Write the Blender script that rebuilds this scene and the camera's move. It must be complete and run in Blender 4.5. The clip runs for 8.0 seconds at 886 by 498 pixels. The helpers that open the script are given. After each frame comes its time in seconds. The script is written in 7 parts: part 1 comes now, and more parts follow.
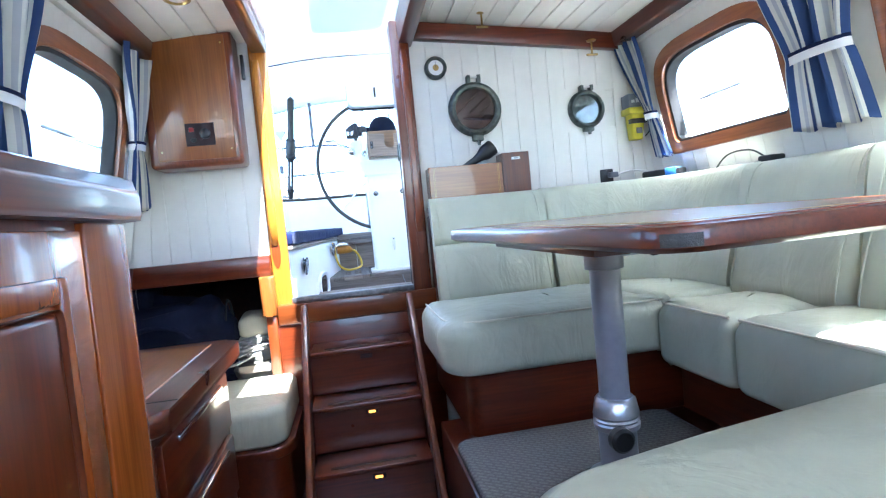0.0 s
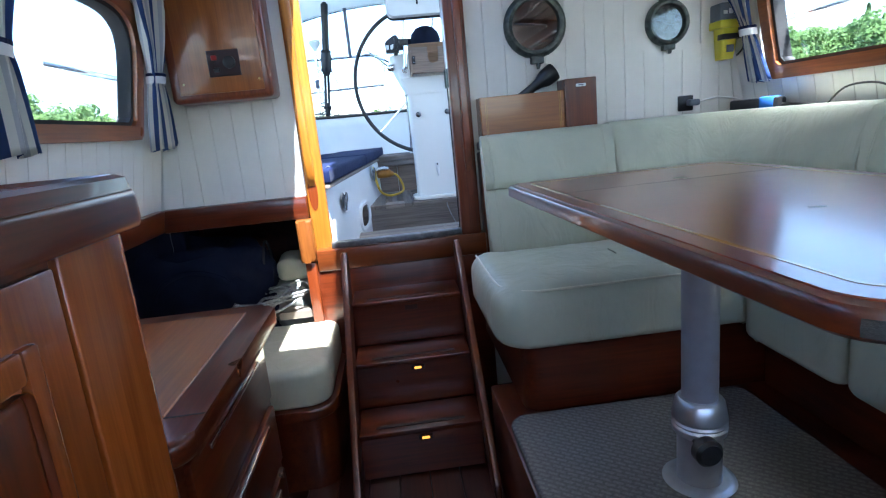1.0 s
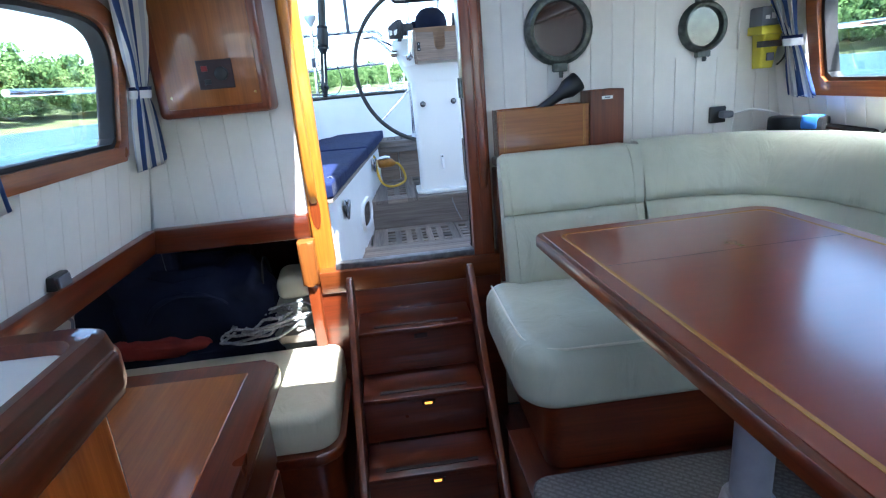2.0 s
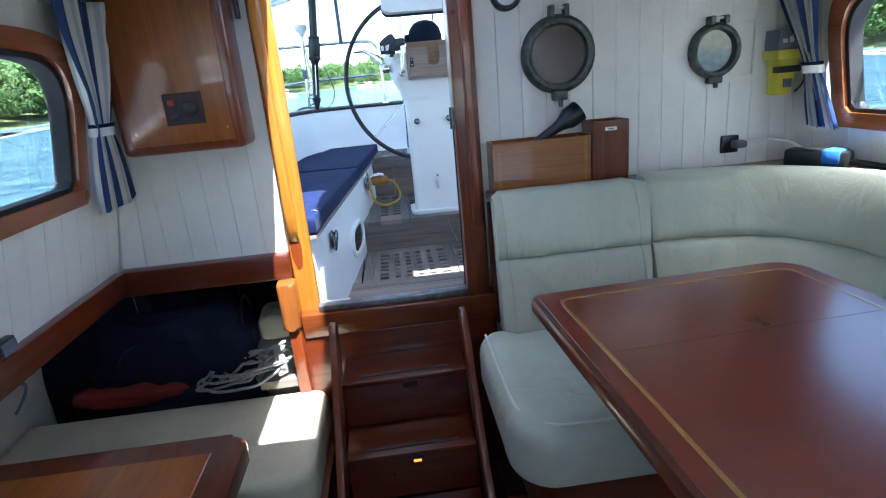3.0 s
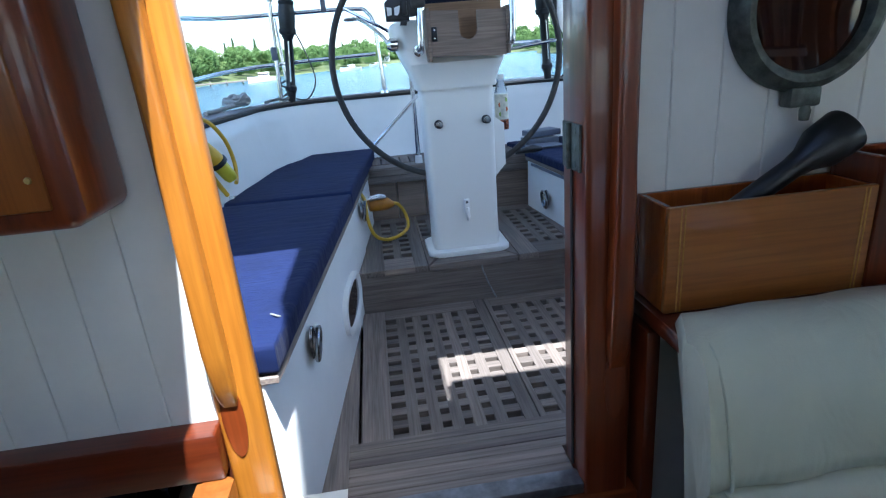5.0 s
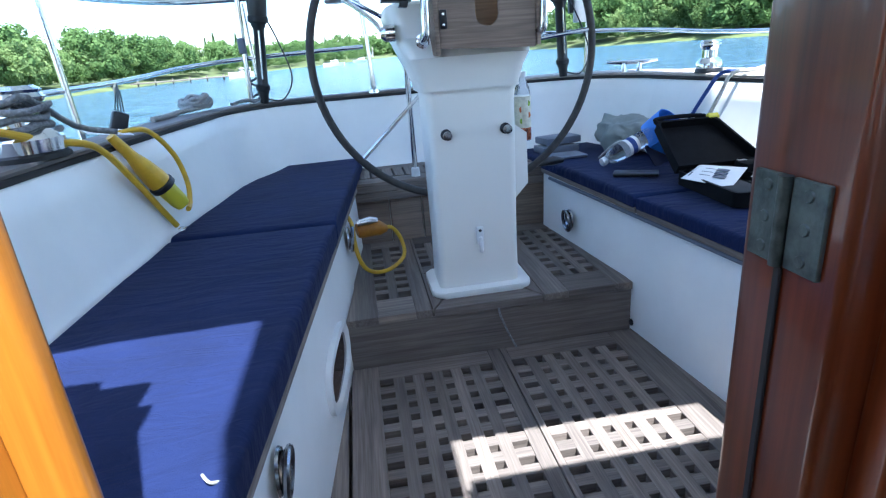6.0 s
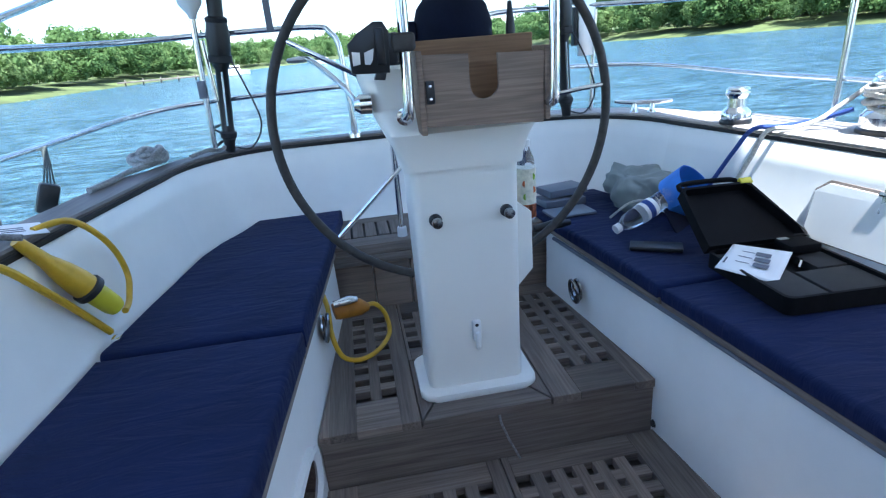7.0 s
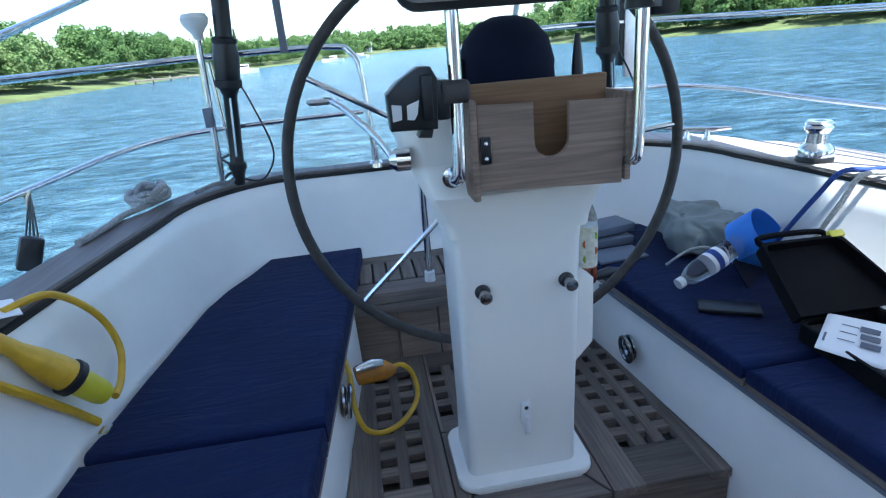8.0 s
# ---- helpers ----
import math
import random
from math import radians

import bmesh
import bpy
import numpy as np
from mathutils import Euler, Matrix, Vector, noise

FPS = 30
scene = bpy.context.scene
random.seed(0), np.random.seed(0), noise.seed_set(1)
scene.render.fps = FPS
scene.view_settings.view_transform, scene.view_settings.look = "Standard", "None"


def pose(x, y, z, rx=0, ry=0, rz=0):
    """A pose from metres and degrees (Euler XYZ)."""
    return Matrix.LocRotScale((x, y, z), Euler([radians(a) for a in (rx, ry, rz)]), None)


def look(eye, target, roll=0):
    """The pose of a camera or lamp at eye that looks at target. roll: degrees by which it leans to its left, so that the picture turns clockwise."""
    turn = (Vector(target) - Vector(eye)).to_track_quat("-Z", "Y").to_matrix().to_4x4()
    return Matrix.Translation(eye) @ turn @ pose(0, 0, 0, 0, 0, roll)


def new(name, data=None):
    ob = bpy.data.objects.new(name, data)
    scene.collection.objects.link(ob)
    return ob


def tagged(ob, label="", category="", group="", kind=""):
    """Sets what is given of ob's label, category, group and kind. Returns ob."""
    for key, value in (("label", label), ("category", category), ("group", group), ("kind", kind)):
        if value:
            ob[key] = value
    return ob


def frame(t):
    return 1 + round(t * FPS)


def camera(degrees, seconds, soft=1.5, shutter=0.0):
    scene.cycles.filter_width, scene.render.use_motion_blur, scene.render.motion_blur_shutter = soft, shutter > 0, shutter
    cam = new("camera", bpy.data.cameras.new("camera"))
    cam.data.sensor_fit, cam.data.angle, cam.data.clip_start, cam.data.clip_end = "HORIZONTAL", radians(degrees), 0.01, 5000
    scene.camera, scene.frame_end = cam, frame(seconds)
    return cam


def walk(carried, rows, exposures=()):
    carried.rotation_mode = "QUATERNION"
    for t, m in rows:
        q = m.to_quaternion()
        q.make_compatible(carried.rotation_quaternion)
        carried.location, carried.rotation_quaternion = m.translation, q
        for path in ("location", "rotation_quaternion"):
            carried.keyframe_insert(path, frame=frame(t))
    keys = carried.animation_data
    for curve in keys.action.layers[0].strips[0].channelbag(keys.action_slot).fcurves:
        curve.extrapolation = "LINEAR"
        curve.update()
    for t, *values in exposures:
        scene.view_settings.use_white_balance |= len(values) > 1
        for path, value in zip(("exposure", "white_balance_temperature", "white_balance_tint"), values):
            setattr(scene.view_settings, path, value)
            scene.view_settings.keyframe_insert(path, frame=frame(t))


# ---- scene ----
cam = camera(77.7, 8.0, soft=1.2)
PATH = [
    (0, (0.002, -2.803, 1.174), (0.329, -0.833, 1.072), -5.5),
    (0.5, (0.028, -2.642, 1.27), (0.212, -0.654, 1.155), -5.6),
    (1, (0.01, -2.534, 1.343), (0.157, -0.588, 0.907), -5.6),
    (1.5, (-0.029, -2.419, 1.479), (0.115, -0.509, 0.904), -5.2),
    (2.8, (0.033, -2.135, 1.694), (0.195, -0.234, 1.096), -5.1),
    (3, (0.052, -2.094, 1.71), (0.197, -0.192, 1.108), -5.2),
    (3.5, (-0.03, -1.844, 1.727), (0.137, 0.052, 1.113), -4.9),
    (4, (-0.057, -1.566, 1.718), (0.125, 0.325, 1.094), -4.9),
    (4.5, (-0.033, -1.202, 1.72), (0.154, 0.684, 1.08), -4.9),
    (4.7, (-0.034, -1.072, 1.718), (0.155, 0.808, 1.068), -4.9),
    (5.8, (-0.061, -0.41, 1.708), (0.168, 1.461, 1.039), -4.8),
    (6, (-0.056, -0.34, 1.709), (0.19, 1.526, 1.033), -4.7),
    (6.5, (0.018, -0.101, 1.761), (0.288, 1.759, 1.076), -4.8),
    (7, (0.033, 0.058, 1.901), (0.304, 1.916, 1.211), -4.9),
    (7.5, (0.022, 0.147, 1.979), (0.285, 2.006, 1.291), -4.9),
    (8, (-0.005, 0.372, 1.999), (0.239, 2.232, 1.306), -4.9),
]
EXPOSURES = [(t, stops, 5450, 9) for t, stops in ((0.0, 3.85), (0.5, 3.3), (1.0, 2.85), (1.5, 3.1), (3.0, 2.64), (4.0, 2.13), (4.7, 1.95), (5.8, 2.18), (7.0, 2.0), (8.0, 1.8))]
walk(cam, [(t, look(eye, target, roll)) for t, eye, target, roll in PATH], EXPOSURES)

# ---- daylight ----
SUN_FROM = Vector((0.145, -0.376, 1.0)).normalized()
world = bpy.data.worlds.new("sky")
scene.world = world
world.use_nodes = True
sky = world.node_tree.nodes.new("ShaderNodeTexSky")
sky.sky_type, sky.sun_disc = "NISHITA", False
sky.sun_elevation = math.asin(SUN_FROM.z)
sky.sun_rotation = math.atan2(SUN_FROM.x, SUN_FROM.y)
background = world.node_tree.nodes["Background"]
background.inputs["Strength"].default_value = 0.12
world.node_tree.links.new(sky.outputs[0], background.inputs["Color"])
sun = new("sun", bpy.data.lights.new("sun", "SUN"))
sun.data.energy, sun.data.angle, sun.data.color = 5.0, radians(0.53), (1.0, 0.96, 0.89)
sun.matrix_world = look(SUN_FROM * 30, (0, 0, 0))

# added fill lamp behind the walk, for sky light through an unseen windscreen forward
lamp = new("windscreen_fill", bpy.data.lights.new("windscreen_fill", "AREA"))
lamp.data.shape, lamp.data.size, lamp.data.size_y, lamp.data.energy, lamp.data.color = "RECTANGLE", 2.3, 0.55, 0.25, (0.90, 0.96, 1.0)
lamp.matrix_world = look((0.36, -3.86, 1.70), (0.36, 0.0, 1.45))

C = 0.36          # the boat's centre line
H = 1.36          # half the cabin's width at the window sills
LEANIN = 0.2      # how far the cabin sides lean in


# ---- materials ----
class Mat:
    """A principled material with its node tree at hand."""
    def __init__(self, name, colour, rough=0.5, metal=0.0):
        self.m = bpy.data.materials.new(name)
        self.m.use_nodes = True
        self.t = self.m.node_tree
        self.b = self.t.nodes["Principled BSDF"]
        self.b.inputs["Base Color"].default_value = (*colour, 1)
        self.b.inputs["Roughness"].default_value = rough
        self.b.inputs["Metallic"].default_value = metal
        self.colour = colour

    def node(self, kind, **values):
        n = self.t.nodes.new(kind)
        for k, v in values.items():
            n.inputs[k].default_value = v
        return n

    def link(self, a, b):
        self.t.links.new(a, b)

    def coords(self, scale=(1, 1, 1), source="Object"):
        c = self.t.nodes.new("ShaderNodeTexCoord")
        p = self.node("ShaderNodeMapping")
        p.inputs["Scale"].default_value = scale
        self.link(c.outputs[source], p.inputs["Vector"])
        return p.outputs["Vector"]

    def noise(self, vec, scale, detail=4.0, rough=0.55, distort=0.0):
        n = self.node("ShaderNodeTexNoise", Scale=scale, Detail=detail, Roughness=rough, Distortion=distort)
        self.link(vec, n.inputs["Vector"])
        return n.outputs["Fac"]

    def ramp(self, fac, stops):
        r = self.t.nodes.new("ShaderNodeValToRGB")
        e = r.color_ramp.elements
        while len(e) < len(stops):
            e.new(0.5)
        for x, (p, c) in zip(e, stops):
            x.position, x.color = p, (*c, 1)
        self.link(fac, r.inputs["Fac"])
        return r.outputs["Color"]

    def mix(self, fac, a, b, mode="MIX"):
        n = self.t.nodes.new("ShaderNodeMix")
        n.data_type, n.blend_type = "RGBA", mode
        for slot, v in ((0, fac), (6, a), (7, b)):
            if isinstance(v, (float, int)):
                n.inputs[slot].default_value = v
            elif isinstance(v, tuple):
                n.inputs[slot].default_value = (*v, 1)
            else:
                self.link(v, n.inputs[slot])
        return n.outputs[2]

    def base(self, c):
        self.link(c, self.b.inputs["Base Color"])

    def rough(self, fac, lo, hi):
        n = self.node("ShaderNodeMapRange")
        n.inputs["To Min"].default_value, n.inputs["To Max"].default_value = lo, hi
        self.link(fac, n.inputs["Value"])
        self.link(n.outputs[0], self.b.inputs["Roughness"])

    def bump(self, fac, strength, distance):
        n = self.node("ShaderNodeBump", Strength=strength, Distance=distance)
        self.link(fac, n.inputs["Height"])
        self.link(n.outputs[0], self.b.inputs["Normal"])

    def random(self):
        return self.t.nodes.new("ShaderNodeObjectInfo").outputs["Random"]


def wood(name, dark, light, grain, rough=0.28, coat=0.4, vary=0.10, streak=0.25, sheen=0.07, tones=(0.82, 1.08)):
    """Varnished or bare wood; grain names the axis along which it runs."""
    w = Mat(name, light, rough)
    long = [26.0, 26.0, 26.0]
    long["xyz".index(grain)] = 1.6
    v = w.coords(tuple(long))
    fine = [140.0, 140.0, 140.0]
    fine["xyz".index(grain)] = 5.0
    f = w.noise(w.coords(tuple(fine)), 1.0, 3.0)
    n = w.noise(v, 1.0, 5.0, 0.6, 0.6)
    c = w.ramp(n, [(0.3, dark), (0.72, light)])
    c = w.mix(streak, c, w.ramp(f, [(0.35, tuple(q * 0.55 for q in dark)), (0.65, light)]))
    big = w.noise(w.coords((1, 1, 1)), 2.5, 3.0)
    c = w.mix(w.ramp(big, [(0.3, (0, 0, 0)), (0.75, (vary, vary, vary))]), c, tuple(q * 0.6 for q in dark))
    tone = w.ramp(w.random(), [(0.0, (tones[0],) * 3), (1.0, (tones[1], tones[1] * 0.985, tones[1] * 0.965))])
    w.base(w.mix(1.0, c, tone, "MULTIPLY"))
    w.rough(w.noise(w.coords((1, 1, 1)), 7.0, 2.0), rough * 0.94, rough * 1.08)
    if not coat:
        w.bump(f, 0.15, 0.002)
    w.b.inputs["Coat Weight"].default_value = coat
    w.b.inputs["Coat Roughness"].default_value = sheen
    return w.m


def plain(name, colour, rough, metal=0.0, var=0.08, scale=9.0, bump=0.0, bscale=60.0, spec=0.5):
    """A plain surface with faint blotches and a fine relief."""
    p = Mat(name, colour, rough, metal)
    n = p.noise(p.coords(), scale, 5.0, 0.6)
    lo, hi = tuple(q * (1 - var * 1.6) for q in colour), tuple(min(1, q * (1 + var)) for q in colour)
    p.base(p.ramp(n, [(0.3, lo), (0.7, hi)]))
    p.rough(p.noise(p.coords(), scale * 3, 2.0), rough * 0.95, min(1, rough * 1.07))
    if bump:
        p.bump(p.noise(p.coords(), bscale, 4.0), bump, 0.003)
    p.b.inputs["Specular IOR Level"].default_value = spec
    return p.m


MAHOGANY_X = wood("mahogany_x", (0.050, 0.008, 0.0025), (0.145, 0.026, 0.0055), "x")
MAHOGANY_Y = wood("mahogany_y", (0.055, 0.009, 0.0025), (0.165, 0.030, 0.006), "y")
MAHOGANY_Z = wood("mahogany_z", (0.080, 0.013, 0.0035), (0.215, 0.043, 0.008), "z")
FRAME_WOOD = wood("frame_mahogany", (0.19, 0.046, 0.009), (0.38, 0.115, 0.023), "y")
SILL_WOOD = wood("sill_mahogany", (0.085, 0.018, 0.004), (0.17, 0.042, 0.008), "x")
TABLE_WOOD = wood("table_mahogany", (0.180, 0.023, 0.0055), (0.205, 0.028, 0.0062), "x", 0.28, 0.9, 0.0, 0.04, 0.17)
HONEY_Z = wood("honey_teak_z", (0.18, 0.052, 0.009), (0.30, 0.100, 0.018), "z", 0.32, 0.5, 0.06)
HONEY_Y = wood("honey_teak_y", (0.26, 0.068, 0.009), (0.42, 0.130, 0.017), "y", 0.3, 0.5, 0.06)
HONEY_X = wood("honey_teak_x", (0.24, 0.072, 0.012), (0.42, 0.150, 0.027), "x", 0.3, 0.5, 0.06)
# starboard door post: base colour brightened to carry the sun on it
SUNLIT_JAMB = wood("sunlit_jamb_teak", (0.43, 0.140, 0.012), (0.62, 0.245, 0.024), "z", 0.32, 0.5, 0.06)
CHERRY_Z = wood("cherry_z", (0.25, 0.055, 0.008), (0.43, 0.108, 0.016), "z", 0.26, 0.5, 0.06)
INLAY = wood("maple_inlay", (0.40, 0.20, 0.055), (0.55, 0.31, 0.10), "y", 0.25, 0.6)
TEAK_X = wood("weathered_teak_x", (0.128, 0.100, 0.084), (0.30, 0.250, 0.212), "x", 0.72, 0.0, 0.28, 0.42, tones=(0.66, 1.12))
TEAK_Y = wood("weathered_teak_y", (0.128, 0.100, 0.084), (0.30, 0.250, 0.212), "y", 0.72, 0.0, 0.28, 0.42, tones=(0.66, 1.12))
TEAK_Z = wood("weathered_teak_z", (0.20, 0.140, 0.105), (0.41, 0.31, 0.235), "x", 0.7, 0.0, 0.28, 0.4)
TRAY_INNER = wood("worn_varnish_teak", (0.20, 0.10, 0.045), (0.38, 0.235, 0.125), "x", 0.5, 0.0, 0.3)
# cap rail teak twice: sun on the port side, shade to starboard, in the colour
CAP_SUNLIT = wood("sunlit_caprail_teak", (0.33, 0.30, 0.27), (0.52, 0.48, 0.43), "y", 0.75, 0.0, 0.2)
CAP_SHADED = wood("shaded_caprail_teak", (0.10, 0.09, 0.085), (0.21, 0.18, 0.16), "y", 0.6, 0.0, 0.3)
PAINT = plain("white_painted_board", (0.76, 0.75, 0.70), 0.38, var=0.03, bump=0.08, bscale=25)
CEILING = plain("ceiling_paint", (0.82, 0.80, 0.73), 0.45, var=0.03, bump=0.06, bscale=25)
GELCOAT = plain("white_gelcoat", (0.80, 0.80, 0.77), 0.3, var=0.03, scale=4, bump=0.05, bscale=14)
GELCOAT_PED = plain("pedestal_gelcoat", (0.82, 0.81, 0.75), 0.28, var=0.01, scale=2)
CREAM = plain("cream_vinyl_side", (0.70, 0.66, 0.52), 0.34, var=0.05)


def cushion_canvas(name, colour):
    """Heavy woven canvas with soft wrinkles and faded patches."""
    f = Mat(name, colour, 0.85)
    co = f.coords()
    f.base(f.ramp(f.noise(co, 5.0, 5.0, 0.6), [(0.3, tuple(q * 0.8 for q in colour)), (0.7, tuple(q * 1.15 for q in colour))]))
    b1 = f.node("ShaderNodeBump", Strength=0.45, Distance=0.025)
    f.link(f.noise(f.coords((1.0, 3.2, 1.0)), 5.0, 4.0, 0.55, 1.2), b1.inputs["Height"])
    b2 = f.node("ShaderNodeBump", Strength=0.3, Distance=0.002)
    f.link(f.noise(co, 420.0, 2.0), b2.inputs["Height"])
    f.link(b1.outputs[0], b2.inputs["Normal"])
    f.link(b2.outputs[0], f.b.inputs["Normal"])
    f.b.inputs["Specular IOR Level"].default_value = 0.25
    f.b.inputs["Sheen Weight"].default_value = 0.025
    f.b.inputs["Sheen Roughness"].default_value = 0.35
    return f.m


NAVY = cushion_canvas("navy_canvas", (0.0050, 0.0118, 0.056))
NAVY_DARK = plain("dark_navy_cloth", (0.006, 0.009, 0.026), 0.9, var=0.2, scale=6, bump=0.5, bscale=30, spec=0.25)
RED_CLOTH = plain("faded_red_cloth", (0.20, 0.02, 0.012), 0.9, var=0.2, scale=8, bump=0.5, bscale=40)
COVER_CLOTH = plain("grey_green_canvas", (0.22, 0.245, 0.235), 0.85, var=0.10, scale=6, bump=0.5, bscale=22)
GREY_CANVAS = plain("grey_canvas", (0.30, 0.31, 0.28), 0.85, var=0.12, scale=8, bump=0.4, bscale=300)


def canvas_roof():
    """Pale bimini canvas that lets some sun through."""
    c = Mat("bimini_canvas", (0.80, 0.80, 0.78), 0.9)
    tr = c.t.nodes.new("ShaderNodeBsdfTranslucent")
    tr.inputs["Color"].default_value = (0.80, 0.80, 0.78, 1)
    ms = c.node("ShaderNodeMixShader", Fac=0.19)
    c.bump(c.noise(c.coords(), 300.0, 2.0), 0.2, 0.001)
    c.link(c.b.outputs[0], ms.inputs[1])
    c.link(tr.outputs[0], ms.inputs[2])
    c.link(ms.outputs[0], c.t.nodes["Material Output"].inputs["Surface"])
    return c.m


BIMINI = canvas_roof()
STEEL = plain("polished_stainless", (0.78, 0.79, 0.80), 0.12, 1.0, var=0.05, scale=20)
DARK_CHROME = plain("tarnished_chrome", (0.34, 0.34, 0.35), 0.2, 1.0, var=0.25, scale=40)
WORN_METAL = plain("worn_grey_metal", (0.20, 0.20, 0.21), 0.5, 0.8, var=0.3, scale=25)
SATIN = plain("satin_aluminium", (0.62, 0.63, 0.65), 0.34, 1.0, var=0.06, scale=30)
PATINA = plain("weathered_bronze", (0.12, 0.135, 0.12), 0.5, 0.7, var=0.35, scale=40, bump=0.4, bscale=120)
BRASS = plain("aged_brass", (0.45, 0.32, 0.12), 0.32, 1.0, var=0.2, scale=40)
BLACK = plain("black_plastic", (0.012, 0.012, 0.013), 0.38, var=0.2, scale=20, bump=0.1, bscale=200)
RUBBER = plain("black_rubber", (0.015, 0.015, 0.016), 0.7, var=0.2)
LEATHER = plain("wheel_leather", (0.045, 0.040, 0.036), 0.6, var=0.25, scale=40, bump=0.4, bscale=300)
SEAM = plain("dark_caulk", (0.02, 0.018, 0.016), 0.7)
YELLOW = plain("yellow_rubber", (0.62, 0.38, 0.02), 0.42, var=0.1, scale=30)
AMBER_RUBBER = plain("amber_rubber", (0.42, 0.17, 0.01), 0.45, var=0.15, scale=30)
YELLOW_SOFT = plain("pale_yellow_plastic", (0.62, 0.55, 0.03), 0.4, var=0.06)
ROPE_WHITE = plain("white_rope", (0.52, 0.51, 0.47), 0.85, var=0.2, scale=120, bump=1.0, bscale=260)
ROPE_GREY = plain("grey_rope", (0.24, 0.24, 0.24), 0.85, var=0.3, scale=120, bump=1.0, bscale=260)
ROPE_OLD = plain("weathered_rope", (0.34, 0.34, 0.33), 0.85, var=0.25, scale=120, bump=1.0, bscale=260)
DARK_CORD = plain("dark_green_cord", (0.07, 0.085, 0.08), 0.85, var=0.3, scale=120)
ROPE_BLUE = plain("blue_rope", (0.03, 0.07, 0.28), 0.8, var=0.3, scale=150, bump=1.0, bscale=260)
WHITE_PLASTIC = plain("white_plastic", (0.74, 0.74, 0.72), 0.35, var=0.03)
GREY_PLASTIC = plain("grey_plastic", (0.13, 0.145, 0.18), 0.45, var=0.06)
BLUE_CLOTH = plain("bright_blue_cloth", (0.05, 0.21, 0.70), 0.6, var=0.1, bump=0.2, bscale=300)
PAPER = plain("white_paper", (0.80, 0.80, 0.80), 0.7, var=0.02)
INK = plain("printed_grey", (0.12, 0.13, 0.16), 0.7)
RED = plain("red_plastic", (0.25, 0.010, 0.008), 0.4)
PANEL_DARK = plain("dark_panel", (0.030, 0.009, 0.009), 0.55, var=0.2)
CASE = plain("matte_black_case", (0.006, 0.006, 0.007), 0.75, var=0.2, scale=20, bump=0.2, bscale=250, spec=0.12)
PILLAR = plain("grey_anodised_pillar", (0.34, 0.34, 0.38), 0.34, 0.35, var=0.05, scale=30)
COLLAR = plain("dull_collar_metal", (0.50, 0.50, 0.54), 0.28, 0.8, var=0.06, scale=30)
PINK = plain("lilac_cloth", (0.55, 0.36, 0.42), 0.85, var=0.08, bump=0.3, bscale=80)
NONSKID = plain("grey_grip_strip", (0.05, 0.035, 0.03), 0.85, var=0.2, scale=60, bump=0.8, bscale=400)
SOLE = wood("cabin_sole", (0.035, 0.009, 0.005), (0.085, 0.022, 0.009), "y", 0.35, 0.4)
MUDBANK = plain("marsh_grass", (0.085, 0.11, 0.03), 0.95, var=0.35, scale=0.25, bump=0.6, bscale=3)
LAND = plain("lawn", (0.10, 0.17, 0.035), 0.95, var=0.3, scale=0.08, bump=0.5, bscale=2)
BARK = plain("bark", (0.09, 0.07, 0.05), 0.9, var=0.3, scale=3)
DOCK = plain("weathered_dock", (0.20, 0.17, 0.14), 0.85, var=0.2, scale=3)


def vinyl(name, colour):
    """Soft upholstery vinyl: creases, pebbled grain and a broad sheen."""
    v = Mat(name, colour, 0.36)
    co = v.coords()
    n = v.noise(co, 5.0, 4.0)
    v.base(v.ramp(n, [(0.28, tuple(q * 0.86 for q in colour)), (0.7, colour)]))
    big, grain = v.noise(v.coords((1.0, 1.0, 0.35)), 10.0, 3.0, 0.55, 0.9), v.noise(co, 420.0, 2.0)
    b1 = v.node("ShaderNodeBump", Strength=0.45, Distance=0.02)
    v.link(big, b1.inputs["Height"])
    b2 = v.node("ShaderNodeBump", Strength=0.22, Distance=0.0015)
    v.link(grain, b2.inputs["Height"])
    v.link(b1.outputs[0], b2.inputs["Normal"])
    v.link(b2.outputs[0], v.b.inputs["Normal"])
    v.rough(v.noise(co, 14.0), 0.28, 0.46)
    return v.m


VINYL = vinyl("cream_vinyl", (0.507, 0.510, 0.385))
VINYL_SEAT = vinyl("ivory_vinyl", (0.60, 0.555, 0.40))


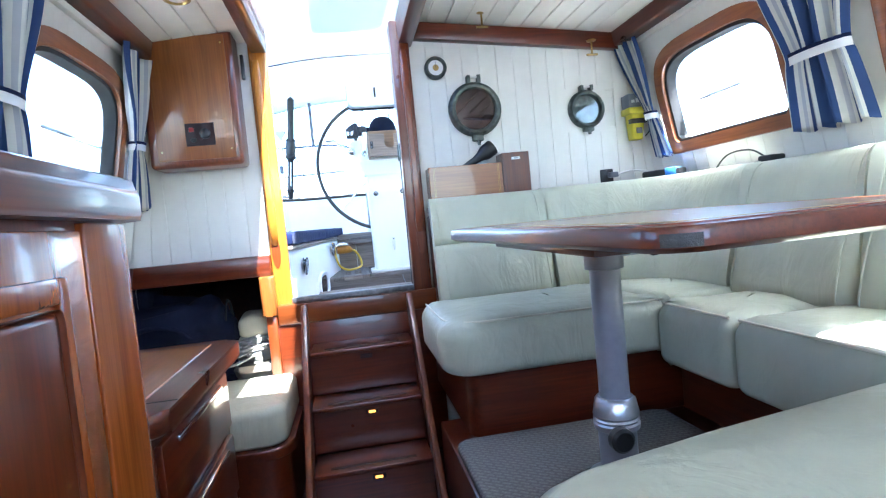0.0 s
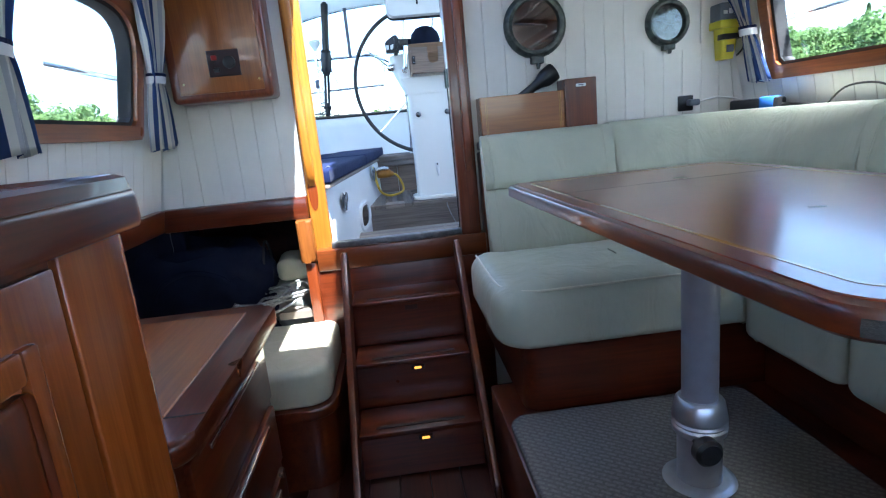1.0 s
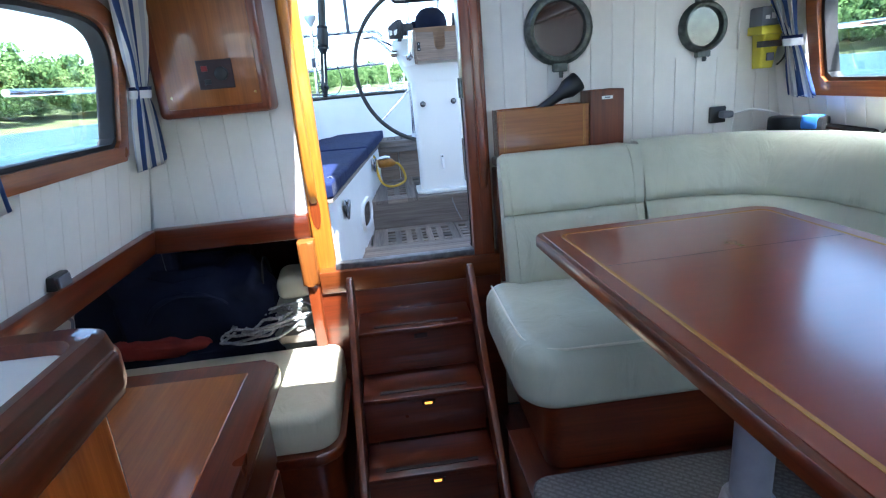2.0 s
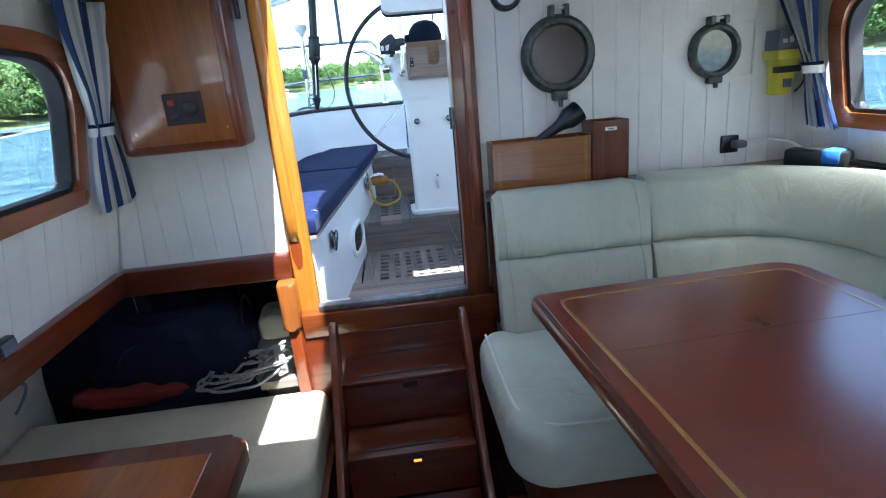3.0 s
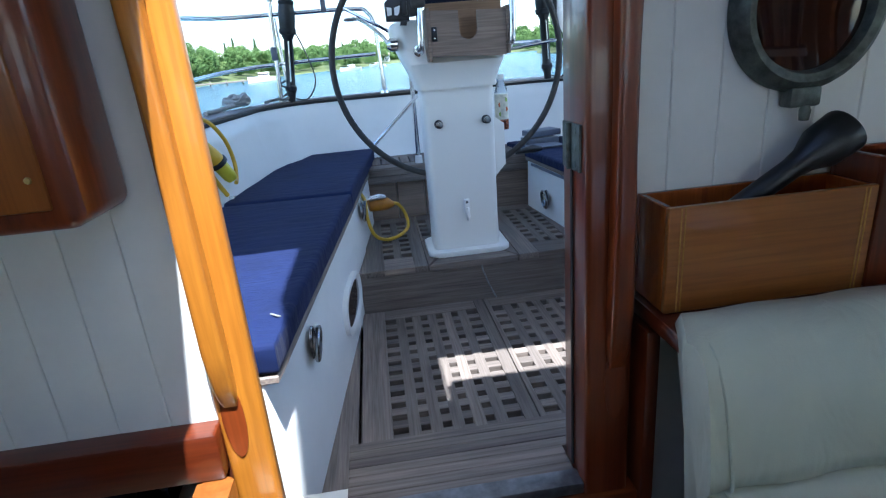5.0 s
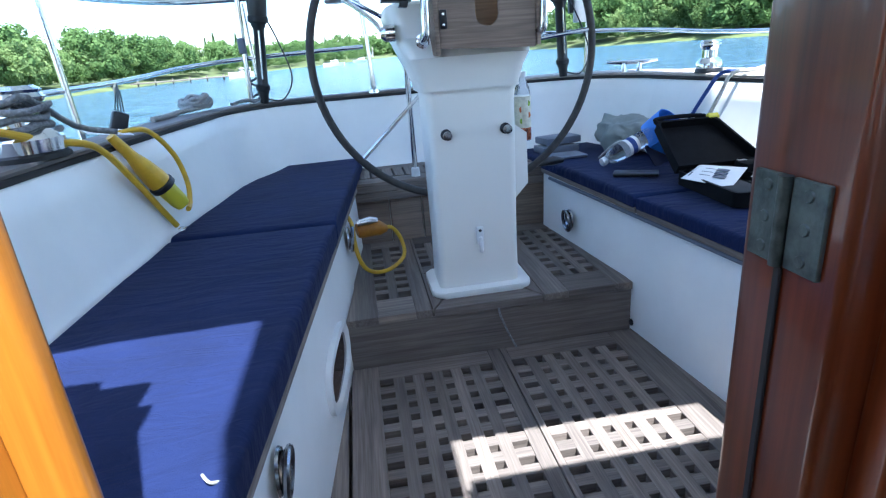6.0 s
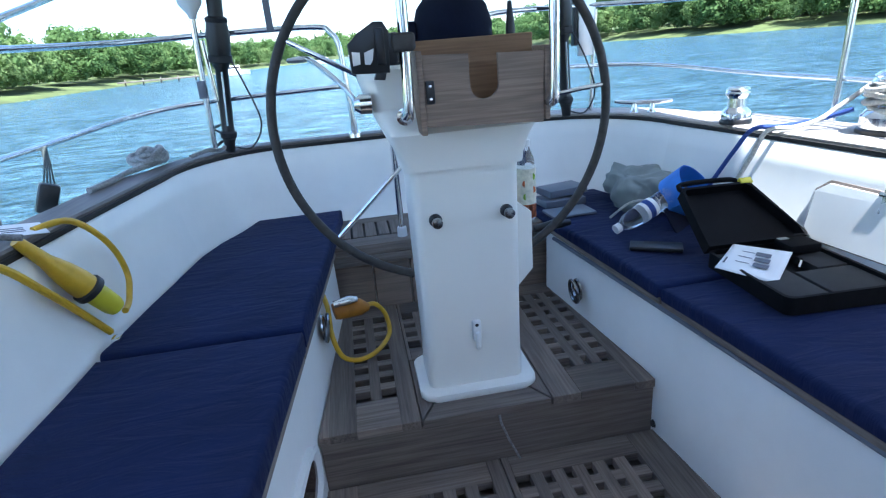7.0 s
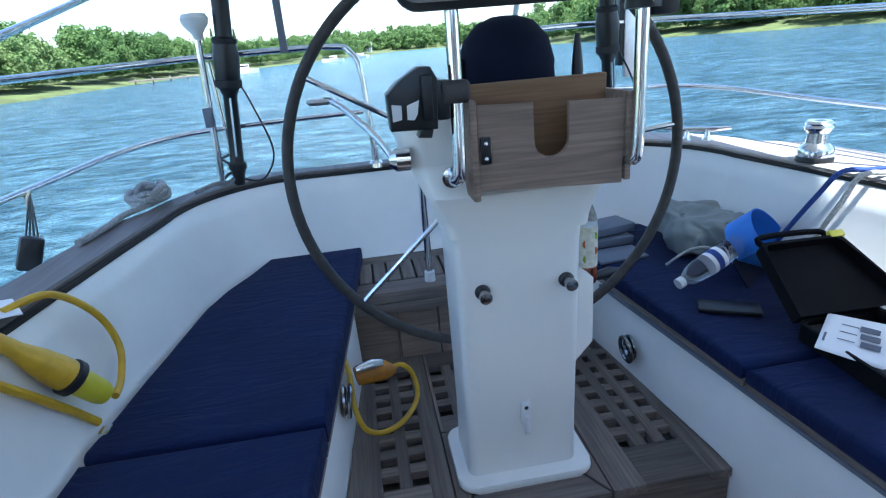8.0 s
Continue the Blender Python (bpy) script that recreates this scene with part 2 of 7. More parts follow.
def striped():
    """Curtain cotton: navy, white and pale grey stripes along the fall of the cloth."""
    s = Mat("striped_curtain", (0.7, 0.7, 0.68), 0.85)
    uv = s.t.nodes.new("ShaderNodeUVMap")
    sep = s.t.nodes.new("ShaderNodeSeparateXYZ")
    s.link(uv.outputs[0], sep.inputs[0])
    m = s.t.nodes.new("ShaderNodeMath")
    m.operation, m.inputs[1].default_value = "MULTIPLY", 5.5
    s.link(sep.outputs[0], m.inputs[0])
    f = s.t.nodes.new("ShaderNodeMath")
    f.operation = "FRACT"
    s.link(m.outputs[0], f.inputs[0])
    r = s.t.nodes.new("ShaderNodeValToRGB")
    r.color_ramp.interpolation = "CONSTANT"
    e = r.color_ramp.elements
    while len(e) < 4:
        e.new(0.5)
    for x, (p, c) in zip(e, [(0.0, (0.036, 0.075, 0.22)), (0.42, (0.74, 0.74, 0.70)), (0.62, (0.50, 0.52, 0.56)), (0.80, (0.74, 0.74, 0.70))]):
        x.position, x.color = p, (*c, 1)
    s.link(f.outputs[0], r.inputs["Fac"])
    s.base(r.outputs["Color"])
    s.bump(s.noise(s.coords(), 500.0, 2.0), 0.2, 0.001)
    tr = s.t.nodes.new("ShaderNodeBsdfTranslucent")
    s.link(r.outputs["Color"], tr.inputs["Color"])
    ms = s.node("ShaderNodeMixShader", Fac=0.28)
    s.link(s.b.outputs[0], ms.inputs[1])
    s.link(tr.outputs[0], ms.inputs[2])
    s.link(ms.outputs[0], s.t.nodes["Material Output"].inputs["Surface"])
    return s.m


CURTAIN = striped()


def woven():
    """A woven seat-mat: short raised dashes in a herringbone."""
    w = Mat("woven_mat", (0.33, 0.30, 0.26), 0.9)
    co = w.coords((1, 1, 1))
    v = w.node("ShaderNodeTexBrick", Scale=15.0)
    v.offset = 0.5
    v.inputs["Color1"].default_value, v.inputs["Color2"].default_value = (1, 1, 1, 1), (0.8, 0.8, 0.8, 1)
    v.inputs["Mortar"].default_value = (0, 0, 0, 1)
    v.inputs["Mortar Size"].default_value = 0.06
    mp = w.node("ShaderNodeMapping")
    mp.inputs["Rotation"].default_value = (0, 0, radians(38))
    w.link(co, mp.inputs["Vector"])
    w.link(mp.outputs[0], v.inputs["Vector"])
    n = w.noise(co, 300.0, 3.0)
    c = w.mix(0.32, w.ramp(n, [(0.3, (0.15, 0.135, 0.12)), (0.7, (0.27, 0.25, 0.225))]), v.outputs["Color"], "MULTIPLY")
    w.base(c)
    w.bump(v.outputs["Color"], 0.5, 0.003)
    return w.m


WOVEN = woven()


def glass(name, tint=(1, 1, 1), rough=0.0):
    g = Mat(name, tint, rough)
    g.b.inputs["Transmission Weight"].default_value = 1.0
    g.b.inputs["IOR"].default_value = 1.45
    return g.m


GLASS = glass("window_glass", (0.97, 1.0, 0.985))
BOTTLE = glass("clear_bottle_plastic", (0.93, 0.96, 1.0), 0.08)
DARK_GLASS = Mat("dark_porthole_glass", (0.035, 0.012, 0.006), 0.03).m
DARK_GLASS.node_tree.nodes["Principled BSDF"].inputs["Specular IOR Level"].default_value = 0.7
AMBER = Mat("amber_step_light", (0.7, 0.22, 0.03), 0.4)
AMBER.b.inputs["Emission Color"].default_value = (1.0, 0.36, 0.05, 1)
AMBER.b.inputs["Emission Strength"].default_value = 0.30
AMBER = AMBER.m
JUICE = plain("juice_label", (0.5, 0.12, 0.03), 0.4, var=0.5, scale=60)
LABEL = plain("pale_label_film", (0.62, 0.60, 0.48), 0.35, var=0.15, scale=70)
KIWI = plain("green_label", (0.25, 0.42, 0.03), 0.4, var=0.4, scale=60)


def sea():
    w = Mat("river_water", (0.012, 0.075, 0.10), 0.16)
    co = w.coords((1, 1, 1))
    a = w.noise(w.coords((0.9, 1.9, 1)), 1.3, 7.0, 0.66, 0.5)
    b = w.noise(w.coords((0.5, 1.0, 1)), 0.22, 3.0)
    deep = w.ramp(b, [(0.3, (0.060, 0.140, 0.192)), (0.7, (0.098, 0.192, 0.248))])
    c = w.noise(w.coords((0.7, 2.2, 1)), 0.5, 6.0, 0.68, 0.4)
    # ripple shading painted into the base: dark troughs and bright crests, coarse then fine
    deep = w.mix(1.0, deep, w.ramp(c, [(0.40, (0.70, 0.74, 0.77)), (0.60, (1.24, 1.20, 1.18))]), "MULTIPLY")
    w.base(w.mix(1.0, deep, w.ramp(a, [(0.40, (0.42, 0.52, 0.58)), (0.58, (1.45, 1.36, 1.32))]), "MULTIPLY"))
    b0 = w.node("ShaderNodeBump", Strength=1.0, Distance=1.1)
    w.link(c, b0.inputs["Height"])
    b1 = w.node("ShaderNodeBump", Strength=1.0, Distance=0.6)
    w.link(a, b1.inputs["Height"])
    w.link(b0.outputs[0], b1.inputs["Normal"])
    w.link(b1.outputs[0], w.b.inputs["Normal"])
    w.b.inputs["IOR"].default_value = 1.33
    return w.m


def leaves(name, dark, light):
    f = Mat(name, light, 0.85)
    f.b.inputs["Specular IOR Level"].default_value = 0.12
    g = f.t.nodes.new("ShaderNodeNewGeometry")
    n = f.noise(f.coords(), 0.16, 3.0)
    c = f.mix(f.ramp(n, [(0.35, (0, 0, 0)), (0.65, (1, 1, 1))]), dark, light)
    c = f.mix(0.35, c, f.ramp(g.outputs["Random Per Island"], [(0, dark), (1, light)]))
    f.base(c)
    tr = f.t.nodes.new("ShaderNodeBsdfTranslucent")
    f.link(c, tr.inputs["Color"])
    ms = f.node("ShaderNodeMixShader", Fac=0.45)
    f.link(f.b.outputs[0], ms.inputs[1])
    f.link(tr.outputs[0], ms.inputs[2])
    f.link(ms.outputs[0], f.t.nodes["Material Output"].inputs["Surface"])
    return f.m


WATER = sea()
LEAF = leaves("broad_leaves", (0.078, 0.140, 0.044), (0.165, 0.255, 0.085))
LEAF_PALE = leaves("willow_leaves", (0.11, 0.175, 0.055), (0.24, 0.32, 0.12))
LEAF_PINE = leaves("pine_needles", (0.050, 0.100, 0.040), (0.10, 0.165, 0.065))


# ---- building helpers ----
def link_mesh(name, bm, material, smooth=35.0):
    bmesh.ops.recalc_face_normals(bm, faces=bm.faces)
    me = bpy.data.meshes.new(name)
    bm.to_mesh(me)
    bm.free()
    me.polygons.foreach_set("use_smooth", [True] * len(me.polygons))
    me.set_sharp_from_angle(angle=radians(smooth))
    me.materials.append(material)
    return new(name, me)


def part(name, bm, material, parent, label="", smooth=35.0):
    ob = link_mesh(name, bm, material, smooth)
    ob.parent = parent
    if parent is not None:
        ob.matrix_parent_inverse = parent.matrix_world.inverted()
    return tagged(ob, label)


def thing(name, bm, material, label, category, group="", kind="", smooth=35.0):
    return tagged(link_mesh(name, bm, material, smooth), label, category, group, kind)


def empty(name, at, label, category, group="", kind=""):
    ob = new(name)
    ob.empty_display_size = 0.1
    ob.location = at
    bpy.context.view_layer.update()
    return tagged(ob, label, category, group, kind)


def box(x0, x1, y0, y1, z0, z1, bevel=0.0, seg=2, bm=None):
    m = bmesh.new()
    bmesh.ops.create_cube(m, size=1.0)
    for v in m.verts:
        v.co = Vector(((x0 + x1) / 2 + v.co.x * (x1 - x0), (y0 + y1) / 2 + v.co.y * (y1 - y0), (z0 + z1) / 2 + v.co.z * (z1 - z0)))
    if bevel:
        bmesh.ops.bevel(m, geom=m.edges[:], offset=bevel, segments=seg, profile=0.5, affect="EDGES")
    return join(bm, m)


def join(a, b):
    if a is None:
        return b
    me = bpy.data.meshes.new("tmp")
    b.to_mesh(me)
    b.free()
    a.from_mesh(me)
    bpy.data.meshes.remove(me)
    return a


def prism(points, z0, z1, bevel=0.0, seg=2, bm=None):
    """An upright prism over an outline of (x, y)."""
    m = bmesh.new()
    low = [m.verts.new((x, y, z0)) for x, y in points]
    top = [m.verts.new((x, y, z1)) for x, y in points]
    m.faces.new(low[::-1])
    caps = [m.faces.new(top)]
    n = len(points)
    for i in range(n):
        m.faces.new((low[i], low[(i + 1) % n], top[(i + 1) % n], top[i]))
    if bevel:
        rim = [e for e in m.edges if abs(e.verts[0].co.z - e.verts[1].co.z) < 1e-6]
        bmesh.ops.bevel(m, geom=rim, offset=bevel, segments=seg, profile=0.5, affect="EDGES")
    return join(bm, m)


def rounded(x0, x1, y0, y1, r, n=6):
    """The outline of a rectangle with rounded corners; r may hold four radii."""
    rs = r if isinstance(r, tuple) else (r,) * 4
    out = []
    for (cx, cy, a0), q in zip(((x1, y0, -90), (x1, y1, 0), (x0, y1, 90), (x0, y0, 180)), rs):
        sx, sy = (1 if cx == x1 else -1), (1 if cy == y1 else -1)
        for i in range(n + 1):
            a = radians(a0 + 90 * i / n)
            out.append((cx - sx * q + q * math.cos(a), cy - sy * q + q * math.sin(a)))
    return out


def sweep(points, radius, sides=10, closed=False, bm=None, smooth_steps=0):
    """A round tube along a line of points; radius may be a list."""
    pts = [Vector(p) for p in points]
    if smooth_steps:
        pts = spline(pts, smooth_steps, closed)
    m = bmesh.new()
    n = len(pts)
    rings, up = [], None
    for i, p in enumerate(pts):
        a = pts[(i - 1) % n] if closed or i else p
        b = pts[(i + 1) % n] if closed or i < n - 1 else p
        d = (b - a).normalized()
        if up is None:
            up = d.orthogonal().normalized()
        up = (up - d * up.dot(d)).normalized()
        side = d.cross(up)
        r = radius[i] if isinstance(radius, list) else radius
        rings.append([m.verts.new(p + (up * math.cos(2 * math.pi * k / sides) + side * math.sin(2 * math.pi * k / sides)) * r) for k in range(sides)])
    for i in range(n if closed else n - 1):
        a, b = rings[i], rings[(i + 1) % n]
        shift = 0
        if closed and i == n - 1:
            shift = min(range(sides), key=lambda s: (a[0].co - b[s].co).length)
        for k in range(sides):
            m.faces.new((a[k], a[(k + 1) % sides], b[(k + 1 + shift) % sides], b[(k + shift) % sides]))
    if not closed:
        m.faces.new(rings[0][::-1])
        m.faces.new(rings[-1])
    return join(bm, m)


def spline(pts, steps, closed=False):
    """Catmull-Rom points through a line."""
    n, out = len(pts), []
    for i in range(n if closed else n - 1):
        p0 = pts[(i - 1) % n] if closed or i else pts[0]
        p1, p2 = pts[i], pts[(i + 1) % n]
        p3 = pts[(i + 2) % n] if closed or i + 2 < n else pts[-1]
        for k in range(steps):
            t = k / steps
            out.append(0.5 * (2 * p1 + (p2 - p0) * t + (2 * p0 - 5 * p1 + 4 * p2 - p3) * t * t + (3 * p1 - p0 - 3 * p2 + p3) * t ** 3))
    if not closed:
        out.append(pts[-1])
    return out


def lathe(profile, centre=(0, 0, 0), axis="z", sides=24, bm=None):
    """A turned form: profile of (radius, height) along an axis."""
    m = bmesh.new()
    rings = []
    for r, h in profile:
        ring = []
        for k in range(sides):
            a = 2 * math.pi * k / sides
            c, s = r * math.cos(a), r * math.sin(a)
            v = {"z": (c, s, h), "y": (c, h, s), "x": (h, c, s)}[axis]
            ring.append(m.verts.new(Vector(v) + Vector(centre)))
        rings.append(ring)
    for a, b in zip(rings, rings[1:]):
        for k in range(sides):
            m.faces.new((a[k], a[(k + 1) % sides], b[(k + 1) % sides], b[k]))
    if profile[0][0] > 1e-4:
        m.faces.new(rings[0][::-1])
    if profile[-1][0] > 1e-4:
        m.faces.new(rings[-1])
    bmesh.ops.remove_doubles(m, verts=m.verts, dist=1e-5)
    return join(bm, m)


def moved(bm, m):
    bmesh.ops.transform(bm, matrix=m, verts=bm.verts)
    return bm


def loft(sections, cap=True, closed=True, bm=None):
    """Skin between outlines of equal length."""
    m = bmesh.new()
    rows = [[m.verts.new(p) for p in s] for s in sections]
    n = len(rows[0])
    for a, b in zip(rows, rows[1:]):
        for k in range(n if closed else n - 1):
            m.faces.new((a[k], a[(k + 1) % n], b[(k + 1) % n], b[k]))
    if cap and closed:
        m.faces.new(rows[0][::-1])
        m.faces.new(rows[-1])
    return join(bm, m)


def cushion(outline, z0, z1, round_by, puff=0.0, bm=None):
    """A stuffed cushion over an outline of (x, y): rounded rims and a slightly raised crown."""
    cx = sum(p[0] for p in outline) / len(outline)
    cy = sum(p[1] for p in outline) / len(outline)

    def inset(d):
        out = []
        n = len(outline)
        for i, (x, y) in enumerate(outline):
            (ax, ay), (bx, by) = outline[i - 1], outline[(i + 1) % n]
            t = Vector((bx - ax, by - ay)).normalized()
            out.append((x - t.y * d, y + t.x * d))
        return out
    secs = []
    steps = 5
    for i in range(steps + 1):
        a = math.pi / 2 * i / steps
        secs.append([(x, y, z0 + round_by * 0.6 * (1 - math.cos(a))) for x, y in inset(round_by * 0.6 * (1 - math.sin(a)))])
    for i in range(steps + 1):
        a = math.pi / 2 * i / steps
        secs.append([(x, y, z1 - round_by * (1 - math.sin(a))) for x, y in inset(round_by * (1 - math.cos(a)))])
    for k in (0.75, 0.45, 0.15):
        secs.append([(cx + (x - cx) * k, cy + (y - cy) * k, z1 + puff * (1 - k * k)) for x, y in inset(round_by)])
    return loft(secs, bm=bm)


def warp(bm, side):
    """From the plane of a cabin side (inward, y, z) to the leaning side of the boat: side -1 or 1."""
    for v in bm.verts:
        d, y, z = v.co
        v.co = (C + side * (H - LEANIN * (z - 1.4) - d), y, z)
    return bm


# ---- the cabin's shell ----
BULK = 0.08       # cabin face of the aft bulkhead
DOOR = 0.30       # half the companionway's width


def ceiling_z(x):
    return 2.215 - 0.075 * abs(x - C) - 0.02 * (x - C) ** 2


def cabin_floor():
    bm = None
    x = -1.3
    while x < 2.0:
        bm = box(x, x + 0.118, -3.9, BULK, -0.03, 0.0, 0.002, 1, bm)
        x += 0.12
    return thing("floor", bm, SOLE, "dark red-brown varnished plank cabin floor", "floor", kind="structure")


cabin_floor()

# aft bulkhead: a core with the companionway and one porthole cut through, faced with boards
bulk = box(-1.4, -0.385, BULK + 0.014, 0.12, 1.0, 2.5)
for x0, x1, z0, z1 in ((0.392, 1.258, 0.0, 2.5), (1.458, 2.2, 0.0, 2.5), (1.258, 1.458, 0.0, 1.6), (1.258, 1.458, 1.8, 2.5), (-DOOR, DOOR, 0.0, 0.84)):
    bulk = box(x0, x1, BULK + 0.014, 0.12, z0, z1, bm=bulk)
bulk = box(-0.40, -0.385, BULK + 0.014, 0.12, 0.0, 1.0, bm=bulk)


def within_sides(bm):
    """Trim a bulkhead's outline to the leaning cabin sides."""
    for v in bm.verts:
        half = H - LEANIN * (v.co.z - 1.4) + 0.03
        v.co.x = C + max(-half, min(half, v.co.x - C))
    return bm


wall_aft = thing("wall_aft", within_sides(bulk), PAINT, "white tongue-and-groove boarded aft bulkhead of the cabin", "wall", kind="structure")
PORT2 = (1.347, 1.707)


def wall_board(x0, x1, z0, z1):
    part("board", within_sides(box(x0, x1, BULK, BULK + 0.013, z0, z1, 0.002, 1)), PAINT, wall_aft)


x = 0.392
while x < 1.75:
    x1 = x + 0.0932
    if x1 > PORT2[0] - 0.1 and x < PORT2[0] + 0.1:
        wall_board(x, x1, 1.12, PORT2[1] - 0.1)
        wall_board(x, x1, PORT2[1] + 0.1, 2.14)
    else:
        wall_board(x, x1, 1.12, 2.16)
    x += 0.094
x = -0.40
while x > -1.02:
    wall_board(x - 0.0932, x, 1.05, 2.2)
    x -= 0.094
# a plate with a round hole behind the see-through porthole
m = bmesh.new()
rows = []
for r_out, y in ((0, BULK - 0.0015), (1, BULK - 0.0015), (1, 0.12)):
    ring = []
    for k in range(32):
        a = 2 * math.pi * (k + 0.5) / 32
        c, s = math.cos(a), math.sin(a)
        q = 0.125 / max(abs(c), abs(s)) if not r_out else 0.078
        ring.append((PORT2[0] + c * q, y, PORT2[1] + s * q))
    rows.append(ring)
part("porthole_lining", loft(rows, cap=False), PAINT, wall_aft)


# window outlines on the cabin sides, in (y, z)
def window_outline(y0, y1, grow, n=28):
    mid, half = (y0 + y1) / 2, (y1 - y0) / 2 + grow
    z0, spring, top = 1.46 - grow, 1.60, 1.865 + grow
    pts = [(mid - half + 0.02, z0), (mid + half - 0.02, z0), (mid + half, z0 + 0.02)]
    for k in range(n + 1):
        u = math.cos(math.pi * k / n)
        s = abs(math.sin(math.pi * k / n))
        pts.append((mid + half * math.copysign(abs(u) ** 0.5, u), spring + (top - spring) * s ** 0.5))
    pts.append((mid - half, z0 + 0.02))
    return pts


def window_top(y, y0, y1, grow):
    mid, half = (y0 + y1) / 2, (y1 - y0) / 2 + grow
    u = min(1.0, abs(y - mid) / half) ** 2.0
    return 1.60 + (0.265 + grow) * max(0.0, 1 - u * u) ** 0.25


WINDOWS = ((-0.95, -0.215), (-2.15, -1.40))


def ring_between(a, b, d0, d1):
    """A flat frame between two outlines, from depth d0 to d1."""
    secs = [[(d0, y, z) for y, z in b], [(d1 * 0.9, y, z) for y, z in b], [(d1, *((p + q) / 2 for p, q in zip(i, j))) for i, j in zip(a, b)],
            [(d1 * 0.8, y, z) for y, z in a], [(d0, y, z) for y, z in a]]
    return loft(secs, cap=False)


for side, name in ((-1, "wall_starboard"), (1, "wall_port")):
    core = warp(box(-0.06, -0.05, -3.9, 0.16, 0.98 if side < 0 else 0.0, 1.40), side)
    wall = thing(name, core, PAINT, "white boarded cabin side with arched windows", "wall", kind="structure")
    y = BULK
    while y > -3.9:
        ya, yb = y - 0.0932, y
        over = [w for w in WINDOWS if yb > w[0] - 0.03 and ya < w[1] + 0.03]
        if over:
            w = over[0]
            za, zb = window_top(ya, *w, 0.03), window_top(yb, *w, 0.03)
            lo = warp(box(-0.05, 0.0, ya, yb, 1.0, 1.42, 0.002, 1), side)
            part("board", lo, PAINT, wall)
            hi = bmesh.new()
            q = [(ya, za), (yb, zb), (yb, 2.3), (ya, 2.3)]
            f = [hi.verts.new((0.0, *p)) for p in q]
            g = [hi.verts.new((-0.05, *p)) for p in q]
            hi.faces.new(f)
            hi.faces.new(g[::-1])
            for i in range(4):
                hi.faces.new((f[i], g[i], g[(i + 1) % 4], f[(i + 1) % 4]))
            part("board", warp(hi, side), PAINT, wall)
        else:
            part("board", warp(box(-0.05, 0.0, ya, yb, 1.0, 2.3, 0.002, 1), side), PAINT, wall)
        y -= 0.094
    for i, (y0, y1) in enumerate(WINDOWS):
        win = empty("window_%d" % (i + 1 if side < 0 else i + 3), (C + side * H, (y0 + y1) / 2, 1.45), "arched cabin window in a varnished mahogany frame", "window", kind="structure")
        part("window_frame", warp(ring_between(window_outline(y0, y1, 0.004), window_outline(y0, y1, 0.058), -0.03, 0.028), side), FRAME_WOOD, win)
        part("gasket", warp(ring_between(window_outline(y0, y1, -0.010), window_outline(y0, y1, 0.006), -0.05, 0.006), side), RUBBER, win)
        pane = part("pane", warp(loft([[(-0.044, *p) for p in window_outline(y0, y1, 0.0)], [(-0.04, *p) for p in window_outline(y0, y1, 0.0)]]), side), GLASS, win)
        pane.visible_shadow = False

# white side decks outside the windows, below the sightline, added to bounce sunlight inside
for s, n in ((-1, "side_deck_starboard"), (1, "side_deck_port")):
    m = box(1.43, 1.98, -4.6, 0.40, 1.20, 1.26, 0.01)
    m = box(1.90, 1.98, -4.6, 0.40, 0.0, 1.20, bm=m)
    for v in m.verts:
        v.co.x = C + s * v.co.x
    thing(n, m, GELCOAT, "white side deck beside the cabin, unseen, added to bounce sunlight in", "deck", kind="structure")
# unseen foredeck, added as a sunlit reflector for the windscreen openings
thing("foredeck", box(C - 1.9, C + 1.9, -7.0, -3.96, 1.24, 1.30), GELCOAT, "white foredeck ahead of the cabin, unseen, added to bounce sunlight in", "deck", kind="structure")

# forward bulkhead behind the camera, with the way to the forecabin
# never in view; its windscreen openings are added to let daylight in
fwd = box(-1.4, 2.2, -3.95, -3.9, 0.0, 1.40)
fwd = box(-1.4, 2.2, -3.95, -3.9, 2.0, 2.3, bm=fwd)
for x0 in (-1.4, -0.08, 0.74, 1.56):
    fwd = box(x0, x0 + 0.12 if 0 < x0 + 1 < 2 else x0 + 0.56, -3.95, -3.9, 1.40, 2.0, bm=fwd)
thing("wall_forward", fwd, PAINT, "plain white forward bulkhead, unseen, with windscreen openings added for daylight", "wall", kind="structure")

# deckhead: planks either side of the open hatch and forward of it
HATCH = (-0.31, 0.34, -1.02)
SKY = (1.22, 1.60, -2.38, -2.10)      # small deck hatch over the dinette
bm = None
y_aft = 0.14
x = -0.9
while x < 1.58:
    x1 = x + 0.098
    spans = [(-3.95, y_aft)]
    if x1 > SKY[0] and x < SKY[1]:
        spans = [(-3.95, SKY[2]), (SKY[3], y_aft)]
    if x1 > HATCH[0] and x < HATCH[1]:
        spans = [(-3.95, HATCH[2])]
        if x < HATCH[0]:
            bm = box(x, HATCH[0], HATCH[2], y_aft, ceiling_z(x), ceiling_z(x) + 0.02, 0.003, 1, bm)
        if x1 > HATCH[1]:
            bm = box(HATCH[1], x1, HATCH[2], y_aft, ceiling_z(x), ceiling_z(x) + 0.02, 0.003, 1, bm)
    for a, b in spans:
        m = box(0, 0.097, a, b, 0.0, 0.02, 0.003, 1)
        slope = math.degrees(math.atan2(ceiling_z(x1) - ceiling_z(x), 0.098))
        bm = join(bm, moved(m, pose(x, 0, ceiling_z(x), 0, -slope, 0)))
    x += 0.1
thing("ceiling", bm, CEILING, "white planked deckhead of the cabin", "ceiling", kind="structure")
roof = box(C - 1.27, HATCH[0] - 0.01, -3.95, 0.17, 2.255, 2.29)
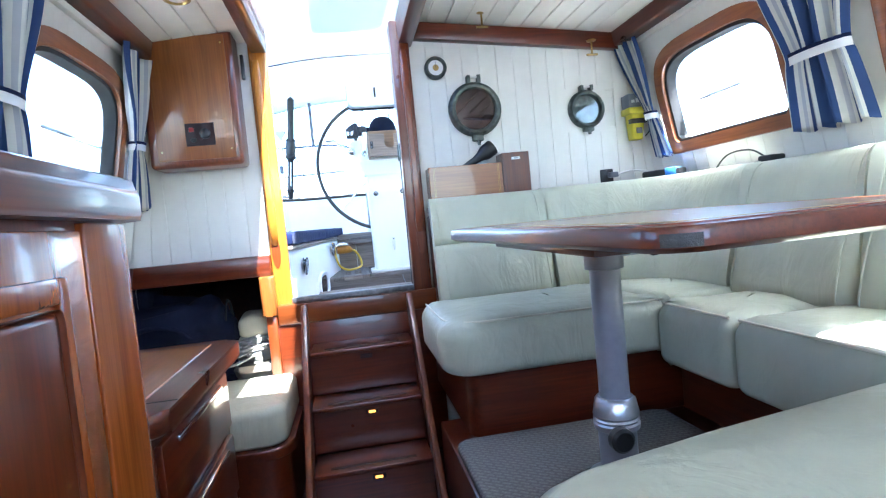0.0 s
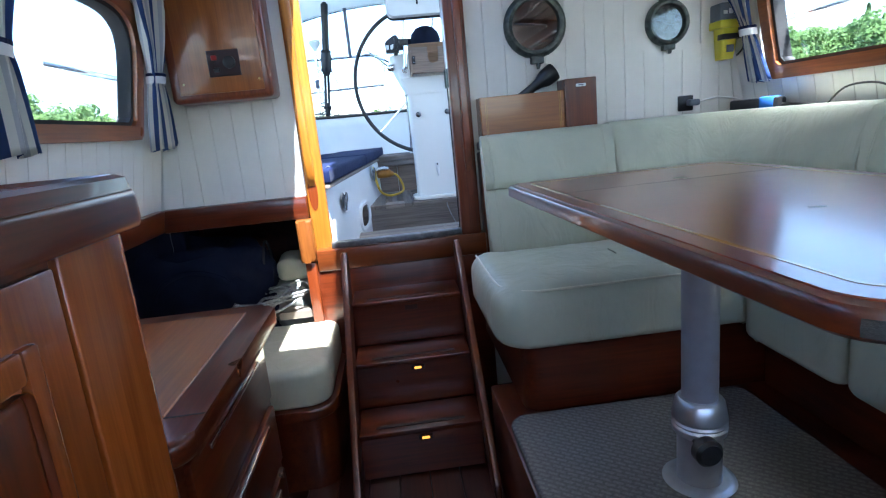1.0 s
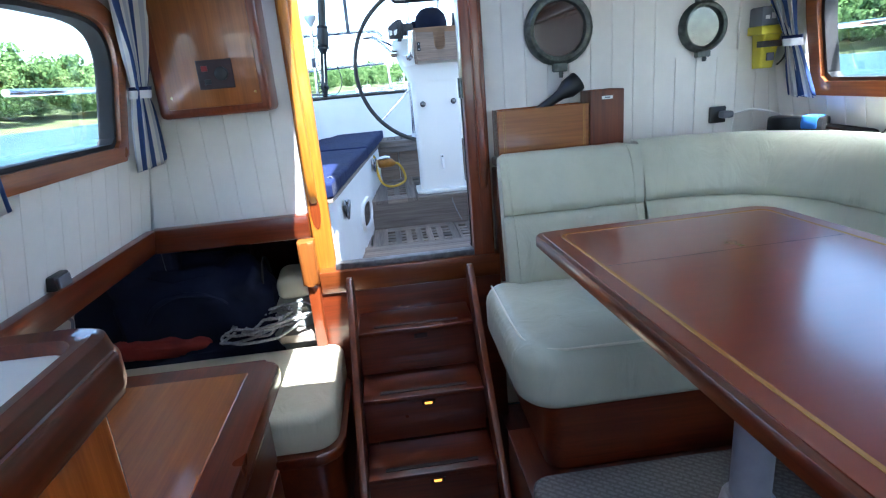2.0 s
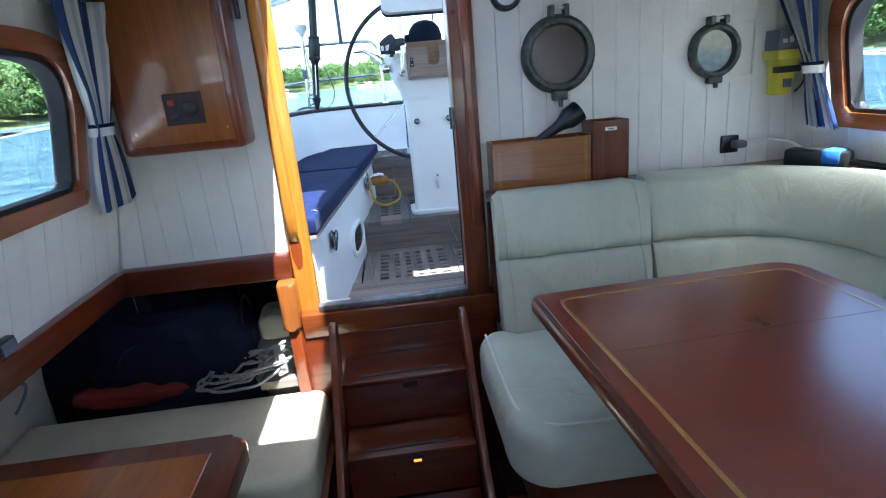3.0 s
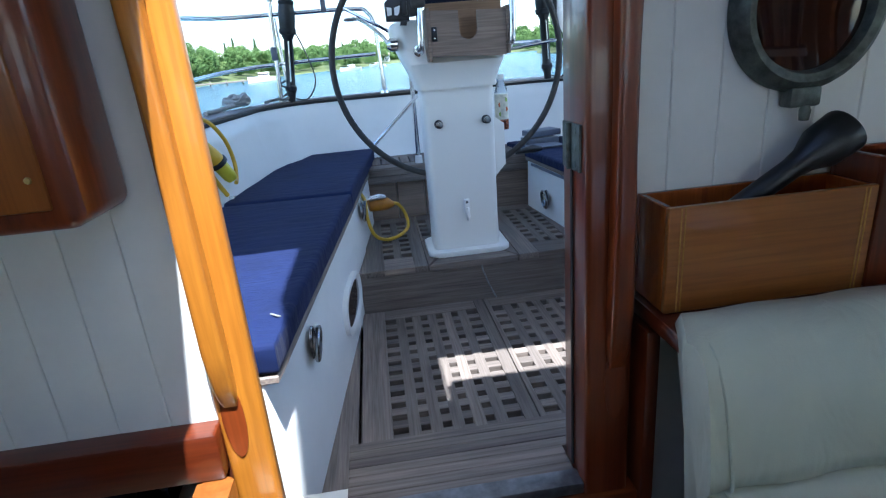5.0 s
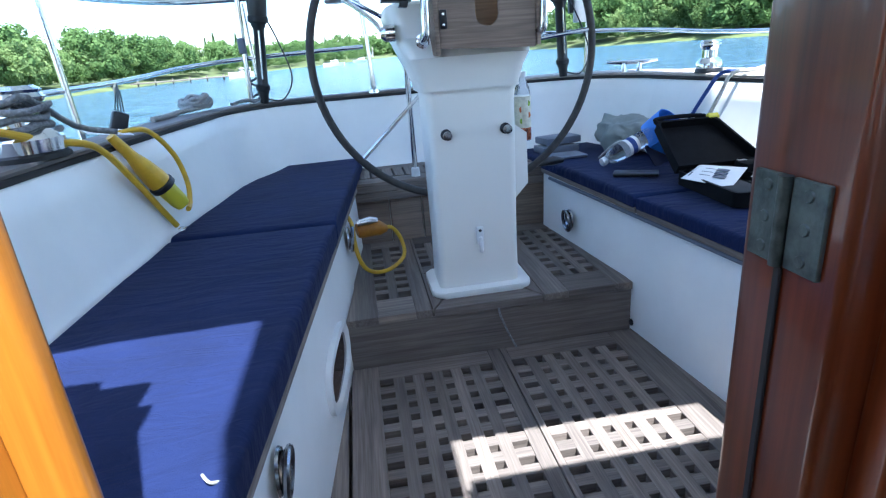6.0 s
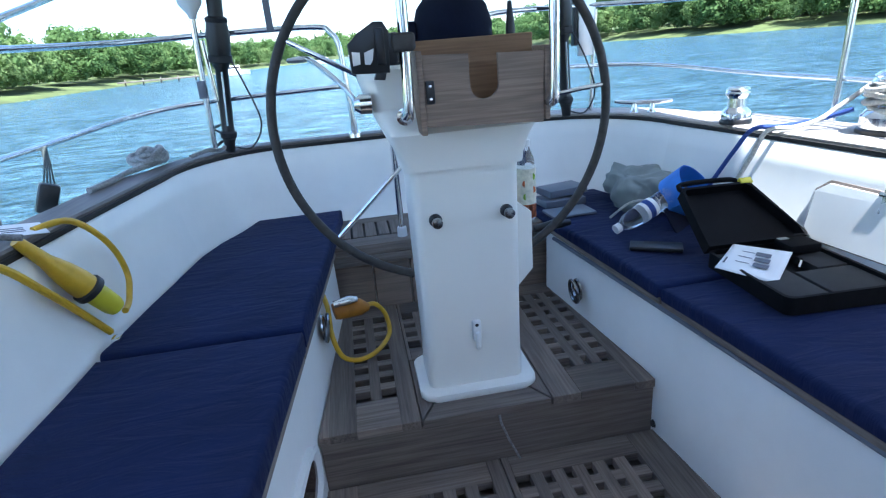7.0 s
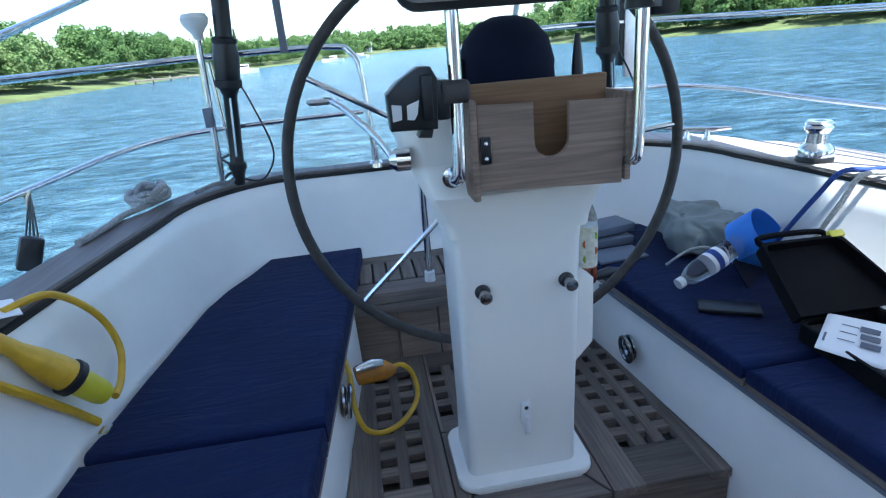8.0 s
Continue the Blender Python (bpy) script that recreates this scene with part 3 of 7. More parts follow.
for q in ((HATCH[1] + 0.01, SKY[0], -3.95, 0.17), (SKY[1], C + 1.27, -3.95, 0.17), (SKY[0], SKY[1], -3.95, SKY[2]), (SKY[0], SKY[1], SKY[3], 0.17)):
    roof = box(*q, 2.255, 2.29, bm=roof)
roof = box(HATCH[0] - 0.01, HATCH[1] + 0.01, -3.95, HATCH[2], 2.255, 2.29, bm=roof)
thing("coachroof", roof, GELCOAT, "white coachroof with an open sliding hatch", "roof", kind="structure")

# carlins, side beams and the beam over the bulkhead
for n, x0, x1 in (("beam_hatch_starboard", -0.385, -0.31), ("beam_hatch_port", 0.34, 0.415)):
    thing(n, box(x0, x1, HATCH[2] - 0.05, BULK - 0.002, 2.085, 2.235, 0.008), MAHOGANY_Y, "varnished mahogany beam along the hatch opening", "beam", kind="structure")
thing("beam_hatch_forward", box(-0.38, 0.41, HATCH[2] - 0.09, HATCH[2] - 0.01, 2.10, 2.23, 0.008), MAHOGANY_X, "varnished mahogany beam across the hatch front", "beam", kind="structure")
for side, n in ((-1, "beam_side_starboard"), (1, "beam_side_port")):
    m = warp(box(0.0, 0.075, -3.88, BULK - 0.004, 2.03, 2.17, 0.012, 3), side)
    thing(n, m, MAHOGANY_Y, "varnished mahogany shelf beam under the deckhead", "beam", kind="structure")
m = box(0.0, 1.19, BULK - 0.055, BULK - 0.001, -0.088, 0.0, 0.008)
thing("beam_bulkhead", moved(m, pose(0.40, 0, 2.205, 0, 5.0, 0)), MAHOGANY_X, "varnished mahogany beam across the top of the bulkhead", "beam", kind="structure")


# ---- the companionway ----
def jamb(name, x0, x1, slot_side, mat, face):
    """A door post with a long grab-handle scooped out of its face."""
    ob = thing(name, box(x0, x1, face, 0.088 if x0 < 0 else 0.122, 0.80 if x0 < 0 else 0.70, 2.2, 0.01, 3), mat, "varnished companionway door post with a routed hand grip", "door post", kind="structure")
    cx = (x0 + x1) / 2 - slot_side * 0.012
    rows = []
    for z, d, w in ((1.13, 0.004, 0.012), (1.145, 0.012, 0.016), (1.18, 0.024, 0.019), (1.26, 0.034, 0.020), (1.45, 0.036, 0.018), (1.62, 0.030, 0.016), (1.80, 0.036, 0.018), (1.97, 0.034, 0.020), (2.03, 0.020, 0.017), (2.05, 0.006, 0.012)):
        rows.append([(x, y, z) for x, y in rounded(cx - w, cx + w, face - d, face + 0.004, min(0.008, w * 0.5, d * 0.4), 4)])
    part("hand_grip", loft(rows), mat, ob)
    # flat dark oval on the face, painted shade in place of a hollow slot
    part("grip_recess", moved(lathe([(0.0, 0.0), (0.021, 0.0), (0.021, 0.0015), (0.0, 0.0015)], sides=24), Matrix.Translation((cx, face - 0.0012, 1.10)) @ Matrix.Diagonal((1, 1, 4.0, 1)) @ pose(0, 0, 0, 90)), MAHOGANY_Z, ob)
    return ob


jamb("door_post_starboard", -0.40, -0.313, 1, SUNLIT_JAMB, 0.055)
post = jamb("door_post_port", DOOR, 0.392, -1, MAHOGANY_Z, 0.0)
hinge = empty("hinge", (DOOR, 0.07, 1.5), "weathered bronze butt hinge on the door post", "hinge")
for y0, y1 in ((0.022, 0.060), (0.070, 0.106)):
    leaf = part("hinge_leaf", box(DOOR - 0.005, DOOR, y0, y1, 1.507, 1.588, 0.001, 1), PATINA, hinge)
    for z in (1.519, 1.547, 1.576):
        part("screw", lathe([(0.0, -0.0015), (0.005, -0.0015), (0.006, 0.0)], (DOOR - 0.005, (y0 + y1) / 2, z), "x", 10), PATINA, leaf)
part("hinge_pin", lathe([(0.006, 1.507), (0.006, 1.588)], (DOOR - 0.006, 0.067, 0), "z", 12), PATINA, hinge)
thing("door_strip", box(DOOR - 0.004, DOOR, 0.063, 0.071, 0.86, 1.505, 0.001, 1), SEAM, "dark gap strip beside the door hinge", "trim", kind="structure")

thing("door_sill", box(-0.313, DOOR, 0.004, 0.050, 0.835, 0.862, 0.003), WORN_METAL, "worn grey metal plate over the companionway sill", "sill", kind="structure")
thing("sill_board", box(-0.385, 0.41, -0.012, 0.07, 0.735, 0.834, 0.006), SILL_WOOD, "varnished board under the companionway sill", "trim", kind="structure")
thing("ladder_backing", box(-0.42, 0.41, -0.004, 0.06, 0.0, 0.733, 0.003), MAHOGANY_X, "varnished mahogany panel behind the ladder", "panel", kind="structure")
m = prism(rounded(-0.455, -0.387, -0.045, 0.05, 0.02), 0.79, 0.985, 0.012, 3)
thing("newel_block", m, HONEY_Z, "rounded honey-coloured wooden corner block by the companionway", "trim", kind="structure")
thing("newel_post", box(-0.44, -0.39, -0.03, 0.05, 0.45, 0.788, 0.008), MAHOGANY_Z, "varnished mahogany corner post by the ladder", "trim", kind="structure")

# companionway ladder
ladder = empty("companionway_ladder", (0, -0.4, 0), "varnished mahogany companionway ladder with four treads and lights", "ladder")
for x0, x1 in ((-0.262, -0.236), (0.244, 0.270)):
    m = bmesh.new()
    prof = [(-0.075, 0.80), (-0.10, 0.835), (-0.135, 0.84), (-0.16, 0.815), (-0.80, 0.06), (-0.80, 0.0), (-0.70, 0.0), (-0.09, 0.70)]
    a, b = [m.verts.new((x0, y, z)) for y, z in prof], [m.verts.new((x1, y, z)) for y, z in prof]
    m.faces.new(a)
    m.faces.new(b[::-1])
    for i in range(len(prof)):
        m.faces.new((a[i], b[i], b[(i + 1) % len(prof)], a[(i + 1) % len(prof)]))
    bmesh.ops.bevel(m, geom=m.edges[:], offset=0.006, segments=2, profile=0.5, affect="EDGES")
    part("stringer", m, MAHOGANY_Z, ladder)
for k, (z, y) in enumerate(((0.622, -0.215), (0.415, -0.395), (0.212, -0.60))):
    tread = part("tread", box(-0.236, 0.244, y, y + 0.215, z - 0.022, z, 0.006), MAHOGANY_X, ladder)
    part("grip_strip", box(-0.17, 0.18, y + 0.035, y + 0.055, z - 0.002, z + 0.0025, 0.001, 1), NONSKID, tread)
    part("riser", box(-0.236, 0.244, y + 0.018, y + 0.032, z - 0.20, z - 0.022), MAHOGANY_X, ladder)
    bez = part("light_bezel", box(-0.008, 0.048, y + 0.012, y + 0.018, z - 0.057, z - 0.036, 0.002, 1), PANEL_DARK, ladder)
    if k:
        part("step_lamp", box(0.004, 0.034, y + 0.008, y + 0.0125, z - 0.052, z - 0.041, 0.002, 1), AMBER, bez, "lit amber step light")

# rail round the quarter, dropped below the boards
thing("rail_bulkhead", box(-1.055, -0.40, 0.03, BULK + 0.03, 0.985, 1.088, 0.008), MAHOGANY_X, "varnished mahogany rail along the foot of the boards", "trim", kind="structure")
thing("rail_side", warp(box(-0.02, 0.035, -1.5, 0.034, 0.987, 1.09, 0.008), -1), MAHOGANY_Y, "varnished mahogany rail along the cabin side", "trim", kind="structure")
thing("trim_post", box(0.41, 0.438, -0.02, BULK - 0.003, 0.70, 1.205, 0.006), MAHOGANY_Z, "varnished mahogany post behind the settee back", "trim", kind="structure")

m = loft([[(-1.09, y, 0.985), (-1.34, y, 0.955), (-1.50, y, 0.72), (-1.575, y, 0.30), (-1.575, y, 0.0), (-1.60, y, 0.0), (-1.60, y, 0.30), (-1.53, y, 0.74), (-1.36, y, 0.985)] for y in (-3.9, -1.2, 0.16)])
thing("hull_lining", m, PAINT, "white painted hull side below the cabin rail", "lining", kind="structure", smooth=50.0)
# ledge behind the settee backs
thing("ledge_aft", box(0.412, 1.70, -0.125, BULK - 0.002, 1.215, 1.25, 0.008), MAHOGANY_X, "varnished mahogany ledge behind the settee back", "shelf", kind="structure")
thing("ledge_port", box(1.625, 1.78, -2.9, -0.13, 1.215, 1.25, 0.008), MAHOGANY_Y, "varnished mahogany ledge under the cabin windows", "shelf", kind="structure")

# quarter berth tunnel, lined in dark sole wood to carry its shade
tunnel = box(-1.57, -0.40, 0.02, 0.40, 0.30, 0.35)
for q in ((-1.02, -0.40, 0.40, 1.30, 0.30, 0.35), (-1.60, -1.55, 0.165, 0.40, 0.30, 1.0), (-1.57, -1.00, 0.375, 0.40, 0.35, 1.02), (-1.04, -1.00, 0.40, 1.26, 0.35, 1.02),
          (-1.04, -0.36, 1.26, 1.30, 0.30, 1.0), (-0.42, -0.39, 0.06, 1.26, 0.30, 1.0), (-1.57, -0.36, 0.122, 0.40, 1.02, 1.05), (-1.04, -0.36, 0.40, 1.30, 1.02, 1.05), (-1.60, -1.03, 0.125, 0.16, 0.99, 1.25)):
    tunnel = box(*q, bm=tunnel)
thing("quarter_berth_recess", tunnel, SOLE, "berth recess running aft under the cockpit, its shade put into a dark lining", "berth", kind="structure")


# navy block made large enough to hide the lit lining and darken the recess
thing("berth_blanket_fill", box(-1.53, -1.01, 0.124, 0.37, 0.352, 0.984, 0.03, 3), NAVY_DARK, "dark navy blanket block, enlarged to darken the berth recess", "blanket")


# ---- cabin furniture ----
# chart seat
seat = empty("chart_bench", (-0.65, -0.35, 0), "ivory vinyl seat on a varnished mahogany box", "seat")
part("seat_box", prism([(x - 0.0, y) for x, y in rounded(-1.52, -0.325, -0.575, -0.02, (0.09, 0.02, 0.01, 0.01))], 0.0, 0.335, 0.004), MAHOGANY_Y, seat)
part("seat_rim", prism(rounded(-1.53, -0.305, -0.595, -0.05, (0.10, 0.04, 0.01, 0.01)), 0.30, 0.345, 0.012, 3), MAHOGANY_Y, seat)
part("seat_cushion", cushion(rounded(-1.535, -0.325, -0.575, 0.005, (0.09, 0.06, 0.03, 0.03)), 0.345, 0.50, 0.035, 0.008), VINYL_SEAT, seat)

# chart table with drawers
desk = empty("chart_table", (-0.75, -1.15, 0), "varnished mahogany chart table with drawers below", "desk")
part("desk_body", box(-1.10, -0.47, -1.56, -0.84, 0.0, 0.775, 0.006), MAHOGANY_Y, desk)
part("desk_rim", prism(rounded(-1.12, -0.418, -1.60, -0.755, (0.05, 0.05, 0.01, 0.01)), 0.775, 0.828, 0.016, 3), MAHOGANY_Y, desk)
part("writing_leaf", box(-1.06, -0.50, -1.48, -0.83, 0.826, 0.8315, 0.002, 1), HONEY_Y, desk)
part("leaf_joint", box(-0.50, -0.4205, -1.485, -1.480, 0.824, 0.8292), SEAM, desk)
for z0, z1 in ((0.56, 0.74), (0.34, 0.53), (0.10, 0.31)):
    dr = part("drawer_front", box(-0.47, -0.452, -1.52, -0.88, z0, z1, 0.005), MAHOGANY_Y, desk)
    part("drawer_pull", box(-0.456, -0.444, -1.42, -0.98, z1 - 0.03, z1 - 0.015, 0.004), STEEL, dr)

# galley cabinet beside the passage
cab = empty("galley_cabinet", (-0.7, -2.1, 0), "varnished mahogany cabinet with a panelled door and raised rim", "cabinet")
part("cabinet_body", prism(rounded(-1.12, -0.445, -2.62, -1.60, (0.02, 0.05, 0.01, 0.01)), 0.0, 1.232, 0.003), MAHOGANY_Z, cab)
part("corner_post", prism(rounded(-0.50, -0.432, -1.80, -1.585, (0.004, 0.055, 0.004, 0.004)), 0.0, 1.228, 0.002), CHERRY_Z, cab)
door = part("cabinet_door", box(-0.448, -0.432, -2.45, -1.812, 0.10, 1.215, 0.004), CHERRY_Z, cab)
part("door_panel", box(-0.436, -0.424, -2.36, -1.92, 0.22, 1.10, 0.016, 3), MAHOGANY_Z, door)
for q in ((-2.385, -2.36, 0.19, 1.145), (-1.92, -1.89, 0.19, 1.145), (-2.36, -1.92, 1.105, 1.145), (-2.36, -1.92, 0.19, 0.225)):
    part("moulding", box(-0.438, -0.420, q[0], q[1], q[2], q[3], 0.006), CHERRY_Z, door)
top = part("counter_rim", prism(rounded(-1.12, -0.405, -2.65, -1.565, (0.03, 0.05, 0.01, 0.01)), 1.232, 1.292, 0.012, 3), MAHOGANY_Y, cab)
inner = [(x, y) for x, y in rounded(-1.05, -0.45, -2.60, -1.61, 0.04)]
ridge = loft([[(x, y, 1.29) for x, y in rounded(-1.10, -0.41, -2.645, -1.57, 0.045)], [(x, y, 1.312) for x, y in rounded(-1.095, -0.413, -2.64, -1.575, 0.045)],
              [(x, y, 1.318) for x, y in rounded(-1.08, -0.425, -2.63, -1.585, 0.045)], [(x, y, 1.312) for x, y in rounded(-1.055, -0.445, -2.605, -1.605, 0.04)],
              [(x, y, 1.285) for x, y in inner]], cap=False)
part("fiddle_rail", ridge, MAHOGANY_Y, cab)
part("counter_top", prism(inner, 1.28, 1.2945), WHITE_PLASTIC, cab, "pale laminate counter")
pack = thing("sponge_cloth", cushion(rounded(-0.66, -0.50, -2.05, -1.93, 0.03), 1.2945, 1.335, 0.018, 0.006), PAPER, "folded white cloth with a blue band on the counter", "cloth")
part("blue_band", box(-0.625, -0.545, -2.052, -1.990, 1.30, 1.3445, 0.012), BLUE_CLOTH, pack, "blue band")
m = cushion(rounded(-0.80, -0.60, -2.38, -2.10, 0.08), 1.2945, 1.43, 0.06, 0.06)
for v in m.verts:
    v.co += Vector((noise.noise(v.co * 14), noise.noise(v.co * 14 + Vector((5, 0, 0))), noise.noise(v.co * 11))) * 0.018
thing("lilac_towel", m, PINK, "crumpled lilac towel lying on the counter", "towel")

# raised dinette floor with its mat
thing("dinette_step", box(0.285, 1.75, -2.55, -0.62, 0.0, 0.365, 0.008), MAHOGANY_Y, "varnished mahogany raised dinette floor", "platform", kind="structure")
thing("woven_mat", cushion(rounded(0.292, 1.10, -1.62, -0.905, (0.05, 0.06, 0.06, 0.05)), 0.365, 0.395, 0.014, 0.0), WOVEN, "grey-beige woven mat on the raised dinette floor", "mat")

# dinette seats: boxes and cushions
aft_seat = empty("settee_aft", (0.85, -0.6, 0.37), "cream vinyl settee on a mahogany base by the bulkhead", "settee", "dinette settees")
part("settee_base", prism(rounded(0.37, 1.70, -0.86, -0.02, (0.02, 0.02, 0.02, 0.06)), 0.365, 0.63, 0.004), MAHOGANY_X, aft_seat)
part("seat_cushion", cushion(rounded(0.285, 1.16, -0.905, -0.25, (0.02, 0.02, 0.08, 0.13), 8), 0.60, 0.81, 0.075, 0.012), VINYL, aft_seat)
part("corner_cushion", cushion(rounded(1.16, 1.60, -0.90, -0.25, 0.02), 0.60, 0.81, 0.05, 0.008), VINYL, aft_seat)


def back_cushion(name, a, b, parent, z0=0.79, z1=1.285, thick=0.11, lean=0.15):
    """An upright cushion from a to b (x, y of its foot), with a stitched line across and a leaning face."""
    a, b = Vector((*a, 0)), Vector((*b, 0))
    along = (b - a).normalized()
    out_dir = Vector((along.y, -along.x, 0))
    prof = []
    for s, off in ((0.0, 0.0), (0.02, 0.016), (0.10, 0.028), (0.30, 0.033), (0.48, 0.028), (0.535, 0.018), (0.548, 0.004), (0.561, 0.018), (0.62, 0.028), (0.82, 0.030), (0.94, 0.018), (0.985, -0.008), (1.0, -0.040)):
        prof.append((off - lean * s + 0.0, z0 + (z1 - z0) * s))
    prof += [(-thick - lean * 0.98 + 0.02, z1 - 0.004), (-thick - lean * 0.95, z1 - 0.03), (-thick - 0.02, z0)]
    secs = []
    n = 14
    length = (b - a).length
    for i in range(n + 1):
        t = i / n
        edge = min(t, 1 - t) * length
        k = 1 - 0.5 * max(0, 1 - edge / 0.03) ** 2
        row = []
        for o, z in prof:
            mid_z = (z0 + z1) / 2
            wob = 0.004 * math.sin(t * 19 + z * 9) * (1 if edge > 0.03 else 0)
            row.append(a + along * (length * t) + out_dir * ((o + 0.06 + wob) * k - 0.06) + Vector((0, 0, mid_z + (z - mid_z) * (1 - 0.02 * (1 - k)))))
        secs.append(row)
    ob = part(name, loft(secs), VINYL, parent, smooth=60.0)
    for t in (0.035, length - 0.035):
        line = [a + along * t + out_dir * (o + 0.0015) + Vector((0, 0, z)) for o, z in prof[1:12]]
        part("piping", sweep(line, 0.0030, 7, smooth_steps=3), VINYL, parent)
    return ob


back_cushion("back_cushion", (0.385, -0.335), (0.945, -0.335), aft_seat)


def curved_back(parent):
    """The corner back cushion, which sweeps from the bulkhead round to the cabin side."""
    foot = spline([Vector(p) for p in ((0.955, -0.335, 0), (1.16, -0.345, 0), (1.33, -0.42, 0), (1.42, -0.58, 0), (1.44, -0.86, 0))], 6)
    z0, z1 = 0.79, 1.29
    prof = [(0.0, 0.0), (0.028, 0.1), (0.033, 0.3), (0.028, 0.48), (0.018, 0.535), (0.004, 0.548), (0.018, 0.561), (0.028, 0.62), (0.03, 0.82), (0.018, 0.94), (-0.014, 0.99), (-0.045, 1.0), (-0.11, 0.99), (-0.12, 0.9), (-0.12, 0.0)]
    secs = []
    for i, p in enumerate(foot):
        d = (foot[min(i + 1, len(foot) - 1)] - foot[max(i - 1, 0)]).normalized()
        o = Vector((d.y, -d.x, 0))
        end = 1 - 0.3 * (i in (0, len(foot) - 1))
        wob = 0.006 * math.sin(i * 2.4)
        secs.append([p + o * (q * end - 0.15 * s + wob * (0.3 < s < 0.97)) + Vector((0, 0, z0 + (z1 - z0) * s)) for q, s in prof])
    return part("corner_back_cushion", loft(secs), VINYL, parent, smooth=60.0)


curved_back(aft_seat)
side_seat = empty("dinette_settee", (1.4, -1.5, 0.37), "cream vinyl settee along the cabin side", "settee", "dinette settees")
part("settee_base", box(1.21, 1.72, -2.05, -0.87, 0.365, 0.63, 0.004), MAHOGANY_Y, side_seat)
part("seat_cushion", cushion(rounded(1.10, 1.60, -1.30, -0.91, (0.05, 0.02, 0.02, 0.05)), 0.56, 0.805, 0.07, 0.010), VINYL, side_seat)
part("seat_cushion", cushion(rounded(1.10, 1.60, -1.94, -1.305, (0.02, 0.05, 0.05, 0.02)), 0.56, 0.805, 0.07, 0.010), VINYL, side_seat)
back_cushion("back_cushion", (1.44, -0.87), (1.44, -1.40), side_seat)
back_cushion("back_cushion", (1.44, -1.41), (1.44, -1.95), side_seat)
fwd_seat = empty("settee_forward", (0.9, -2.25, 0.37), "cream vinyl settee at the forward end of the dinette", "settee", "dinette settees")
part("settee_base", box(0.30, 1.70, -2.55, -2.12, 0.365, 0.63, 0.004), MAHOGANY_X, fwd_seat)
part("seat_cushion", cushion([(0.20, -2.50), (1.62, -2.50), (1.62, -1.84), (1.10, -1.87), (0.55, -1.965), (0.30, -2.02), (0.22, -2.06), (0.18, -2.14)], 0.60, 0.80, 0.07, 0.012), VINYL, fwd_seat)

for par, pts in ((aft_seat, [(0.315, -0.30), (0.315, -0.70), (0.335, -0.80), (0.40, -0.865), (0.55, -0.875), (1.15, -0.875)]), (side_seat, [(1.125, -0.93), (1.125, -1.28)]), (side_seat, [(1.125, -1.33), (1.125, -1.92)])):
    part("piping", sweep([(x, y, 0.797 if par is aft_seat else 0.791) for x, y in pts], 0.0045, 8, smooth_steps=5), CREAM, par)

# dinette table on its pillar
table = empty("dinette_table", (0.72, -1.33, 0.37), "mahogany dinette table with a maple inlay line on a metal pillar", "table")
TURN = Matrix.Translation((0.368, -0.765, 0)) @ Matrix.Rotation(radians(2.7), 4, "Z") @ Matrix.Translation((-0.368, 0.765, 0))
PX, PY = 0.705, -1.335
edge = rounded(0.368, 1.13, -2.105, -0.765, (0.08, 0.085, 0.035, 0.075), 8)
e2 = rounded(0.382, 1.116, -2.091, -0.779, (0.07, 0.075, 0.028, 0.065), 8)
m = loft([[(x, y, 1.094) for x, y in e2], [(x, y, 1.103) for x, y in edge], [(x, y, 1.127) for x, y in edge], [(x * 0.7 + p * 0.3, y * 0.7 + q * 0.3, 1.134) for (x, y), (p, q) in zip(edge, e2)], [(x, y, 1.136) for x, y in e2]])
part("table_edge", moved(m, TURN), MAHOGANY_Y, table)
part("table_top", moved(prism(rounded(0.385, 1.113, -2.088, -0.782, (0.07, 0.072, 0.03, 0.065), 8), 1.130, 1.1385, 0.002, 1), TURN), TABLE_WOOD, table)
i0, i1 = rounded(0.424, 1.074, -2.045, -0.825, 0.035, 6), rounded(0.433, 1.065, -2.036, -0.834, 0.028, 6)
part("inlay_line", moved(loft([[(x, y, 1.1380) for x, y in i0], [(x, y, 1.1392) for x, y in i0], [(x, y, 1.1392) for x, y in i1], [(x, y, 1.1380) for x, y in i1]], cap=False), TURN), INLAY, table, "pale maple inlay line")
part("leaf_joint", moved(box(0.44, 1.06, -1.122, -1.1205, 1.1380, 1.1388), TURN), SEAM, table)
part("corner_wrap", moved(loft([[(x, y, z) for x, y in rounded(0.3665, 1.1315, -2.1065, -0.7635, 0.0765, 8)[-6:-1]] for z in (1.104, 1.114, 1.124)], closed=False), TURN), LEATHER, table, "scuffed dark corner patch")
part("slide_rail", box(0.50, 0.585, -1.72, -0.93, 1.066, 1.094, 0.003), MAHOGANY_Y, table)
part("slide_plate", box(0.56, 0.86, -1.54, -1.12, 1.079, 1.094, 0.003), SATIN, table)
part("stop_plate", box(0.53, 0.66, -1.56, -1.22, 1.068, 1.078, 0.002), BLACK, table)
part("clamp_block", box(PX + 0.03, PX + 0.085, PY - 0.045, PY + 0.03, 1.028, 1.077, 0.006), SATIN, table)
part("lever", sweep([(PX + 0.08, PY - 0.01, 1.048), (PX + 0.135, PY - 0.015, 1.047)], 0.007, 8), STEEL, table)
part("lever_knob", lathe([(0.0, -0.018), (0.022, -0.016), (0.030, -0.006), (0.030, 0.006), (0.022, 0.016), (0.0, 0.018)], (PX + 0.148, PY - 0.016, 1.047), "x", 18), BLACK, table)
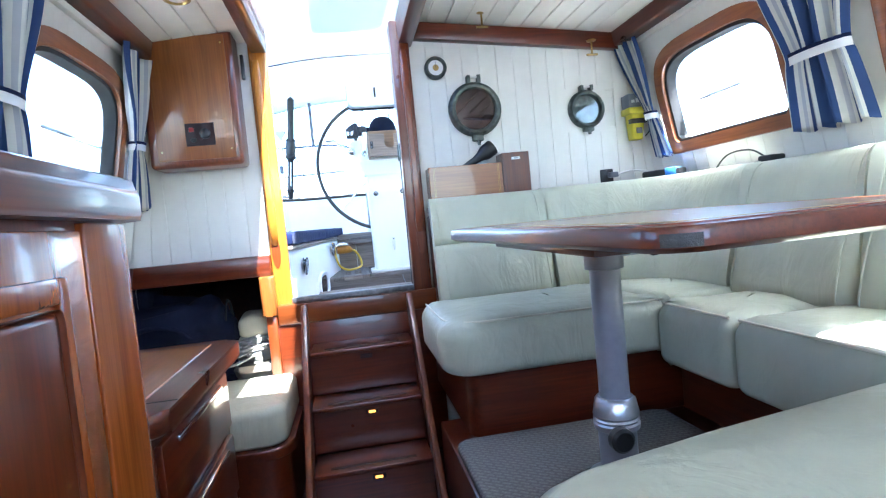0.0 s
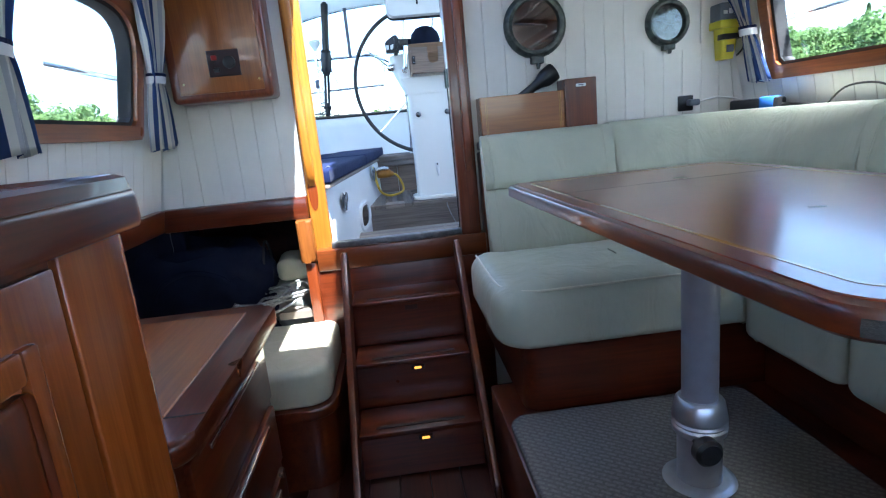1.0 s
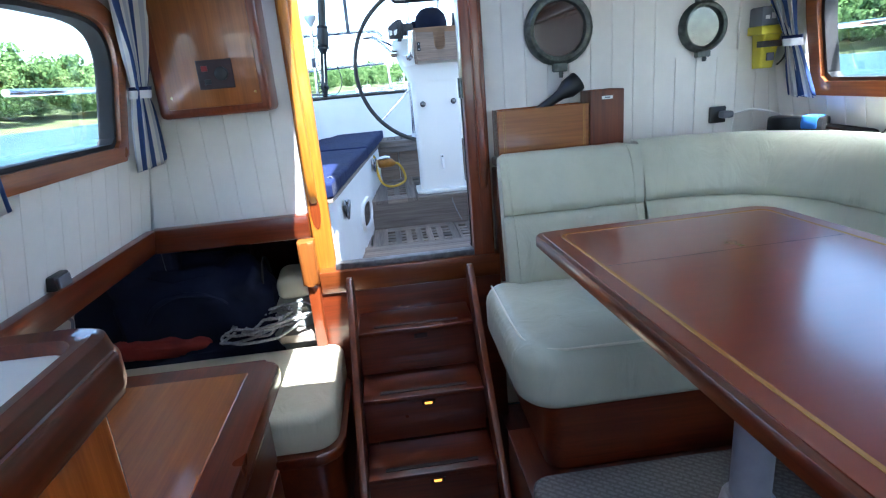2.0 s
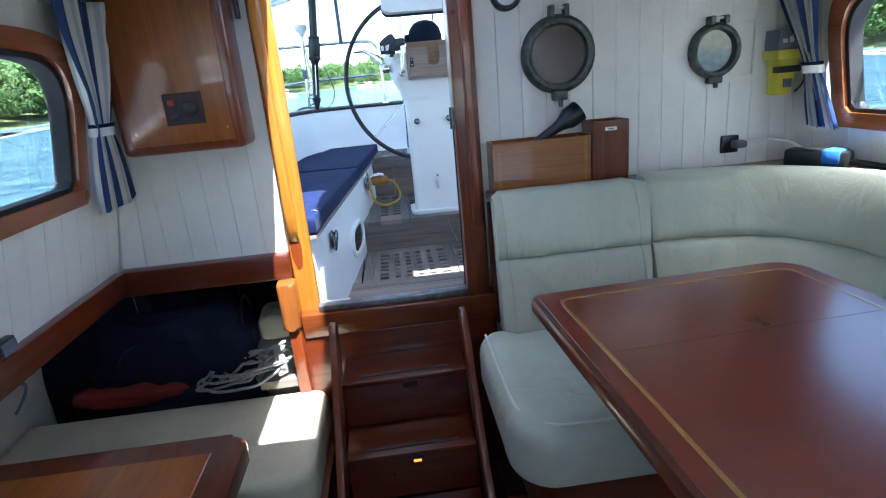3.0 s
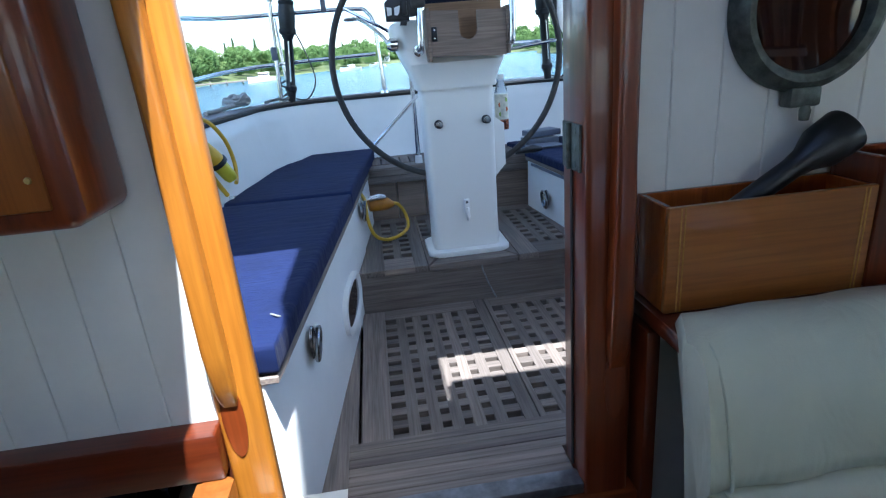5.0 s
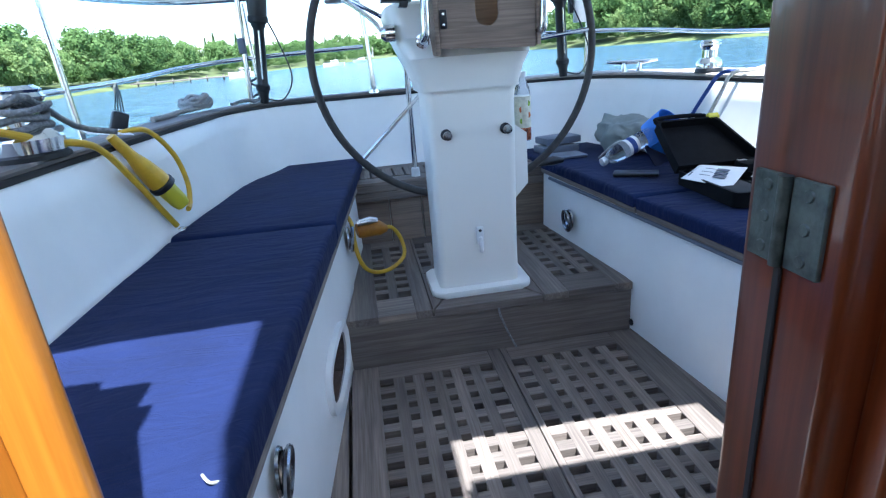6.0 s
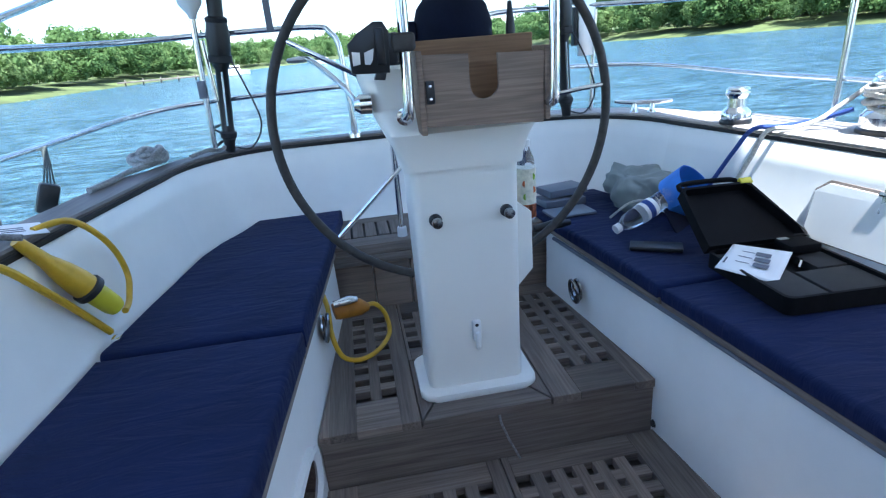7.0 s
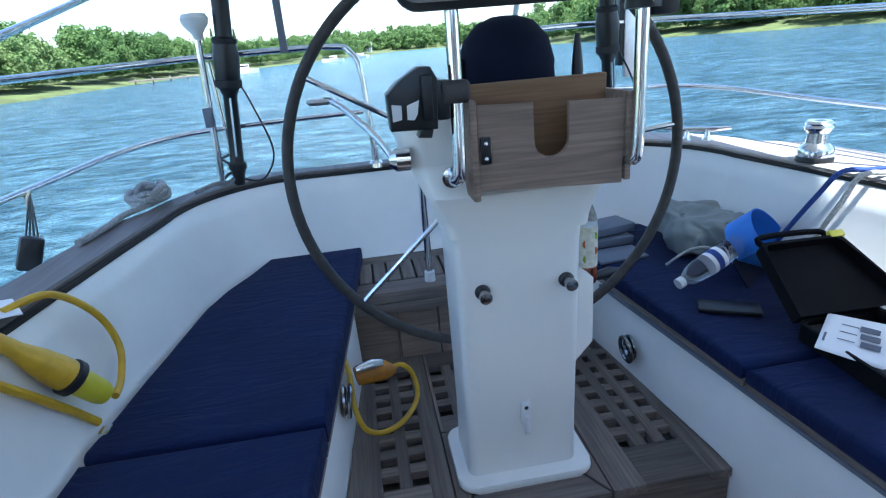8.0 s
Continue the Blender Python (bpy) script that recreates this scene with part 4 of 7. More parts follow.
part("pillar", lathe([(0.043, 0.56), (0.043, 0.992), (0.055, 0.996), (0.055, 1.079)], (PX, PY, 0), "z", 32), PILLAR, table)
part("pillar_sleeve", lathe([(0.054, 0.40), (0.054, 0.545)], (PX, PY, 0), "z", 32), PILLAR, table)
part("pillar_collar", lathe([(0.057, 0.53), (0.064, 0.535), (0.066, 0.55), (0.062, 0.556), (0.066, 0.562), (0.062, 0.568), (0.066, 0.575), (0.058, 0.618), (0.050, 0.626), (0.043, 0.626)], (PX, PY, 0), "z", 32), COLLAR, table)
part("collar_knob", lathe([(0.0, -0.115), (0.026, -0.113), (0.034, -0.105), (0.034, -0.082), (0.010, -0.077), (0.010, -0.045)], (PX - 0.035, PY, 0.535), "y", 20), BLACK, table)
part("pillar_foot", lathe([(0.11, 0.366), (0.11, 0.385), (0.080, 0.40), (0.070, 0.40)], (PX, PY, 0), "z", 32), SATIN, table)


# ---- on the bulkhead ----
locker = empty("instrument_locker", (-0.7, 0.0, 1.56), "varnished wall locker with rounded edges and a switch panel", "locker")
part("locker_body", box(-0.86, -0.448, -0.095, BULK - 0.002, 1.53, 2.165, 0.022, 4), MAHOGANY_Z, locker)
part("locker_door", box(-0.82, -0.478, -0.100, -0.09, 1.562, 2.13, 0.004), HONEY_Z, locker)
pan = part("switch_panel", box(-0.690, -0.563, -0.105, -0.098, 1.625, 1.728, 0.002, 1), PANEL_DARK, locker)
part("red_switch", box(-0.672, -0.650, -0.114, -0.104, 1.688, 1.708, 0.003), RED, pan)
part("key_switch", box(-0.668, -0.645, -0.112, -0.104, 1.642, 1.660, 0.003), BLACK, pan)
part("dial", lathe([(0.024, 0.0), (0.024, -0.010), (0.018, -0.014), (0.0, -0.014)], (-0.603, -0.105, 1.677), "y", 24), BLACK, pan)
for x, z in ((-0.495, 1.605), (-0.495, 2.09), (-0.80, 1.605)):
    part("screw", lathe([(0.005, 0.0), (0.004, -0.003), (0.0, -0.003)], (x, -0.100, z), "y", 10), BRASS, locker)
thing("latch_bar", box(-0.440, -0.424, 0.055, BULK, 1.96, 2.08, 0.004), BLACK, "black latch bar beside the wall locker", "latch")


def porthole(name, cx, cz, r, glass_mat, label):
    p = empty(name, (cx, BULK, cz), label, "porthole", "bulkhead portholes")
    f = BULK
    g = r * 0.745
    rim = lathe([(g, 0.0), (g, -0.022), (g * 1.05, -0.034), (r * 0.88, -0.038), (r * 0.96, -0.03), (r, -0.018), (r, -0.001)], (cx, f, cz), "y", 48)
    part("rim", rim, PATINA, p)
    disc = lathe([(g * 1.01, -0.016), (g * 1.01, -0.013)], (cx, f, cz), "y", 40)
    pane = part("pane", disc, glass_mat, p)
    if glass_mat == GLASS:
        pane.visible_shadow = False
    for s in (-1, 1):
        part("hinge_lug", box(cx + s * 0.028 - 0.009, cx + s * 0.028 + 0.009, f - 0.045, f - 0.002, cz + r * 0.93, cz + r * 1.22, 0.004), PATINA, p)
    part("hinge_pin", lathe([(0.006, -0.036), (0.006, 0.036)], (cx, f - 0.03, cz + r * 1.14), "x", 10), WHITE_PLASTIC, p)
    part("dog_lug", box(cx - 0.030, cx + 0.030, f - 0.035, f - 0.002, cz - r * 1.18, cz - r * 0.93, 0.006), PATINA, p)
    part("dog_screw", lathe([(0.008, cz - r * 1.34), (0.010, cz - r * 1.22), (0.007, cz - r * 1.16)], (cx, f - 0.034, 0), "z", 10), PATINA, p)
    return p


porthole("porthole", 0.722, 1.745, 0.143, DARK_GLASS, "weathered bronze porthole with dark reflecting glass")
porthole("porthole", PORT2[0], PORT2[1], 0.104, GLASS, "weathered bronze porthole open to daylight")
clock = empty("barometer", (0.53, BULK, 1.97), "small round brass barometer on the boards", "barometer")
part("case", lathe([(0.058, 0.0), (0.058, -0.025), (0.050, -0.034), (0.042, -0.030), (0.040, -0.022)], (0.53, BULK, 1.97), "y", 32), PATINA, clock)
part("dial", lathe([(0.039, -0.0215), (0.039, -0.0235), (0.0, -0.024)], (0.53, BULK, 1.97), "y", 32), PAPER, clock)
part("dial_centre", lathe([(0.016, -0.0235), (0.016, -0.0250), (0.0, -0.0252)], (0.53, BULK, 1.97), "y", 24), BRASS, clock)
part("needle", box(0.529, 0.531, BULK - 0.027, BULK - 0.0248, 1.965, 2.0), BLACK, clock)
for x, z, b in ((0.755, 2.19, -0.10), (1.345, 2.04, -0.06)):
    hook = empty("deckhead_hook", (x, b, z), "small brass hook hanging from the deckhead", "hook", "deckhead hooks")
    part("plate", lathe([(0.024, 0.0), (0.024, -0.006), (0.010, -0.01)], (x, b, z), "z", 16), BRASS, hook)
    part("stem", sweep([(x, b, z), (x, b, z - 0.07)], 0.005, 8), BRASS, hook)
    part("toggle", sweep([(x - 0.03, b, z - 0.075), (x + 0.03, b, z - 0.075)], 0.006, 8), BRASS, hook)

# wooden boxes and torch on the ledge
boxes = empty("wooden_box", (0.615, 0.02, 1.252), "low open varnished wooden box on the ledge", "box")
for n, q in (("front", (0.425, 0.808, -0.045, -0.033, 1.252, 1.446)), ("back", (0.425, 0.808, 0.060, 0.072, 1.252, 1.446)), ("side", (0.425, 0.437, -0.033, 0.060, 1.252, 1.446)), ("side", (0.796, 0.808, -0.033, 0.060, 1.252, 1.446)), ("bottom", (0.437, 0.796, -0.033, 0.060, 1.252, 1.262))):
    part(n, box(*q, 0.002, 1), CHERRY_Z if n != "front" else HONEY_X, boxes)
for ix in (0.446, 0.453, 0.782, 0.789):
    part("inlay_strip", box(ix, ix + 0.0022, -0.0462, -0.044, 1.254, 1.444), INLAY, boxes)
tall = empty("tall_wooden_box", (0.885, 0.02, 1.252), "tall varnished mahogany box with a white label", "box")
for n, q in (("front", (0.812, 0.957, -0.045, -0.033, 1.252, 1.492)), ("back", (0.812, 0.957, 0.060, 0.072, 1.252, 1.492)), ("side", (0.812, 0.824, -0.033, 0.060, 1.252, 1.492)), ("side", (0.945, 0.957, -0.033, 0.060, 1.252, 1.492)), ("bottom", (0.824, 0.945, -0.033, 0.060, 1.252, 1.262))):
    part(n, box(*q, 0.002, 1), MAHOGANY_Z, tall)
tag = part("label_strip", box(0.862, 0.908, -0.0475, -0.0445, 1.455, 1.468), PAPER, tall)
part("bar", box(0.874, 0.896, -0.0485, -0.047, 1.459, 1.464), INK, tag)
torch = empty("torch", (0.72, 0.015, 1.40), "black torch leaning in the wooden box", "torch")
tm = Matrix.Translation((0.57, 0.02, 1.40)) @ pose(0, 0, 0, 0, 58, 0)
part("barrel", moved(lathe([(0.0, -0.05), (0.019, -0.05), (0.020, 0.14), (0.022, 0.15)], sides=20), tm), BLACK, torch)
part("head", moved(lathe([(0.022, 0.15), (0.024, 0.165), (0.040, 0.20), (0.042, 0.25), (0.040, 0.255), (0.034, 0.250)], sides=24), tm), BLACK, torch)
part("lens", moved(lathe([(0.036, 0.246), (0.0, 0.248)], sides=24), tm), GREY_PLASTIC, torch)

# socket, plug and cable; small electronics on the ledge
sock = empty("wall_socket", (1.44, BULK, 1.335), "black wall socket with a plug and cable", "socket")
part("plate", box(1.40, 1.475, BULK - 0.016, BULK, 1.30, 1.372, 0.006), BLACK, sock)
part("plug", box(1.435, 1.485, BULK - 0.06, BULK - 0.016, 1.322, 1.352, 0.008), GREY_PLASTIC, sock)
part("cable", sweep([(1.485, 0.035, 1.337), (1.56, 0.01, 1.35), (1.64, -0.03, 1.33), (1.68, -0.06, 1.29), (1.67, -0.09, 1.256)], 0.005, 8, smooth_steps=6), WHITE_PLASTIC, sock)
radio = empty("handheld_radio", (1.62, -0.20, 1.25), "blue and black handheld radio lying on the ledge", "radio")
rm = Matrix.Translation((1.635, -0.22, 1.291)) @ pose(0, 0, 0, 0, 0, -62) @ Matrix.Scale(1.25, 4)
part("body", moved(box(-0.11, 0.06, -0.03, 0.03, -0.032, 0.03, 0.010), rm), BLACK, radio)
part("side_grip", moved(box(-0.005, 0.045, -0.032, 0.032, -0.008, 0.033, 0.006), rm), BLUE_CLOTH, radio, "blue plastic grip")
part("aerial", moved(sweep([(0.06, 0, 0.0), (0.20, 0, -0.015)], 0.009, 10), rm), BLACK, radio)
charger = empty("charger", (1.68, -0.86, 1.25), "small black charger block with a thin lead", "charger")
part("block", box(1.635, 1.705, -0.90, -0.83, 1.25, 1.31, 0.008), BLACK, charger)
part("lead", sweep([(1.665, -0.84, 1.305), (1.66, -0.76, 1.345), (1.66, -0.62, 1.34), (1.65, -0.52, 1.265), (1.65, -0.42, 1.258)], 0.004, 8, smooth_steps=6), BLACK, charger)
thing("small_plug", box(1.635, 1.675, -0.46, -0.38, 1.25, 1.28, 0.006), BLACK, "small black plug on the ledge", "plug")

# yellow beacon in its bracket by the curtain
BEACON = Matrix.Translation((0.018, 0, 0.028))
beacon = empty("rescue_beacon", (1.618, 0.04, 1.528), "yellow and grey rescue beacon in a wall bracket", "beacon")
part("grey_top", moved(box(1.54, 1.65, -0.01, BULK - 0.002, 1.655, 1.735, 0.008), BEACON), GREY_PLASTIC, beacon)
part("yellow_flange", moved(box(1.535, 1.655, -0.02, BULK - 0.002, 1.625, 1.66, 0.006), BEACON), YELLOW_SOFT, beacon)
part("yellow_body", moved(loft([[(x, y, 1.49) for x, y in rounded(1.565, 1.625, 0.015, BULK - 0.002, 0.012)], [(x, y, 1.625) for x, y in rounded(1.555, 1.638, -0.005, BULK - 0.002, 0.012)]]), BEACON), YELLOW_SOFT, beacon)
part("strap", moved(box(1.55, 1.642, -0.012, 0.03, 1.575, 1.60, 0.003), BEACON), BLACK, beacon)
part("badge", moved(box(1.58, 1.615, 0.0, 0.006, 1.52, 1.552, 0.002, 1), BEACON), INK, beacon)
part("aerial", moved(sweep([(1.62, 0.05, 1.73), (1.615, 0.05, 1.85), (1.60, 0.055, 1.95)], 0.005, 8), BEACON), YELLOW_SOFT, beacon)
for k in range(3):
    part("label_bar", moved(box(1.555 + 0.026 * k, 1.573 + 0.026 * k, -0.0115, -0.0095, 1.685, 1.70 + 0.008 * (k % 2)), BEACON), PAPER, beacon)
part("cord", moved(sweep([(1.645, -0.012, 1.60), (1.652, -0.016, 1.55), (1.640, -0.014, 1.52), (1.622, -0.006, 1.50)], 0.004, 7, smooth_steps=4), BEACON), BLACK, beacon)

# small black monitor clipped on the starboard rail, its lead hanging below
mon = empty("clip_monitor", (-1.06, -0.64, 1.09), "small black clip-on monitor on the cabin rail", "monitor")
part("body", box(-1.095, -1.03, -0.685, -0.605, 1.092, 1.137, 0.006), BLACK, mon)
part("front", box(-1.030, -1.022, -0.675, -0.615, 1.096, 1.130, 0.003), GREY_PLASTIC, mon)
part("lead", sweep([(-1.10, -0.60, 0.985), (-1.13, -0.50, 0.93), (-1.17, -0.46, 0.87), (-1.20, -0.48, 0.82)], 0.005, 7, smooth_steps=5), GREY_PLASTIC, mon)


# ---- curtains ----
def curtain(side, yc, top_w, tie_w, low_w, z0, zt, z1, label, lean=0.0, seed=0, flare=0.0):
    c = empty("curtain", (C + side * H, yc, z1), label, "curtain", "cabin curtains")
    m = bmesh.new()
    uvl = m.loops.layers.uv.new("UVMap")
    nu, nv = 90, 26
    grid = []
    for j in range(nv + 1):
        t = j / nv
        z = z0 + (z1 - z0) * t
        if z < zt:
            k = (zt - z) / (zt - z0)
            w = tie_w + (low_w - tie_w) * k ** 0.7
        else:
            k = (z - zt) / (z1 - zt)
            w = tie_w + (top_w - tie_w) * (k * k * (3 - 2 * k)) ** 0.8
        row = []
        for i in range(nu + 1):
            u = i / nu
            ph = 2 * math.pi * (3.3 * u + 0.13 * math.sin(5 * u + seed)) + 0.5 * math.sin(3.1 * t + seed)
            amp = 0.010 + 0.016 * min(1, w / 0.2)
            d = 0.055 + amp * math.sin(ph) * (0.7 + 0.3 * math.sin(9 * u + seed))
            y = yc + lean * (t - (zt - z0) / (z1 - z0)) + (u - 0.5) * w + 0.006 * math.cos(ph) + flare * max(0.0, (zt - z) / (zt - z0))
            row.append(m.verts.new((d, y, z + 0.006 * math.sin(ph) * (t == 0))))
        grid.append(row)
    for j in range(nv):
        for i in range(nu):
            f = m.faces.new((grid[j][i], grid[j][i + 1], grid[j + 1][i + 1], grid[j + 1][i]))
            for l, (a, b) in zip(f.loops, ((i, j), (i + 1, j), (i + 1, j + 1), (i, j + 1))):
                l[uvl].uv = (a / nu, b / nv)
    ob = part("cloth", warp(m, side), CURTAIN, c, smooth=70.0)
    sol = ob.modifiers.new("thickness", "SOLIDIFY")
    sol.thickness = 0.0025
    ring = [(0.055 + 0.033 * math.sin(a), yc + (tie_w / 2 + 0.006) * math.cos(a)) for a in (2 * math.pi * k / 20 for k in range(20))]
    m = loft([[(d, y, zt - 0.016) for d, y in ring], [(d, y, zt + 0.016) for d, y in ring]], cap=False)
    part("tie_band", warp(m, side), PAPER, c, "white tie band with a navy edge")
    m = loft([[(0.055 + (d - 0.055) * 1.02, y, zt + 0.012) for d, y in ring], [(0.055 + (d - 0.055) * 1.02, y, zt + 0.024) for d, y in ring]], cap=False)
    part("tie_edge", warp(m, side), NAVY, c)
    return c


def curtain_track(side):
    t = thing("curtain_track", warp(box(0.006, 0.03, -2.6, 0.05, 2.0, 2.022, 0.003), side), CEILING, "pale curtain track above the cabin windows", "curtain track", kind="structure")
    return t


for s in (-1, 1):
    curtain_track(s)
curtain(-1, -0.115, 0.38, 0.105, 0.25, 1.355, 1.63, 2.02, "blue and white striped curtain tied back beside the locker", -0.13, 1, 0.035)
curtain(-1, -1.10, 0.42, 0.20, 0.34, 1.37, 1.62, 2.02, "blue and white striped curtain tied between the cabin windows", -0.1, 2)
curtain(1, -0.115, 0.22, 0.07, 0.16, 1.40, 1.615, 2.02, "blue and white striped curtain tied back by the bulkhead", 0.10, 3)
curtain(1, -1.16, 0.42, 0.24, 0.32, 1.37, 1.62, 2.02, "blue and white striped curtain tied between the cabin windows", 0.0, 4)

# ---- ceiling lamps ----
for lx, ly in ((-0.562, -0.50), (1.06, -0.50)):
    lz = ceiling_z(lx)
    dl = empty("ceiling_lamp", (lx, ly, lz), "small round brass deckhead lamp", "lamp", "deckhead lamps")
    part("bezel", lathe([(0.030, -0.004), (0.040, -0.012), (0.050, -0.008), (0.052, 0.0)], (lx, ly, lz), "z", 28), BRASS, dl)
    part("lens", lathe([(0.0, -0.006), (0.031, -0.005)], (lx, ly, lz), "z", 28), PAPER, dl)


# ---- stowed in the quarter ----
def heap(name, x0, x1, y0, y1, z0, z1, mat, label, category, seed, rough=0.03, folds=0.0):
    m = bmesh.new()
    bmesh.ops.create_icosphere(m, subdivisions=6 if folds else 4, radius=1.0)
    for v in m.verts:
        n = v.co.normalized()
        p = Vector((math.copysign(abs(n.x) ** 0.55, n.x), math.copysign(abs(n.y) ** 0.55, n.y), math.copysign(abs(n.z) ** 0.6, n.z)))
        w = Vector(((x0 + x1) / 2 + p.x * (x1 - x0) / 2, (y0 + y1) / 2 + p.y * (y1 - y0) / 2, (z0 + z1) / 2 + p.z * (z1 - z0) / 2))
        q = w * 9 + Vector((seed * 3.7, 0, 0))
        w += Vector((noise.noise(q), noise.noise(q + Vector((9, 0, 0))), noise.noise(q * 1.3 + Vector((0, 9, 0))) * 0.8)) * rough
        w += n * noise.noise(q * 2.6) * rough * 0.6
        if folds:
            r = Vector((w.x * 8 + w.z * 5 + seed, w.y * 5, w.z * 2))
            w += n * folds * (0.35 - abs(noise.noise(r)) * 1.6) + n * folds * 0.25 * (0.3 - abs(noise.noise(r * 2.1)))
        w.z = max(w.z, z0)
        v.co = w
    return thing(name, m, mat, label, category, smooth=60.0)


bag = heap("duffel_bag", -1.36, -0.62, 0.06, 0.37, 0.36, 0.90, NAVY_DARK, "dark navy duffel bag stowed in the berth recess", "bag", 1, 0.05)
part("carry_strap", sweep([(-1.20, 0.09, 0.62), (-1.12, 0.055, 0.74), (-0.98, 0.04, 0.79), (-0.84, 0.055, 0.74), (-0.78, 0.09, 0.62)], 0.012, 8, smooth_steps=5), NAVY_DARK, bag)
part("end_seam", sweep([(-0.66, 0.10 + 0.11 * (1 - math.cos(a)), 0.63 + 0.24 * math.sin(a)) for a in (math.pi * k / 12 for k in range(13))], 0.006, 6), RUBBER, bag)
heap("folded_jacket", -1.42, -0.62, 0.015, 0.30, 0.352, 0.54, NAVY_DARK, "dark navy jacket folded behind the chart seat", "jacket", 2, 0.03)
heap("red_cloth", -1.38, -0.92, 0.02, 0.14, 0.50, 0.585, RED_CLOTH, "faded red cloth bundle behind the chart seat", "cloth", 3, 0.02)
heap("small_pillow", -0.62, -0.445, 0.16, 0.36, 0.655, 0.785, VINYL_SEAT, "small beige pillow on the stowed gear", "pillow", 4, 0.012)
heap("canvas_bag", -0.66, -0.435, 0.10, 0.44, 0.35, 0.66, GREY_CANVAS, "crumpled grey canvas bag behind the chart seat", "bag", 5, 0.04)
random.seed(4)
coil = []
for k in range(95):
    a = k * 0.42
    r = 0.10 + 0.045 * math.sin(k * 0.31) + random.uniform(-0.015, 0.015)
    coil.append((-0.69 + r * 1.35 * math.cos(a) + 0.0008 * k, 0.04 + r * 0.62 * math.sin(a) + 0.02 * math.sin(k * 0.17), 0.575 + 0.0008 * k + 0.03 * math.sin(a + 1.0) + random.uniform(-0.008, 0.008)))
thing("rope_coil", sweep(coil, 0.0065, 7, smooth_steps=3), ROPE_GREY, "loose coil of grey braided rope", "rope", smooth=80.0)


# ---- the cockpit ----
DECK = 1.505      # top of the coaming
SOLE_Z = 0.615
STEP_Z = 0.818


def well(y):
    """Half the width of the footwell."""
    return 0.70 - 0.102 * y


def bench(y):
    """Half the distance between the cushions' inner edges."""
    return 0.67 - 0.092 * y


def coam(y):
    """Half the width inside the coaming's top edge."""
    return 1.24 - 0.012 * y - 0.030 * y * y


AFT = 2.80
# moulding: footwell sides, bench tops and the coaming, one skin each side, and round the stern
for s, n in ((-1, "cockpit_side_starboard"), (1, "cockpit_side_port")):
    secs = []
    for k in range(24):
        y = 0.122 + (2.30 - 0.122) * k / 23
        row = [(well(y), 0.55), (well(y) + 0.01, 1.085), (well(y) + 0.035, 1.115), (coam(y) - 0.13, 1.12), (coam(y) - 0.085, 1.14), (coam(y) - 0.05, 1.22), (coam(y) - 0.012, 1.42), (coam(y), DECK - 0.012), (coam(y) + 0.02, DECK)]
        secs.append([(C + s * h, y, z) for h, z in row])
    bm = loft(secs, closed=False)
    # the quarter's rounded corner and the stern
    rows = []
    for k in range(13):
        a = math.pi / 2 * k / 12
        hc, yc, rx, ry = coam(2.3) - 0.42, 2.30, 0.42, 0.50
        row = []
        for inset, z in ((0.13, 1.12), (0.085, 1.14), (0.05, 1.22), (0.012, 1.42), (0.0, DECK - 0.012), (-0.02, DECK)):
            row.append((C + s * (hc + (rx - inset) * math.cos(a)), yc + (ry - inset) * math.sin(a), z))
        rows.append(row)
    row = [(C, yy, z) for _, yy, z in rows[-1]]
    rows.append(row)
    bm = join(bm, loft(rows, closed=False))
    bm = join(bm, box(min(C, C + s * 0.95), max(C, C + s * 0.95), 2.42, 2.80, 1.08, 1.119))
    thing(n, bm, GELCOAT, "white moulded cockpit bench and coaming", "cockpit moulding", kind="structure", smooth=50.0)

# teak cap along the coaming and stern, and the hull below it
CAPW = {-1: 0.16, 1: 0.30}
for s, n in ((-1, "caprail_starboard"), (1, "caprail_port")):
    edge = [(coam(y), y) for y in (0.122 + 2.178 * k / 16 for k in range(17))]
    hc = coam(2.3) - 0.42
    edge += [(hc + 0.42 * math.cos(math.pi / 2 * k / 10), 2.30 + 0.50 * math.sin(math.pi / 2 * k / 10)) for k in range(1, 11)] + [(0.0, 2.80)]
    secs, seam, skin = [], [], []
    for k, (h, y) in enumerate(edge):
        w = CAPW[s] * (1 - 0.35 * (k > 16))
        nx, ny = (1, 0) if k <= 16 else ((math.cos(math.pi / 2 * min(1, (k - 16) / 10)), math.sin(math.pi / 2 * min(1, (k - 16) / 10))))
        p = lambda d, z: (C + s * (h + nx * d), y + ny * d, z)
        secs.append([p(0.016, DECK + 0.001), p(0.012, DECK + 0.018), p(0.02, DECK + 0.024), p(w, DECK + 0.024), p(w + 0.006, DECK + 0.018), p(w + 0.006, DECK - 0.03)])
        seam.append([p(0.004, DECK - 0.006), p(0.004, DECK + 0.008), p(0.016, DECK + 0.010), p(0.016, DECK - 0.004)])
        skin.append([p(w + 0.002, DECK - 0.02), p(w + 0.03, 1.2), p(w + 0.02, 0.4), p(w - 0.1, -0.5)])
    cap = thing(n, loft(secs, closed=False), CAP_SHADED if s < 0 else CAP_SUNLIT, "weathered teak cap along the cockpit coaming", "cap rail", kind="structure")
    part("caulk_line", loft(seam), SEAM, cap)
    thing("hull_starboard" if s < 0 else "hull_port", loft(skin, closed=False), GELCOAT, "white hull topside", "hull", kind="structure")

# footwell floor: pan, margins and gratings
thing("footwell_pan", box(-0.6, 1.3, 0.0, 2.6, 0.52, 0.555), DOCK, "dark drain pan under the gratings", "pan", kind="structure")


